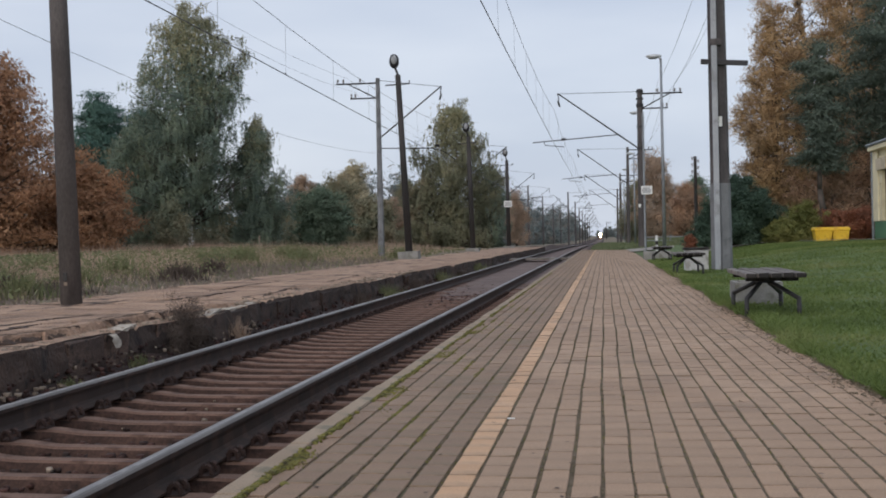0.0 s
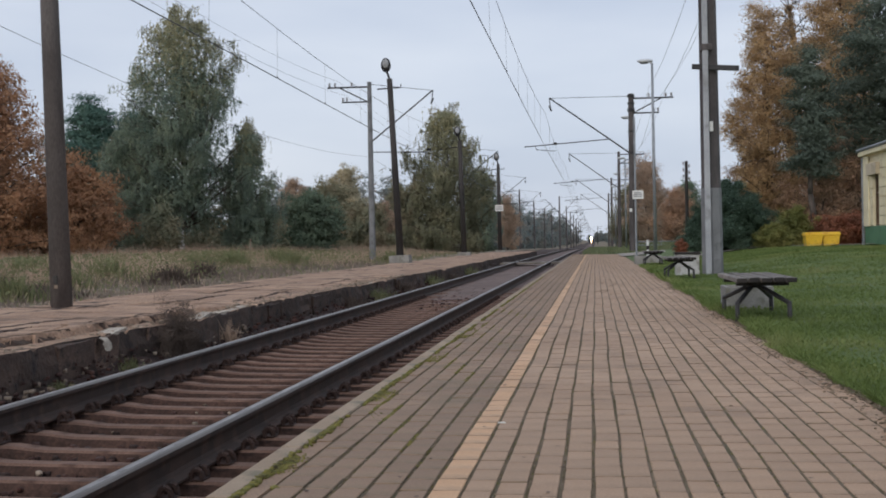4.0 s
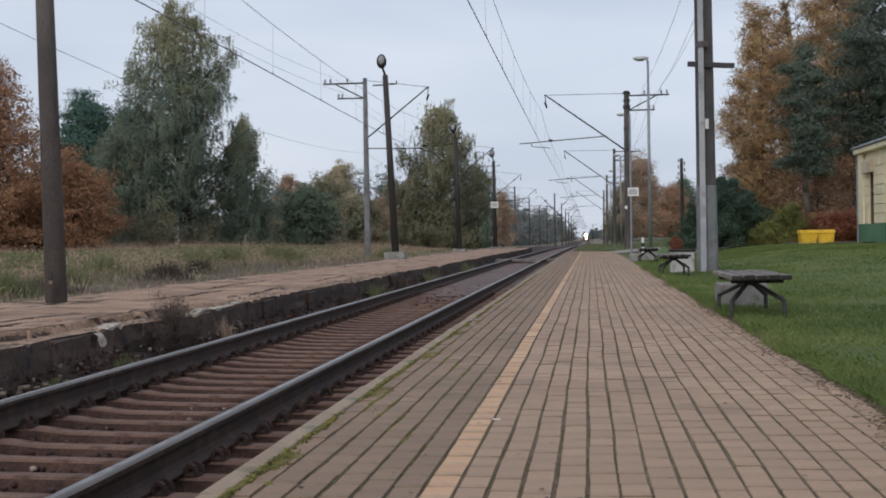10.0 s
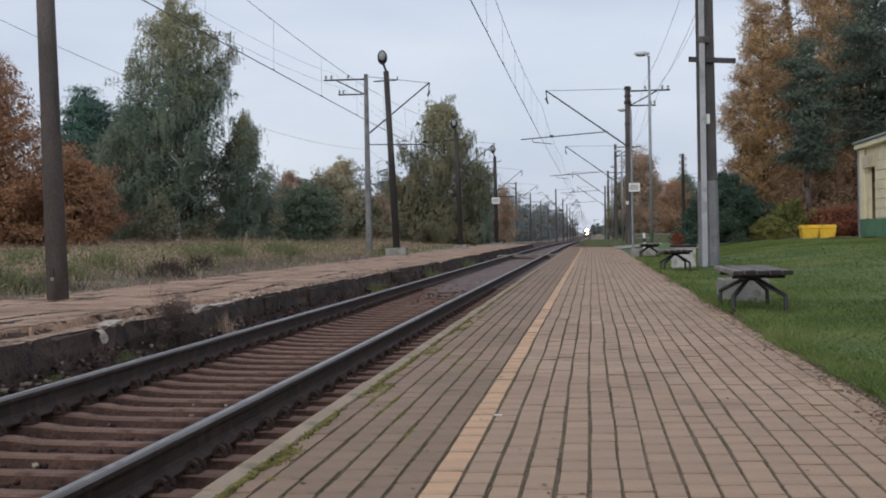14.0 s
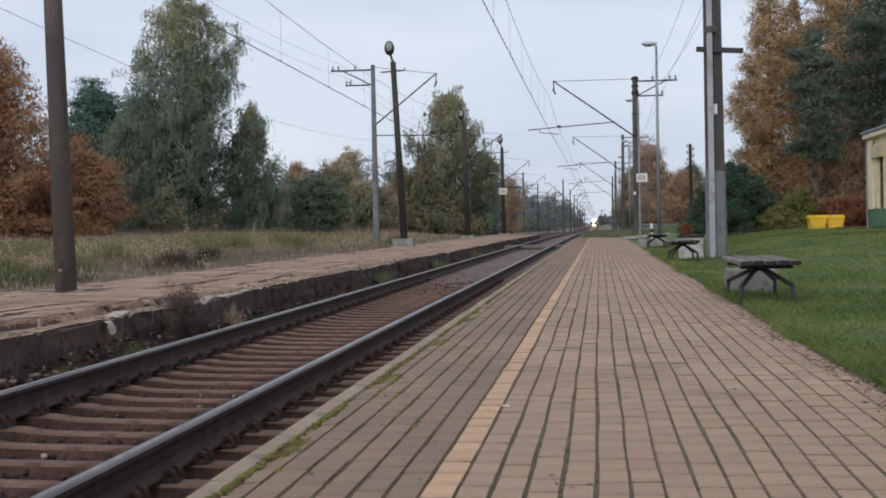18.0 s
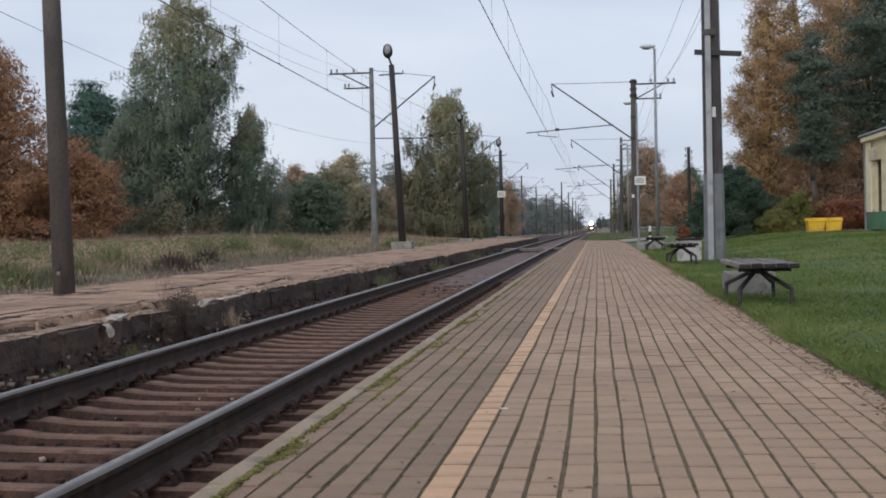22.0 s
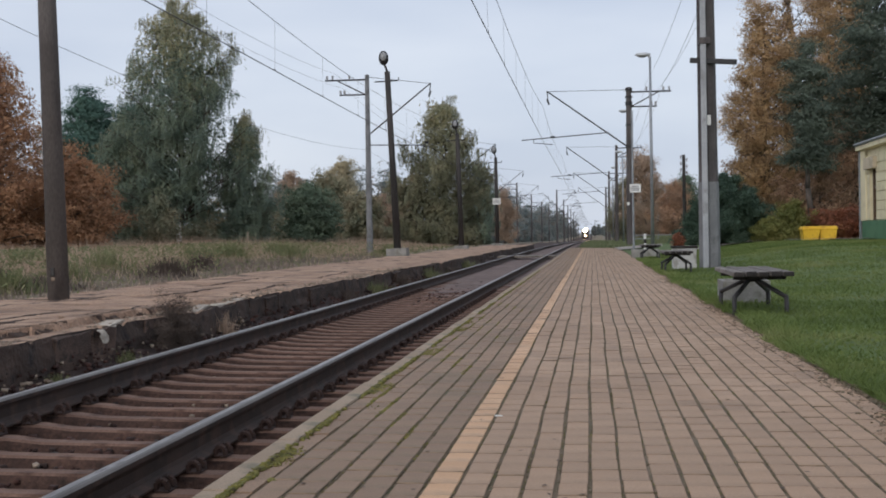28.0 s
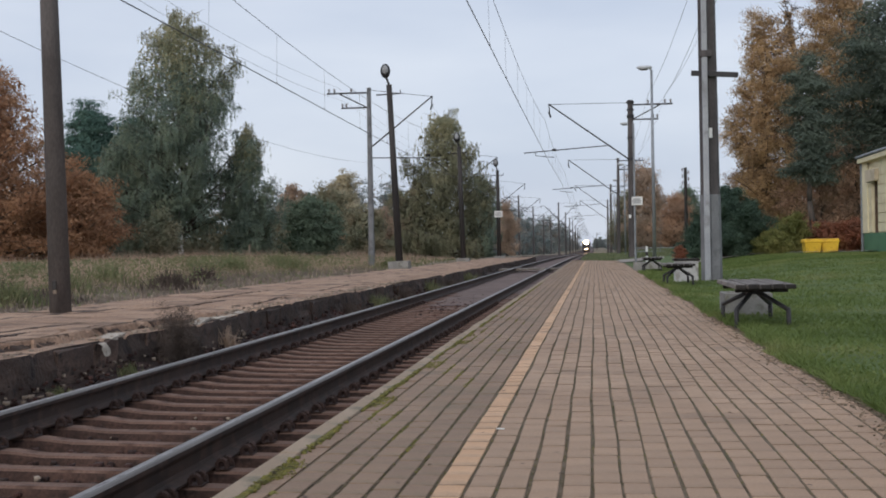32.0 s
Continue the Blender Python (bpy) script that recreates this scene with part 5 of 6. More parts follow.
# ---- station house: only its corner comes into view ----
def station_house():
    """Local x runs along the track from the far corner towards the near end, local y into the house."""
    t = thing("station_house", pose(10.64, 52.4, 0.34, 0, 0, -90), "yellow plastered station house with a green plinth", "house")
    W, D, H = 16.0, 9.0, 3.72
    z0 = 0.77
    win, door = (1.55, 2.35), (4.35, 5.55)
    wall = bmesh.new()
    for a, b, c, d in ((0, win[0], z0, H), (win[1], door[0], z0, H), (door[1], W, z0, H), (win[0], win[1], 2.75, H), (door[0], door[1], 2.40, H)):
        box(wall, a, b, 0.0, 0.4, c, d)
    box(wall, 0, 0.4, 0.4, D, z0, H)
    box(wall, W - 0.4, W, 0.4, D, -0.3, H)
    box(wall, 0.4, W - 0.4, D - 0.4, D, -0.3, H)
    part("wall", wall, M_PLASTER, t)
    for a, b in ((-0.05, door[0]), (door[1], W)):
        part("plinth", box(bmesh.new(), a, b, -0.06, 0.4, -0.3, z0, 0.01), M_GREEN, t, "green painted plinth")
    part("plinth", box(bmesh.new(), -0.05, 0.4, 0.4, D, -0.3, z0, 0.01), M_GREEN, t, "green painted plinth")
    for i in range(8):
        z = z0 + 0.03 + 0.355 * i
        for a, b in ((-0.03, win[0] - 0.12), (win[1] + 0.12, door[0] - 0.1), (door[1] + 0.1, W)):
            if z + 0.33 < H - 0.15:
                part("plaster_course", box(bmesh.new(), a, b, -0.045, 0.0, z, z + 0.33, 0.014), M_PLASTER, t)
    part("pilaster", box(bmesh.new(), -0.06, 0.85, -0.10, -0.045, z0, 3.50, 0.012), M_PLASTER, t, "plain yellow corner pilaster")
    part("window_head", box(bmesh.new(), win[0] - 0.55, win[1] + 0.35, -0.20, -0.045, 2.72, 3.18, 0.02), M_HEAD, t, "beige moulded block above the window")
    part("cornice", box(bmesh.new(), -0.2, W + 0.1, -0.26, 0.42, H - 0.20, H - 0.02, 0.03), M_PLASTER, t, "yellow moulded cornice")
    w = part("window", box(bmesh.new(), win[0], win[1], 0.16, 0.22, z0, 2.75), M_TRAINGLASS, t, "tall narrow dark window")
    for a, b, c, d in ((win[0], win[0] + 0.09, z0, 2.75), (win[1] - 0.09, win[1], z0, 2.75), (win[0] + 0.09, win[1] - 0.09, z0, z0 + 0.09), (win[0] + 0.09, win[1] - 0.09, 2.0, 2.08)):
        part("frame", box(bmesh.new(), a, b, 0.04, 0.16, c, d, 0.005), M_BROWN, w, "brown wooden frame")
    d = part("door", box(bmesh.new(), door[0], door[1], 0.18, 0.26, -0.1, 2.40, 0.01), M_DOOR, t, "dark wooden door")
    for a, b in ((door[0], door[0] + 0.1), (door[1] - 0.1, door[1])):
        part("frame", box(bmesh.new(), a, b, 0.06, 0.18, -0.1, 2.40, 0.005), M_BROWN, d, "brown door frame")
    e, z = 0.22, H - 0.02
    V = [(-e, -e, z), (W + e, -e, z), (W + e, D + e, z), (-e, D + e, z), (-e, -e, z + 0.10), (W + e, -e, z + 0.10), (W + e, D + e, z + 0.10), (-e, D + e, z + 0.10), (4.6, D / 2, z + 1.7), (W - 4.6, D / 2, z + 1.7)]
    F = [(3, 2, 1, 0), (0, 1, 5, 4), (1, 2, 6, 5), (2, 3, 7, 6), (3, 0, 4, 7), (7, 4, 8), (4, 5, 9, 8), (5, 6, 9), (6, 7, 8, 9)]
    part("roof", (V, F), M_ROOF, t, "grey sheet-metal roof")
    bm = bmesh.new()
    tube(bm, (-0.14, -0.10, -0.2), (-0.14, -0.10, H - 0.1), 0.05, 0.05, 10)
    part("downpipe", bm, M_STEEL, t, "grey downpipe")
    bm = bmesh.new()
    tube(bm, (-e, -e - 0.05, z + 0.06), (W + e, -e - 0.05, z + 0.06), 0.06, 0.06, 8)
    part("gutter", bm, M_STEEL, t, "grey roof gutter")


station_house()


# ---- crossing boards, weeds and small things by the track ----
def crossing():
    t = thing("board_crossing", pose(AXIS, 62.0, RAIL_Z), "pale worn boards of a foot crossing between the rails", "crossing")
    for i in range(5):
        part("board", box(bmesh.new(), -0.70 + i * 0.28, -0.70 + i * 0.28 + 0.25, -1.3, 1.3, -0.10, -0.015 - 0.006 * (i % 2), 0.008), M_BOARD, t)
    for x in (0.92, 1.2, -1.2, -1.48):
        part("board", box(bmesh.new(), x, x + 0.25, -1.3, 1.3, -0.10, -0.02, 0.008), M_BOARD, t)


crossing()


def small_things():
    t = thing("marker_stake", pose(-15.9, 58.0, float(field(-15.9, 58.0)), 3, 4, 0), "thin pale marker stake in the field grass", "post")
    part("shaft", tube(bmesh.new(), (0, 0, -0.2), (0, 0, 1.35), 0.035, 0.03, 8), M_RUBBLE, t)
    t = thing("paper_scrap", pose(-0.435, 5.79, 0.0 + pave_z(-0.40) + 0.002, 0, 0, 80), "tiny white paper scrap on the paving", "litter")
    part("scrap", box(bmesh.new(), -0.004, 0.004, -0.018, 0.018, 0, 0.006, 0.002), M_WHITE, t)


small_things()


# ---- vegetation ----
def crown_points(rng, h0, h1, prof, rx, ry, clumps, per, spread, inner=0.35, flat=0.5):
    """Leaf places in clumps through a crown whose half-width at each height follows prof (0..1 up the crown)."""
    u = np.array([p[0] for p in prof])
    w = np.array([p[1] for p in prof])
    cu = rng.uniform(0, 1, clumps * 4)
    keep = rng.random(clumps * 4) < np.interp(cu, u, w) * 0.9 + 0.1
    cu = cu[keep][:clumps]
    k = len(cu)
    ang = rng.uniform(0, 2 * np.pi, k)
    rad = np.interp(cu, u, w) * np.sqrt(rng.uniform(inner, 1.0, k)) * rng.uniform(0.82, 1.12, k)
    ph = rng.uniform(0, 6.28, 4)
    rad *= 1 + 0.20 * np.sin(2 * ang + ph[0] + 4 * cu) + 0.17 * np.sin(11 * cu + ph[1] + 2 * ang) + 0.13 * np.sin(23 * cu + ph[2] + 3 * ang)
    c = np.stack([np.cos(ang) * rad * rx, np.sin(ang) * rad * ry, h0 + cu * (h1 - h0)], 1)
    size = rng.uniform(0.55, 1.25, (k, 1)) * spread
    p = c[:, None] + np.clip(rng.normal(size=(k, per, 3)), -1.7, 1.7) * np.array([1.1, 1.1, flat])[None, None] * size[:, None] * 0.5
    return c, p.reshape(-1, 3)


def sticks(p0, p1, r0, r1):
    """Many thin four-sided tapered bars at once: corners and faces."""
    p0, p1, r0, r1 = (np.asarray(q, float) for q in (p0, p1, r0, r1))
    d = p1 - p0
    d /= np.maximum(np.linalg.norm(d, axis=1), 1e-6)[:, None]
    a = np.cross(d, np.where(np.abs(d[:, 2:]) > 0.9, [[1.0, 0, 0]], [[0, 0, 1.0]]))
    a /= np.linalg.norm(a, axis=1)[:, None]
    b = np.cross(d, a)
    ring = [(1, 0), (0, 1), (-1, 0), (0, -1)]
    v = np.stack([p0 + (a * c + b * e) * r0[:, None] for c, e in ring] + [p1 + (a * c + b * e) * r1[:, None] for c, e in ring], 1)
    f = np.array([[0, 1, 5, 4], [1, 2, 6, 5], [2, 3, 7, 6], [3, 0, 4, 7]])
    return v.reshape(-1, 3), (f[None] + 8 * np.arange(len(p0))[:, None, None]).reshape(-1, 4)


def unit(v):
    return v / np.maximum(np.linalg.norm(v, axis=-1), 1e-6)[..., None]


def facing_leaves(rng, p, n, size, long=1.6, down=0.0):
    """Leaf quads at the points p that face along n; down turns their long axis towards the ground."""
    k = len(p)
    a = rng.normal(size=(k, 3))
    a[:, 2] -= down * 2.5
    a = unit(a - n * np.sum(a * n, 1)[:, None])
    b = np.cross(n, a)
    s = size * rng.uniform(0.6, 1.3, (k, 1))
    a, b = a * s * long * 0.5, b * s * 0.45
    return np.stack([p - a + b, p - a - b, p + a * 1.1], 1)


def tree(name, x, y, z, h, h0, prof, rx, ry, leafm, bark, clumps, per, spread, size, label, seed, r=0.18, hang=0.0, lean=(0, 0), category="tree", limbs=0, long=1.6, group="", core=0.5, top_leaf=None, flat=0.55, bare=0.0):
    """Trunk, limbs that end on the crown's outline, and shoots along each limb that carry a clump of leaves.
    hang: leaves hang in threads; a long leaf makes flat pads of needles; bare: share of limbs with hardly a leaf."""
    rng = np.random.default_rng(seed)
    t = thing(name, pose(x, y, z), label, category, group)
    needles = long >= 3
    bush = category == "bush"
    pu, pw = np.array([q[0] for q in prof]), np.array([q[1] for q in prof])
    # trunk
    bm = bmesh.new()
    pts = np.array([(lean[0] * (q / 8) ** 1.5 + 0.7 * r * math.sin(q * 1.3 + seed), lean[1] * (q / 8) + 0.6 * r * math.sin(q * 1.9 + seed * 2), h * 0.96 * q / 8 - (0.3 if q == 0 else 0)) for q in range(9)])
    for q in range(8):
        tube(bm, pts[q], pts[q + 1], r * (1 - 0.92 * q / 8) * (1.25 if q == 0 else 1), r * (1 - 0.92 * (q + 1) / 8), 8)
    smooth(part("trunk", bm, bark, t))

    def stem(zz):
        return np.stack([np.interp(zz, pts[:, 2], pts[:, 0]), np.interp(zz, pts[:, 2], pts[:, 1]), zz], -1)

    # limbs
    nl = limbs or max(12, int(2.3 * math.sqrt(clumps)))
    grid = np.linspace(0.0, 1.0, 200)
    cdf = np.cumsum(np.interp(grid, pu, pw) + 0.22)
    u = np.interp((np.arange(nl) + rng.uniform(0.1, 0.9, nl)) / nl, cdf / cdf[-1], grid)
    az = np.arange(nl) * 2.39996 + rng.normal(0, 0.35, nl)
    ph = rng.uniform(0, 6.28, 3)
    reach = np.interp(u, pu, pw) * rng.uniform(0.45 if needles and not bush else 0.74, 1.14, nl) * (1 + 0.14 * np.sin(2 * az + ph[0] + 5 * u) + 0.12 * np.sin(13 * u + ph[1] + az))
    e = stem(h0 + u * (h - h0))
    e[:, 0] += np.cos(az) * reach * rx
    e[:, 1] += np.sin(az) * reach * ry
    length = reach * (rx + ry) / 2
    rise = 0.10 if needles else 0.85 if hang else 0.6
    s = stem(np.clip(e[:, 2] - rise * length * rng.uniform(0.7, 1.2, nl), min(0.6 * h0 + 0.05, h * 0.8), h * 0.93))
    mid = (s + e) / 2
    mid[:, 2] += length * (-0.06 if needles else 0.10)

    def along(i, f):
        f = f[:, None]
        return (1 - f) ** 2 * s[i] + 2 * f * (1 - f) * mid[i] + f * f * e[i]

    # shoots
    full = (rng.random(nl) >= bare) | ((u > 0.85) & (bare < 0.5))
    wt = (length + 0.25 * rx) * np.where(full, 1, 0.12)
    i = rng.choice(nl, clumps, p=wt / wt.sum())
    f = rng.uniform(0.12, 1.0, clumps) ** 0.62
    base = along(i, f)
    off = rng.normal(size=(clumps, 3)) * np.array([1, 1, 0.45 if needles else 0.75])
    c = base + unit(off) * (np.minimum(length[i], 4) * (0.10 + 0.24 * (1 - f)) + spread * 0.25)[:, None] * rng.uniform(0.3, 1.0, (clumps, 1))
    c[:, 2] = np.clip(c[:, 2], 0.12 * h0 + 0.08, h)
    r0 = r * 0.36 * (1 - 0.75 * s[:, 2] / h)
    q = np.linspace(0, 1, 6)
    P = [(along(np.arange(nl), np.full(nl, a_)), along(np.arange(nl), np.full(nl, b_)), r0 * (1 - 0.88 * a_), r0 * (1 - 0.88 * b_)) for a_, b_ in zip(q, q[1:])]
    P.append((base, c, np.full(clumps, 0.006 + r * 0.045), np.full(clumps, 0.003 + r * 0.012)))
    if bare or not (needles or bush):
        # fine twigs that stick out of the clumps
        k = clumps
        tip = c + unit(unit(c - base) + rng.normal(0, 0.6, (k, 3)) + [0, 0, -0.5 if hang else 0.25]) * spread * rng.uniform(0.5, 1.1, (k, 1))
        P.append((c, tip, np.full(k, 0.010), np.full(k, 0.004)))
    if bare:
        j = np.flatnonzero(~full).repeat(14)
        bb = along(j, rng.uniform(0.35, 1, len(j)))
        P.append((bb, bb + unit(rng.normal(size=(len(j), 3)) + [0, 0, 0.5]) * rng.uniform(0.5, 1.6, (len(j), 1)), np.full(len(j), 0.022), np.full(len(j), 0.007)))
    V, F = sticks(*(np.concatenate(w_) for w_ in zip(*P)))
    tagged(part("branchwork", (V.tolist(), F.tolist()), bark if bark is not M_BIRCH else M_BARK, t), kind="stuff")
    # leaves
    rc = spread * rng.uniform(0.42, 0.85, (clumps, 1, 1))
    d = unit(rng.normal(size=(clumps, per, 3)))
    w = d * rng.uniform(0, 1, (clumps, per, 1)) ** 0.45
    if hang:
        threads = max(3, per // 16)
        st = (unit(rng.normal(size=(clumps, threads, 3))) * rng.uniform(0.2, 1, (clumps, threads, 1)) * rc * np.array([1, 1, 0.6]))
        fall = rng.uniform(0.35, 1.5, (clumps, threads)) * hang * 1.7
        k = per // threads
        fr = rng.random((clumps, threads, k))
        p = c[:, None, None] + st[:, :, None] + rng.normal(0, 0.028, (clumps, threads, k, 3))
        p[..., 2] -= fr * fall[:, :, None]
        out = p - stem(p[..., 2])
        n = unit(unit(out) * [1, 1, 0] * 0.8 + [0, 0, 0.5] + rng.normal(0, 0.5, p.shape))
    elif needles and not bush:
        p = c[:, None] + w * rc * np.array([1.5, 1.5, 0.42])
        p[..., 2] -= 0.10 * (w[..., 0] ** 2 + w[..., 1] ** 2) * rc[..., 0]
        n = unit(d * 0.5 + [0, 0, 0.75] + rng.normal(0, 0.45, d.shape))
    else:
        p = c[:, None] + w * rc * np.array([1.15, 1.15, flat * 1.4])
        n = unit(d * 0.75 + [0, 0, 0.65] + rng.normal(0, 0.42, d.shape))
    p, n = p.reshape(-1, 3), n.reshape(-1, 3)
    low = p[:, 2] < 0.05
    p[low, 2] = 0.05 + rng.random(low.sum()) * 0.3
    n_in = int(clumps * per * 0.10)
    cu = rng.uniform(0.03, 0.90, n_in)
    ang, rad = rng.uniform(0, 2 * np.pi, n_in), np.interp(cu, pu, pw) * np.sqrt(rng.uniform(0, core, n_in))
    ip = stem(h0 + cu * (h - h0)) + np.stack([np.cos(ang) * rad * rx, np.sin(ang) * rad * ry, 0 * cu], 1)
    inn = unit(np.stack([np.cos(ang), np.sin(ang), 0.4 + 0 * cu], 1) + rng.normal(0, 0.5, (n_in, 3)))
    crown = quads("crown", np.concatenate([facing_leaves(rng, p, n, size, long, hang), facing_leaves(rng, ip, inn, size * 1.9, min(long, 2.5), hang)]), leafm, t, per=3)
    if top_leaf:
        crown.data.materials.append(top_leaf)
        zc = np.concatenate([p[:, 2], ip[:, 2]])
        crown.data.polygons.foreach_set("material_index", (zc + rng.normal(0, h * 0.09, len(zc)) > h * 0.74).astype(np.int32))
    return t


OVAL = [(0, 0.45), (0.2, 0.9), (0.45, 1.0), (0.7, 0.78), (0.88, 0.45), (1, 0.12)]
CONE = [(0, 0.9), (0.1, 1.0), (0.4, 0.72), (0.7, 0.40), (0.9, 0.16), (1, 0.03)]
PINEB = [(0, 0.35), (0.1, 0.9), (0.2, 0.55), (0.35, 1.0), (0.5, 0.58), (0.62, 0.74), (0.78, 0.38), (0.9, 0.30), (1, 0.05)]
PINEC = [(0, 0.6), (0.15, 0.95), (0.3, 0.82), (0.5, 1.0), (0.62, 0.9), (0.70, 0.52), (0.85, 0.42), (1, 0.08)]
PINE = [(0, 0.55), (0.12, 1.0), (0.28, 0.72), (0.42, 0.95), (0.58, 0.62), (0.7, 0.7), (0.85, 0.38), (1, 0.10)]
BIRCHTALL = [(0, 0.70), (0.12, 0.9), (0.3, 0.92), (0.5, 0.98), (0.68, 1.0), (0.78, 0.84), (0.88, 0.56), (0.95, 0.34), (1, 0.10)]
MAPLE = [(0, 0.75), (0.2, 0.97), (0.42, 1.0), (0.6, 0.9), (0.72, 0.78), (0.86, 0.60), (0.93, 0.36), (1, 0.10)]
BIRCH = [(0, 0.72), (0.12, 0.92), (0.3, 1.0), (0.5, 0.94), (0.68, 0.82), (0.82, 0.60), (0.93, 0.38), (1, 0.16)]
LIND = [(0, 0.5), (0.15, 0.78), (0.35, 0.95), (0.55, 1.0), (0.75, 0.85), (0.9, 0.55), (1, 0.15)]
ROUND = [(0, 0.7), (0.25, 0.98), (0.5, 1.0), (0.75, 0.8), (0.92, 0.45), (1, 0.15)]

# across the field, from the orange maples to the tall birches
tree("maple", -29.7, 58.0, 0.0, 11.3, 0.3, MAPLE, 4.8, 4.6, L_ORANGE, M_BARK, 760, 130, 1.25, 0.075, "spreading maple in full orange autumn leaf", 1, 0.25, core=0.75, flat=0.38)
tree("maple", -34.0, 66.0, 0.0, 9.6, 0.3, ROUND, 4.0, 4.2, L_ORANGE, M_BARK, 340, 90, 1.4, 0.10, "broad maple with dull orange leaves", 61, 0.22, core=0.8, flat=0.4)
tree("maple", -24.9, 60.0, 0.0, 5.3, 0.2, OVAL, 2.6, 2.4, L_ORANGE, M_BARK, 230, 110, 1.05, 0.075, "small maple with dull orange leaves", 2, 0.13, core=0.75, flat=0.4)
tree("maple", -27.2, 64.0, 0.0, 4.8, 0.4, ROUND, 2.6, 2.5, L_ORANGE, M_BARK, 130, 100, 0.9, 0.09, "small maple with dull orange leaves", 3, 0.13, flat=0.4)
tree("birch", -25.6, 78.0, 0.1, 16.1, 2.8, BIRCHTALL, 4.0, 3.8, L_BIRCH, M_BIRCH, 980, 132, 0.85, 0.058, "tall green birch with drooping twigs and pale trunk", 4, 0.2, 0.38, long=2.1, limbs=86, core=0.6, top_leaf=L_BIRCHY, bare=0.05)
tree("birch", -22.0, 80.0, 0.1, 9.0, 0.4, OVAL, 2.0, 2.2, L_BIRCH, M_BIRCH, 400, 120, 0.75, 0.058, "slender birch with thinning leaves", 5, 0.1, 0.48, long=2.1, core=0.5, top_leaf=L_BIRCHY)
tree("birch", -29.8, 80.0, 0.1, 9.2, 0.2, OVAL, 3.2, 3.0, L_BIRCH, M_BARK, 480, 110, 1.0, 0.07, "bushy dark green birch", 6, 0.12, 0.25)
tree("spruce", -40.4, 100.0, 0.2, 13.5, 0.6, OVAL, 3.1, 3.6, L_SPRUCE, M_BARK, 520, 110, 1.4, 0.085, "dark green spruce behind the maples", 7, 0.2, long=3.5, core=0.7)
tree("spruce", -37.6, 103.0, 0.2, 12.2, 0.6, OVAL, 3.8, 3.4, L_SPRUCE, M_BARK, 520, 110, 1.4, 0.085, "dark green spruce behind the maples", 19, 0.2, long=3.5, core=0.7)
tree("birch", -14.3, 125.0, -0.3, 15.2, 0.6, BIRCH, 4.3, 4.3, L_TURNING, M_BARK, 900, 100, 1.2, 0.08, "broad birch turning yellow", 8, 0.22, 0.42, top_leaf=L_BIRCHY, long=2.1, core=0.5)
tree("birch", -13.1, 150.0, -0.5, 10.2, 0.3, OVAL, 2.6, 3.0, L_BIRCH, M_BARK, 190, 80, 1.1, 0.12, "bushy green birch beside the siding", 57, 0.16, 0.4, core=0.6)
tree("maple", -23.1, 140.0, -0.3, 6.0, 0.3, OVAL, 1.5, 1.8, L_RUST, M_BARK, 119, 75, 0.9, 0.13, "small dull orange tree behind the field", 58, 0.12)
tree("birch", -17.4, 126.0, -0.3, 7.9, 0.3, OVAL, 2.6, 2.6, L_OLIVE, M_BARK, 221, 75, 1.0, 0.12, "bushy birch turning yellow", 9, 0.15, 0.4)
tree("willow_bush", -21.9, 98.0, 0.0, 5.1, 0.1, ROUND, 2.7, 2.6, L_DARK, M_BARK, 340, 75, 0.9, 0.10, "round dark green willow bush", 10, 0.1)
tree("birch", -29.5, 150.0, -0.3, 10.9, 0.8, OVAL, 3.1, 3.2, L_PALE, M_BARK, 289, 75, 1.1, 0.14, "pale yellow autumn tree behind the field", 11, 0.18)
tree("maple", -35.4, 150.0, -0.3, 9.2, 0.6, ROUND, 2.6, 2.4, L_RUST, M_BARK, 170, 75, 1.0, 0.14, "small orange tree behind the field", 12, 0.18)
tree("birch", -24.6, 160.0, -0.3, 9.4, 0.4, OVAL, 2.2, 2.4, L_OLIVE, M_BARK, 187, 75, 1.1, 0.14, "pale green tree behind the field", 13, 0.15)
tree("birch", -25.6, 122.0, -0.2, 7.4, 0.3, ROUND, 3.4, 3.0, L_OLIVE, M_BARK, 289, 75, 1.0, 0.13, "olive-green bushy tree behind the field", 14, 0.15)
tree("maple", -12.9, 190.0, -0.8, 8.8, 0.5, OVAL, 1.9, 2.4, L_RUST, M_BARK, 190, 80, 1.0, 0.11, "dull orange tree beside the line", 15, 0.15)
tree("birch", -22.9, 66.0, 0.0, 3.2, 0.1, OVAL, 1.5, 1.4, L_OLIVE, M_BARK, 80, 80, 0.8, 0.08, "olive-green sapling at the wood's edge", 59, 0.06, core=0.4)
tree("birch", -32.4, 86.0, 0.0, 9.4, 0.2, ROUND, 2.8, 3.0, L_OLIVE, M_BARK, 170, 80, 0.9, 0.11, "bushy olive-brown undergrowth tree", 16, 0.1)
tree("birch", -20.0, 112.0, 0.0, 4.6, 0.2, ROUND, 2.0, 2.4, L_OLIVE, M_BARK, 187, 75, 0.9, 0.12, "bushy olive-brown undergrowth tree", 17, 0.1)
tree("pine", -44.0, 200.0, -0.5, 10.5, 1.0, ROUND, 3.4, 3.4, L_PINE, M_BARK, 90, 80, 1.4, 0.2, "dark pine far behind the field", 18, 0.2)

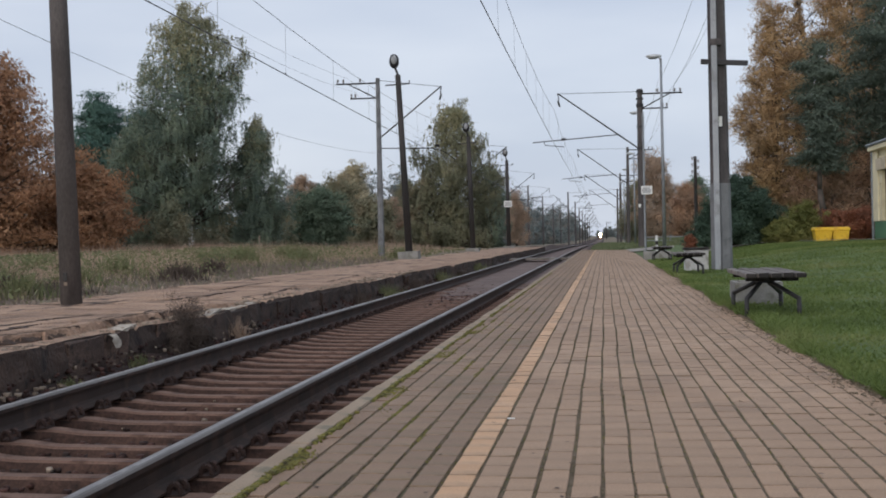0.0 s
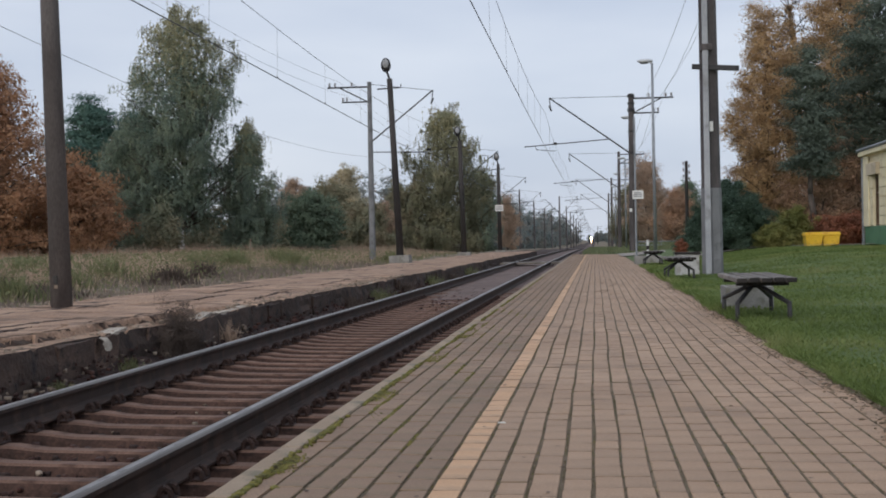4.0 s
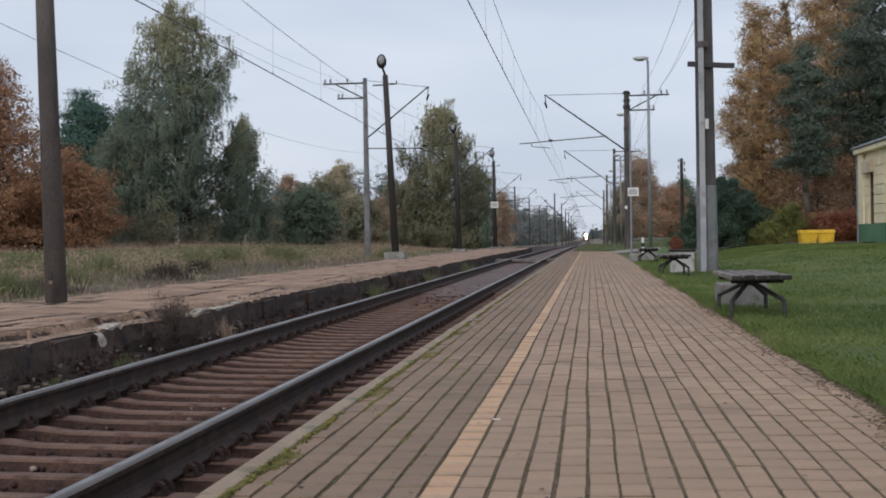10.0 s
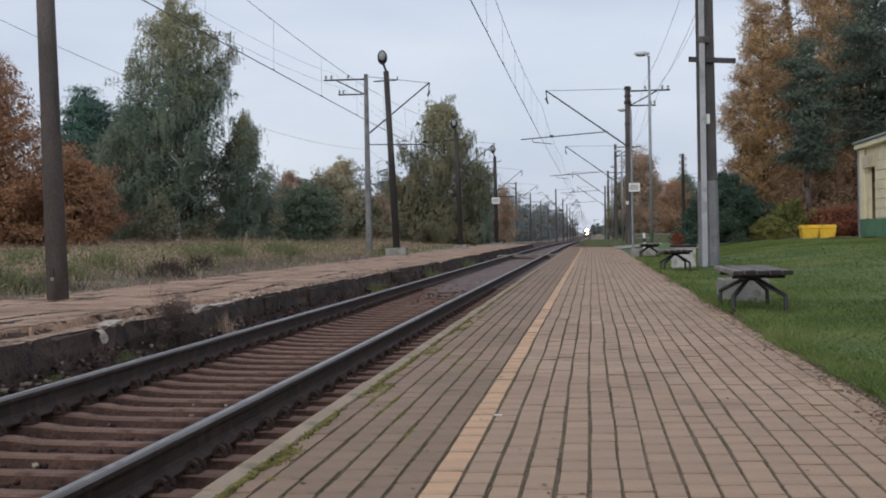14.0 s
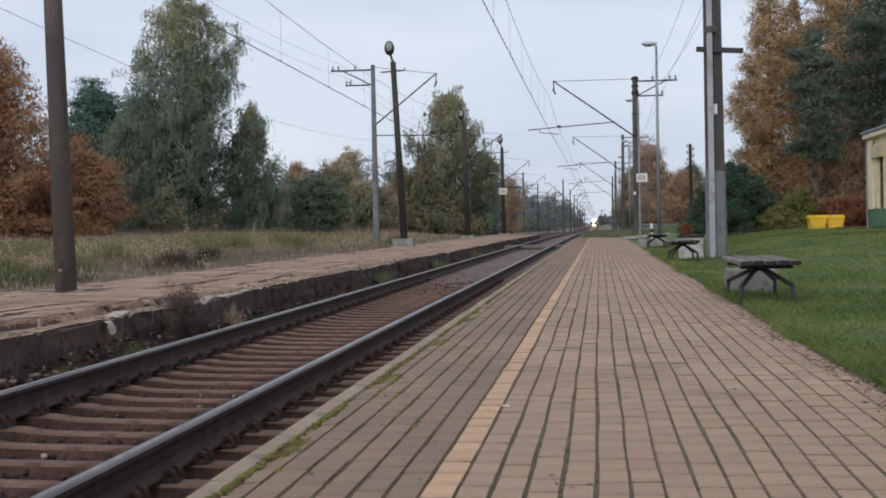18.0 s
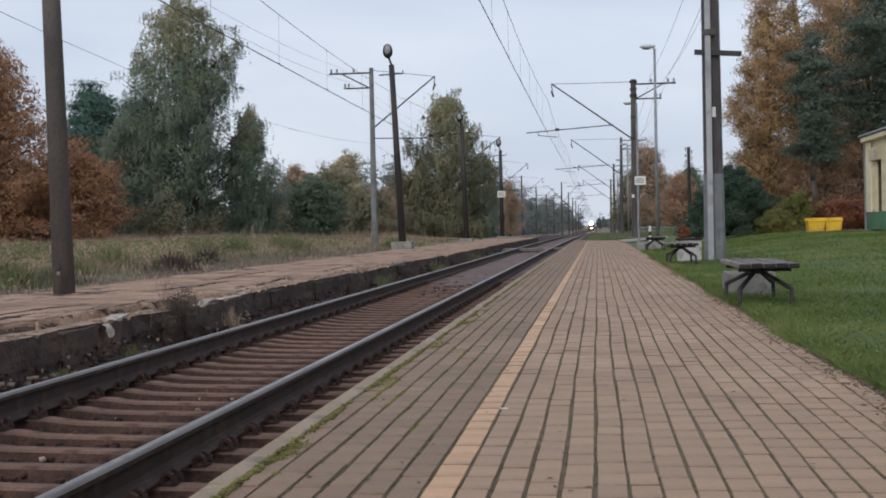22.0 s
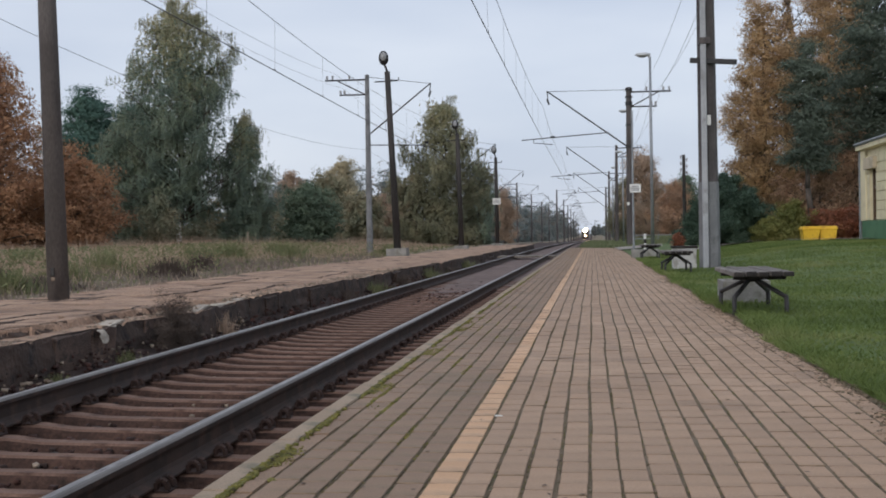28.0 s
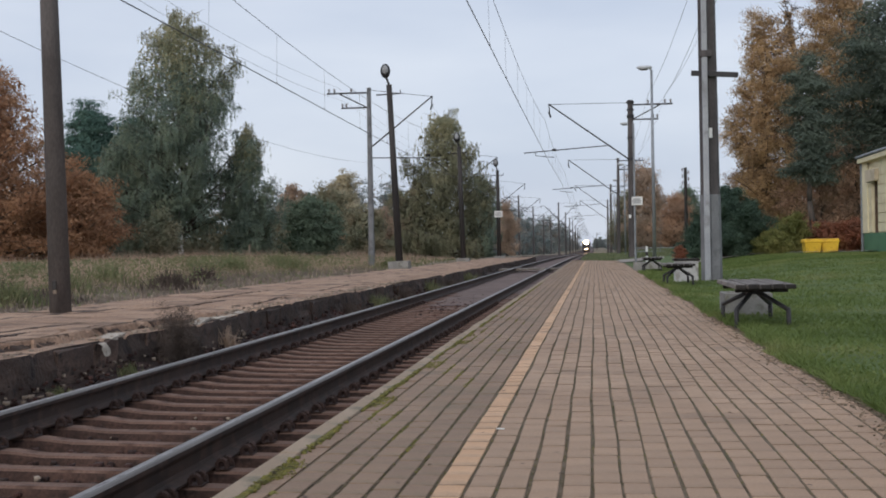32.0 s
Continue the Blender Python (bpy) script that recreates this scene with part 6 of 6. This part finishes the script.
# park behind the station house
tree("linden", 10.7, 82.0, 0.3, 15.2, 1.0, LIND, 2.3, 3.0, L_GOLD, M_BARK, 620, 120, 0.95, 0.068, "tall linden with rusty golden leaves, thinning at the top", 31, 0.26, core=0.7, bare=0.16)
tree("linden", 18.0, 96.0, 0.3, 20.5, 5.0, LIND, 3.1, 3.4, L_GOLD, M_BARK, 600, 110, 1.05, 0.085, "tall linden with golden-brown leaves", 32, 0.32, core=0.6)
tree("linden", 14.9, 99.0, 0.3, 19.0, 6.5, OVAL, 2.6, 2.4, L_GOLD, M_BARK, 260, 60, 0.9, 0.085, "half-bare linden with thin golden leaves", 38, 0.34, core=0.05, limbs=44, bare=0.75)
tree("pine", 12.3, 75.0, 0.3, 11.8, 4.0, PINEB, 2.0, 2.2, L_PINE, M_BARK, 150, 170, 1.1, 0.055, "dark pine standing before the golden lindens", 33, 0.2, long=4.0, core=0.45, limbs=20)
tree("pine", 17.3, 80.0, 0.3, 16.0, 5.2, PINEC, 3.9, 4.1, L_PINE, M_BARK, 250, 160, 1.5, 0.065, "tall dark pine beside the house", 34, 0.3, long=4.0, core=0.6, limbs=28)
tree("maple", 13.2, 77.5, 0.3, 6.4, 0.3, ROUND, 2.2, 2.0, L_BROWN, M_BARK, 150, 90, 0.9, 0.08, "brown-leaved undergrowth maple under the pines", 55, 0.12, core=0.4)
tree("maple", 16.6, 84.0, 0.3, 8.6, 0.3, ROUND, 2.6, 2.2, L_BROWN, M_BARK, 170, 90, 1.0, 0.09, "brown-leaved undergrowth maple under the pines", 56, 0.14, core=0.4)
tree("pine", 20.6, 76.0, 0.3, 18.5, 3.4, PINE, 4.2, 4.4, L_PINE, M_BARK, 380, 170, 1.7, 0.065, "tall dark pine behind the house", 35, 0.34, long=4.0, core=0.6, limbs=36)
tree("maple", 10.9, 87.0, 0.3, 6.6, 0.4, ROUND, 2.4, 2.4, L_BROWN, M_BARK, 150, 90, 0.9, 0.09, "rusty undergrowth maple in the park", 36, 0.12, core=0.65)
tree("maple", 14.4, 90.0, 0.3, 7.2, 0.4, ROUND, 2.6, 2.4, L_BROWN, M_BARK, 160, 90, 0.9, 0.09, "rusty undergrowth maple in the park", 40, 0.12, core=0.65)
tree("maple", 18.6, 94.0, 0.3, 7.6, 0.5, ROUND, 3.0, 3.0, L_RUST, M_BARK, 200, 85, 1.1, 0.12, "rusty undergrowth maple in the park", 37, 0.2, core=0.3)
tree("birch", 22.0, 108.0, 0.3, 9.0, 0.4, ROUND, 4.6, 4.0, L_DARK, M_BARK, 160, 85, 1.2, 0.14, "dark green undergrowth tree in the park", 39, 0.2)
tree("dwarf_pine", 4.9, 49.3, 0.30, 2.65, 0.0, ROUND, 1.15, 1.4, L_DWARF, M_BARK, 420, 120, 0.36, 0.030, "rounded dark dwarf pine beside the path", 41, 0.08, category="bush", long=3.6)
tree("dwarf_pine", 5.75, 49.9, 0.30, 2.2, 0.0, ROUND, 0.85, 1.1, L_DWARF, M_BARK, 330, 120, 0.36, 0.030, "rounded dark dwarf pine beside the path", 42, 0.08, category="bush", long=3.6)
tree("dwarf_pine", 3.85, 49.6, 0.27, 1.75, 0.0, CONE, 0.85, 0.9, L_DWARF, M_BARK, 189, 90, 0.36, 0.028, "low dark dwarf pine beside the path", 43, 0.07, category="bush", long=3.6)
tree("shrub", 2.98, 46.0, 0.21, 0.56, 0.02, ROUND, 0.17, 0.17, L_RED, M_BARK, 60, 50, 0.16, 0.030, "small rounded red shrub beside the path", 48, 0.02, category="bush")
tree("shrub", 6.45, 48.6, 0.30, 1.02, 0.03, ROUND, 0.72, 0.6, L_BRIGHT, M_BARK, 120, 80, 0.28, 0.042, "low yellowing spirea shrub by the path", 44, 0.04, category="bush")
tree("shrub", 8.0, 53.4, 0.31, 1.7, 0.05, ROUND, 0.85, 0.7, L_BRIGHT, M_BARK, 140, 80, 0.34, 0.045, "yellow-green ornamental shrub by the path", 45, 0.05, category="bush")
tree("shrub", 9.6, 54.4, 0.31, 1.4, 0.05, ROUND, 1.15, 0.8, L_RED, M_BARK, 160, 80, 0.34, 0.045, "red autumn shrub behind the yellow bins", 46, 0.05, category="bush")
tree("shrub", 10.7, 55.0, 0.31, 1.5, 0.05, ROUND, 0.9, 0.8, L_RED, M_BARK, 120, 80, 0.34, 0.045, "red autumn shrub beside the house", 47, 0.05, category="bush")
# trees along the line, beyond the platform
tree("maple", 6.0, 150.0, -0.4, 11.0, 0.5, OVAL, 3.1, 4.0, L_RUST, M_BARK, 360, 80, 1.2, 0.11, "rusty orange tree along the line", 51, 0.2)
tree("maple", 8.9, 140.0, -0.4, 6.6, 0.4, ROUND, 2.6, 3.0, L_BROWN, M_BARK, 260, 80, 1.1, 0.10, "dull orange tree along the line", 52, 0.2)
tree("birch", 4.2, 168.0, -0.4, 8.4, 0.3, OVAL, 2.2, 2.6, L_OLIVE, M_BARK, 200, 80, 1.2, 0.12, "grey-green birch along the line", 60, 0.18)
tree("oak", 11.3, 160.0, -0.4, 8.8, 0.6, OVAL, 2.3, 3.0, L_DARK, M_BARK, 220, 80, 1.2, 0.12, "grey-green tree behind the telegraph pole", 53, 0.2)
tree("maple", 17.0, 130.0, -0.4, 7.0, 0.3, ROUND, 4.0, 4.2, L_RUST, M_BARK, 170, 80, 1.2, 0.14, "rusty orange tree at the park's edge", 54, 0.2)


def far_wood(name, boxes, n, size, material, seed, label):
    """Distant woods: overlapping leafy masses in one mesh."""
    rng = np.random.default_rng(seed)
    out = []
    for x0, x1, y0, y1, h, k in boxes:
        for _ in range(k):
            x, y = rng.uniform(x0, x1), rng.uniform(y0, y1)
            hh = h * rng.uniform(0.65, 1.1)
            r = hh * rng.uniform(0.2, 0.34)
            g = float(grade(y)) - 0.5
            c, p = crown_points(rng, 0.2, hh, OVAL if rng.random() < 0.7 else CONE, r, r, 30, n, hh * 0.14)
            out_ = unit(unit(p - c.repeat(n, axis=0)) * 0.7 + [0, 0, 0.6] + rng.normal(0, 0.4, p.shape))
            out.append(facing_leaves(rng, p + np.array([x, y, g]), out_, size * (0.7 + y / 500)))
    return tagged(quads(name, np.concatenate(out), material, per=3), label, "woods", kind="stuff")


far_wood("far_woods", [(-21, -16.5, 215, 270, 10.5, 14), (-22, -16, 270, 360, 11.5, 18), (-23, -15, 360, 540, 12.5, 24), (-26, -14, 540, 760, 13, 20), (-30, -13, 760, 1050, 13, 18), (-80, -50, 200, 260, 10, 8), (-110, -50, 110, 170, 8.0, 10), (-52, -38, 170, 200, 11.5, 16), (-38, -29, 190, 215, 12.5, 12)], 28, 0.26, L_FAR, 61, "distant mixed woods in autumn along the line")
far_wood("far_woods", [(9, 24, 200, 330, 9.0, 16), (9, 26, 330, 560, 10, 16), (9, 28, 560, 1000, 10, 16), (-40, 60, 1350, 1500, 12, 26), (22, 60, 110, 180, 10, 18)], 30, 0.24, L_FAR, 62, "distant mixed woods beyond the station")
far_wood("thicket", [(-46, -23, 84, 94, 5.0, 28), (-60, -24, 90, 120, 4.2, 22), (-46, -18, 112, 130, 4.6, 26), (-120, -46, 70, 100, 7.5, 16), (-24, -13, 132, 150, 3.2, 12)], 27, 0.20, L_OLIVE, 63, "brown-green thicket behind the field")


# grasses
def field_grass():
    rng = np.random.default_rng(71)
    k = 95000
    y = 14 + 96 * rng.random(k) ** 1.25
    x = -8.85 - (rng.random(k) ** 1.25) * (10 + y * 0.30)
    dens = np.sin(x * 0.35 + 1.2 * np.sin(y * 0.13)) + 0.7 * np.sin(y * 0.21 + x * 0.1)
    h = (0.75 + 0.45 * rng.random(k)) * (0.85 + 0.15 * np.tanh(dens)) * (0.22 + 0.80 * step(-x, 11, 20))
    keep = rng.random(k) < 0.06 + 0.94 * step(-x, 10.5, 15.5 - 3.0 * step(y, 32, 50))
    x, y, dens, h = x[keep], y[keep], dens[keep], h[keep]
    k = len(x)
    dry = rng.random(k) < 0.34 + 0.40 * step(-x, 10.5, 16) + 0.22 * step(-x, 15, 22) + 0.22 * np.tanh(-dens)
    z = field(x, y) + grade(y)
    w = 0.010 + 0.00028 * y
    tagged(quads("dry_grass", blades(rng, x[dry], y[dry], z[dry], h[dry] * rng.uniform(0.7, 1.2, dry.sum()), w[dry] * 0.8, 0.32), L_HAY, per=3), "tall dry reddish grass on the field", "grass", kind="stuff")
    s = (rng.random(k) < 0.3) & (x < -11)
    tip = np.stack([x[s] + rng.normal(0, 0.06, s.sum()), y[s] + rng.normal(0, 0.06, s.sum()), z[s] + h[s] * rng.uniform(0.85, 1.2, s.sum())], 1)
    tagged(quads("seed_heads", leaves(rng, tip, 0.022, 4.0), L_SEED), "reddish-brown seed heads of the tall grass", "grass", kind="stuff")
    g = ~dry
    tagged(quads("field_weeds", blades(rng, x[g], y[g], z[g], h[g] * rng.uniform(0.4, 0.85, g.sum()), w[g] * 1.1, 0.5), L_WEED, per=3), "green weeds among the dry field grass", "weeds", kind="stuff")
    n = 26000
    yy = 14 + 50 * rng.random(n) ** 1.3
    xx = -8.9 - rng.random(n) * (2.5 + yy * 0.12)
    keep = rng.random(n) < 0.35 + 0.5 * np.sin(xx * 1.1 + 1.7 * np.sin(yy * 0.4)) * np.sin(yy * 0.7)
    xx, yy = xx[keep], yy[keep]
    tagged(quads("withered_stalks", blades(rng, xx, yy, field(xx, yy), rng.uniform(0.08, 0.35, len(xx)) * (0.4 + 0.6 * step(-xx, 9, 11)), 0.006 + 0.0002 * yy, 0.6), L_WITHER, per=3), "grey-brown withered stalks on the bare strip", "weeds", kind="stuff")
    n = 3200
    yy = 14 + 30 * rng.random(n) ** 1.3
    xx = -8.75 - rng.random(n) ** 1.2 * 3.2
    stones("field_rubble", rng, xx, yy, field(xx, yy) + 0.01, rng.uniform(0.015, 0.06, n) * rng.uniform(0.4, 1, n), M_RUBBLE, None, "pale rubble strewn behind the old platform")
    n = 85000
    y = 15 + 60 * rng.random(n) ** 1.4
    x = -9.0 - rng.random(n) ** 1.1 * (5 + y * 0.22)
    patch = np.sin(x * 0.9 + 2 * np.sin(y * 0.31)) + np.sin(y * 0.53 + x * 0.4)
    keep = rng.random(n) < (0.42 + 0.36 * patch) * (0.05 + 0.95 * step(-x, 10.2, 14.5))
    x, y = x[keep], y[keep]
    p = np.stack([x, y, field(x, y) + rng.random(len(x)) ** 0.8 * (0.35 + 0.45 * step(-x, 9, 13))], 1)
    tagged(quads("leafy_weeds", leaves(rng, p, 0.05, 2.2), L_WEED), "low leafy weeds behind the old platform", "weeds", kind="stuff")


field_grass()


def lawn_grass():
    rng = np.random.default_rng(72)
    k = 145000
    y = 5.0 + 36 * rng.random(k) ** 1.8
    lim = 2.5 + y * 0.22
    x = 1.35 + 0.035 * np.sin(y * 1.1) + 0.022 * np.sin(y * 3.1) + 0.02 * np.sin(y * 7.3) + lim * rng.random(k) ** 1.15
    tuft = np.sin(x * 2.1 + y + 1.5 * np.sin(y * 0.9)) * np.sin(y * 1.3 + np.sin(x * 2.7))
    h = rng.uniform(0.020, 0.055, k) * (1 + 0.45 * tuft) + 0.06 * np.exp(-((x - 1.46) / 0.12) ** 2) * rng.random(k)
    tagged(quads("lawn_grass", blades(rng, x, y, np.maximum(lawn(x, y), np.where(x < 1.40, pave_z(x), -9)) - 0.005, h, 0.0032 + 0.00026 * y, 0.95), L_LAWN, per=3), "short green mown lawn grass", "grass", kind="stuff")

    k = 9000
    y = 5.0 + 12 * rng.random(k) ** 1.5
    x = 1.50 + (1.6 + y * 0.22) * rng.random(k)
    keep = np.sin(x * 3.1 + 2 * np.sin(y * 1.7)) * np.sin(y * 2.3 + x) > 0.1
    x, y = x[keep], y[keep]
    p = np.stack([x, y, lawn(x, y) + rng.uniform(0.03, 0.075, len(x))], 1)
    tagged(quads("clover_leaves", leaves(rng, p, 0.026, 1.2), L_LAWN), "small clover and plantain leaves in the lawn", "plants", kind="stuff")


lawn_grass()


def far_lawn():
    rng = np.random.default_rng(74)
    k = 34000
    y = 36 + 11 * rng.random(k)
    x = 1.6 + 11 * rng.random(k)
    tagged(quads("lawn_grass", blades(rng, x, y, lawn(x, y) - 0.005, rng.uniform(0.025, 0.055, k), 0.016, 0.6), L_LAWN, per=3), "short green mown lawn grass", "grass", kind="stuff")
    k = 26000
    y, x = 73 + 90 * rng.random(k) ** 1.3, -0.75 + 12 * rng.random(k)
    tagged(quads("verge_grass", blades(rng, x, y, lawn(x, y) + grade(y) - 0.01, rng.uniform(0.08, 0.22, k), 0.03, 0.5), L_VERGE, per=3), "grey-green verge grass beyond the platform", "grass", kind="stuff")


far_lawn()


def weed_tuft(x, y, z, h, r, n, material, label, seed, w=0.006):
    rng = np.random.default_rng(seed)
    a, d = rng.uniform(0, 6.28, n), np.abs(rng.normal(0, r, n))
    xx, yy = np.cos(a) * d, np.sin(a) * d
    o = blades(rng, xx, yy, np.zeros(n), h * rng.uniform(0.4, 1.1, n) * np.exp(-(d / (2.2 * r)) ** 2), w, 0.35)
    t = quads("weed_tuft", o, material, per=3)
    t.location = (x, y, z)
    return tagged(t, label, "weeds", kind="stuff")


def twig_bush(x, y, z, rx, ry, h, n, material, label, seed):
    """Dry bush of fine twigs, densest low down."""
    rng = np.random.default_rng(seed)
    c = np.clip(rng.normal(0, 0.45, (26, 2)), -1, 1)
    top = rng.uniform(0.45, 1.15, 26) * (1 - 0.5 * np.abs(c[:, 1]))
    i = rng.integers(0, 26, n)
    u = rng.random(n) ** 1.2 * top[i]
    p = np.stack([c[i, 0] * rx + rng.normal(0, 0.05, n), c[i, 1] * ry + rng.normal(0, 0.07, n), u * h], 1)
    o = leaves(rng, p, 0.0055, 13.0)
    t = quads("withered_bush", o, material)
    t.location = (x, y, z)
    return tagged(t, label, "weeds", kind="stuff")


twig_bush(-4.70, 14.0, -0.46, 0.22, 0.60, 0.68, 13000, L_DEAD, "brown withered weed bush against the old platform", 81)
twig_bush(-4.66, 14.3, -0.46, 0.2, 0.3, 0.4, 1800, L_DEAD, "low withered weeds against the old platform", 86)
weed_tuft(-4.62, 15.8, -0.42, 0.36, 0.09, 130, L_HAY, "pale dry grass tuft beside the old platform", 82)
weed_tuft(-4.60, 12.3, -0.40, 0.15, 0.10, 120, L_WEED, "small green weed beside the old platform", 83)
weed_tuft(-4.60, 10.6, -0.40, 0.10, 0.12, 110, L_WEED, "small green weed beside the old platform", 84)
for i, (y, h) in enumerate(((24, 0.3), (27, 0.35), (31, 0.4), (36, 0.4), (41, 0.35), (47, 0.4))):
    weed_tuft(-4.6, y, -0.45, h, 0.35, 500, L_WEED if i % 2 else L_DEAD, "low weeds along the old platform's foot", 90 + i)


rng = random.Random(44)
for i in range(34):
    y = 24 + 50 * rng.random() ** 1.2
    x = -10.8 - rng.random() * (1.5 + y * 0.24)
    green = rng.random() < 0.6
    weed_tuft(x, y, float(field(x, y)) - 0.02, rng.uniform(0.55, 1.15) if green else rng.uniform(0.4, 0.75), rng.uniform(0.25, 0.6), 420, L_WEED if green else L_DEAD, "tall green weed clump in the dry grass" if green else "dark withered weed clump in the dry grass", 110 + i, 0.012 + 0.0003 * y)


def moss_edge():
    """Moss in the joint behind the edge stones."""
    rng = np.random.default_rng(73)
    k = 5200
    y = 2.5 + 26 * rng.random(k) ** 1.6
    x = -1.178 + np.abs(rng.normal(0, 0.009, k)) + 0.006 * np.sin(y * 5)
    keep = np.sin(y * 1.9) + np.sin(y * 4.7 + 1) > -0.2 + rng.normal(0, 0.6, k)
    x, y = x[keep], y[keep]
    s = rng.uniform(0.006, 0.013, len(x))
    stones("moss", rng, x, y, np.full(len(x), 0.002) + rng.uniform(-0.004, 0.004, len(x)), s, M_MOSS, None, "bright green moss in the joint behind the kerb")
    k = 6000
    y = 4.2 + 11 * rng.random(k) ** 1.3
    r = np.minimum(rng.integers(0, 5, k), rng.integers(0, 5, k))
    x = YELLOW_X - (5 - r) * PITCH + rng.normal(0, 0.006, k)
    keep = np.sin(y * 2.2 + r) + np.sin(y * 5.1 + 2 * r) > 0.35 + 0.25 * r
    x, y = x[keep], y[keep]
    stones("moss", rng, x, y, pave_z(x) - 0.003, rng.uniform(0.003, 0.008, len(x)), M_MOSS, None, "thin moss in the paving joints")
    k = 9000
    y = 4.2 + 8 * rng.random(k) ** 1.3
    x = -1.172 + np.abs(rng.normal(0, 0.045, k))
    keep = np.sin(y * 2.7 + 9 * x) + np.sin(y * 6.1 - 14 * x + 1) > 1.25 + rng.normal(0, 0.3, k)
    x, y = x[keep], y[keep]
    stones("moss", rng, x, y, pave_z(x) + 0.001, rng.uniform(0.002, 0.006, len(x)), M_MOSS, None, "film of moss spreading over the bricks beside the kerb")


moss_edge()


def joint_grit():
    """Sand grains and crumbs of moss that lie unevenly in the long joints."""
    rng = np.random.default_rng(76)
    for k, mat_, lo, hi, label in ((11000, M_SAND, 0.0016, 0.0042, "pale sand grains in the paving joints"), (2500, M_MOSS, 0.0018, 0.0042, "dark mossy crumbs in the paving joints")):
        y = 3.6 + 8 * rng.random(k) ** 1.5
        r = rng.integers(-4, 18, k)
        x = YELLOW_X + r * PITCH + np.array([wander(b, a) for a, b in zip(r, y)]) + rng.normal(0, 0.0026, k)
        keep = np.sin(y * 3.3 + r * 2.1) + np.sin(y * 7.7 + r) > -0.9 + rng.normal(0, 0.7, k)
        x, y = x[keep], y[keep]
        stones("joint_grit", rng, x, y, pave_z(x) - 0.0045 + rng.uniform(-0.001, 0.002, len(x)), rng.uniform(lo, hi, len(x)), mat_, None, label)


joint_grit()


def edge_litter():
    """Soil, dead leaves and crumbs where the lawn creeps over the paving."""
    rng = np.random.default_rng(75)
    k = 5200
    y = 4.5 + 30 * rng.random(k) ** 1.6
    x = 1.37 + 0.035 * np.sin(y * 1.1) + 0.022 * np.sin(y * 3.1) - np.abs(rng.normal(0, 0.085, k)) + 0.06
    stones("soil_crumbs", rng, x, y, pave_z(x) + 0.001, rng.uniform(0.003, 0.012, k), M_SOIL, None, "soil crumbs along the lawn's edge")
    k = 900
    y = 4.5 + 26 * rng.random(k) ** 1.5
    x = 1.34 - np.abs(rng.normal(0, 0.10, k))
    p = np.stack([x, y, pave_z(x) + 0.008], 1)
    q = leaves(rng, p, 0.022, 1.6)
    q[..., 2] = p[:, None, 2] + (q[..., 2] - p[:, None, 2]) * 0.25
    tagged(quads("dead_leaves", q, L_HAY), "small dead leaves along the lawn's edge", "leaves", kind="stuff")
    k = 160
    y, x = 4 + 24 * rng.random(k) ** 1.3, rng.uniform(-1.1, 1.2, k)
    p = np.stack([x, y, pave_z(x) + 0.006], 1)
    q = leaves(rng, p, 0.02, 1.5)
    q[..., 2] = p[:, None, 2] + (q[..., 2] - p[:, None, 2]) * 0.15
    tagged(quads("dead_leaves", q, L_DEAD), "few small dead leaves scattered on the paving", "leaves", kind="stuff")


edge_litter()


# ---- train, far down the line ----
def make_train():
    t = thing("train", pose(0, 0, 0), "distant dark train with bright warm headlights", "train")
    for i in range(4):
        y0 = i * 19.5
        bm = box(bmesh.new(), -1.55, 1.55, y0, y0 + 19, 0.95, 3.9, 0.25)
        part("car_body", bm, M_TRAIN, t)
        bm = bmesh.new()
        for yy in (y0 + 2.5, y0 + 4.9, y0 + 14, y0 + 16.4):
            for sx in (-0.8, 0.8):
                tube(bm, (sx - 0.06, yy, 0.46), (sx + 0.06, yy, 0.46), 0.46, 0.46, 16)
        part("running_gear", bm, M_IRON, t)
        part("underframe", box(bmesh.new(), -1.2, 1.2, y0 + 1.8, y0 + 17.2, 0.5, 0.95), M_IRON, t)
    part("windscreen", box(bmesh.new(), -1.2, 1.2, -0.03, 0.02, 2.3, 3.2, 0.01), M_TRAINGLASS, t)
    # disc much wider than a lens: its size stands in for glare
    bm = bmesh.new()
    tube(bm, (0, -0.10, 3.75), (0, 0.02, 3.75), 0.64, 0.60, 20)
    part("headlight", bm, M_HEADLIGHT, t, "bright warm top headlight, enlarged for its glare")
    for x in (-0.10, 0.36):
        bm = bmesh.new()
        tube(bm, (x, -0.10, 1.45), (x, 0.02, 1.45), 0.17, 0.15, 14)
        part("marker_light", bm, M_BUFFERLIGHT, t, "warm lower light")
    return t


train = make_train()
lay_bricks()


def motions():
    rows = []
    for i in range(17):
        s = 2.0 * i
        y = 985 - 16.2 * s
        rows.append((s, pose(AXIS, y, RAIL_Z + float(grade(y)))))
    walk(train, rows)


motions()
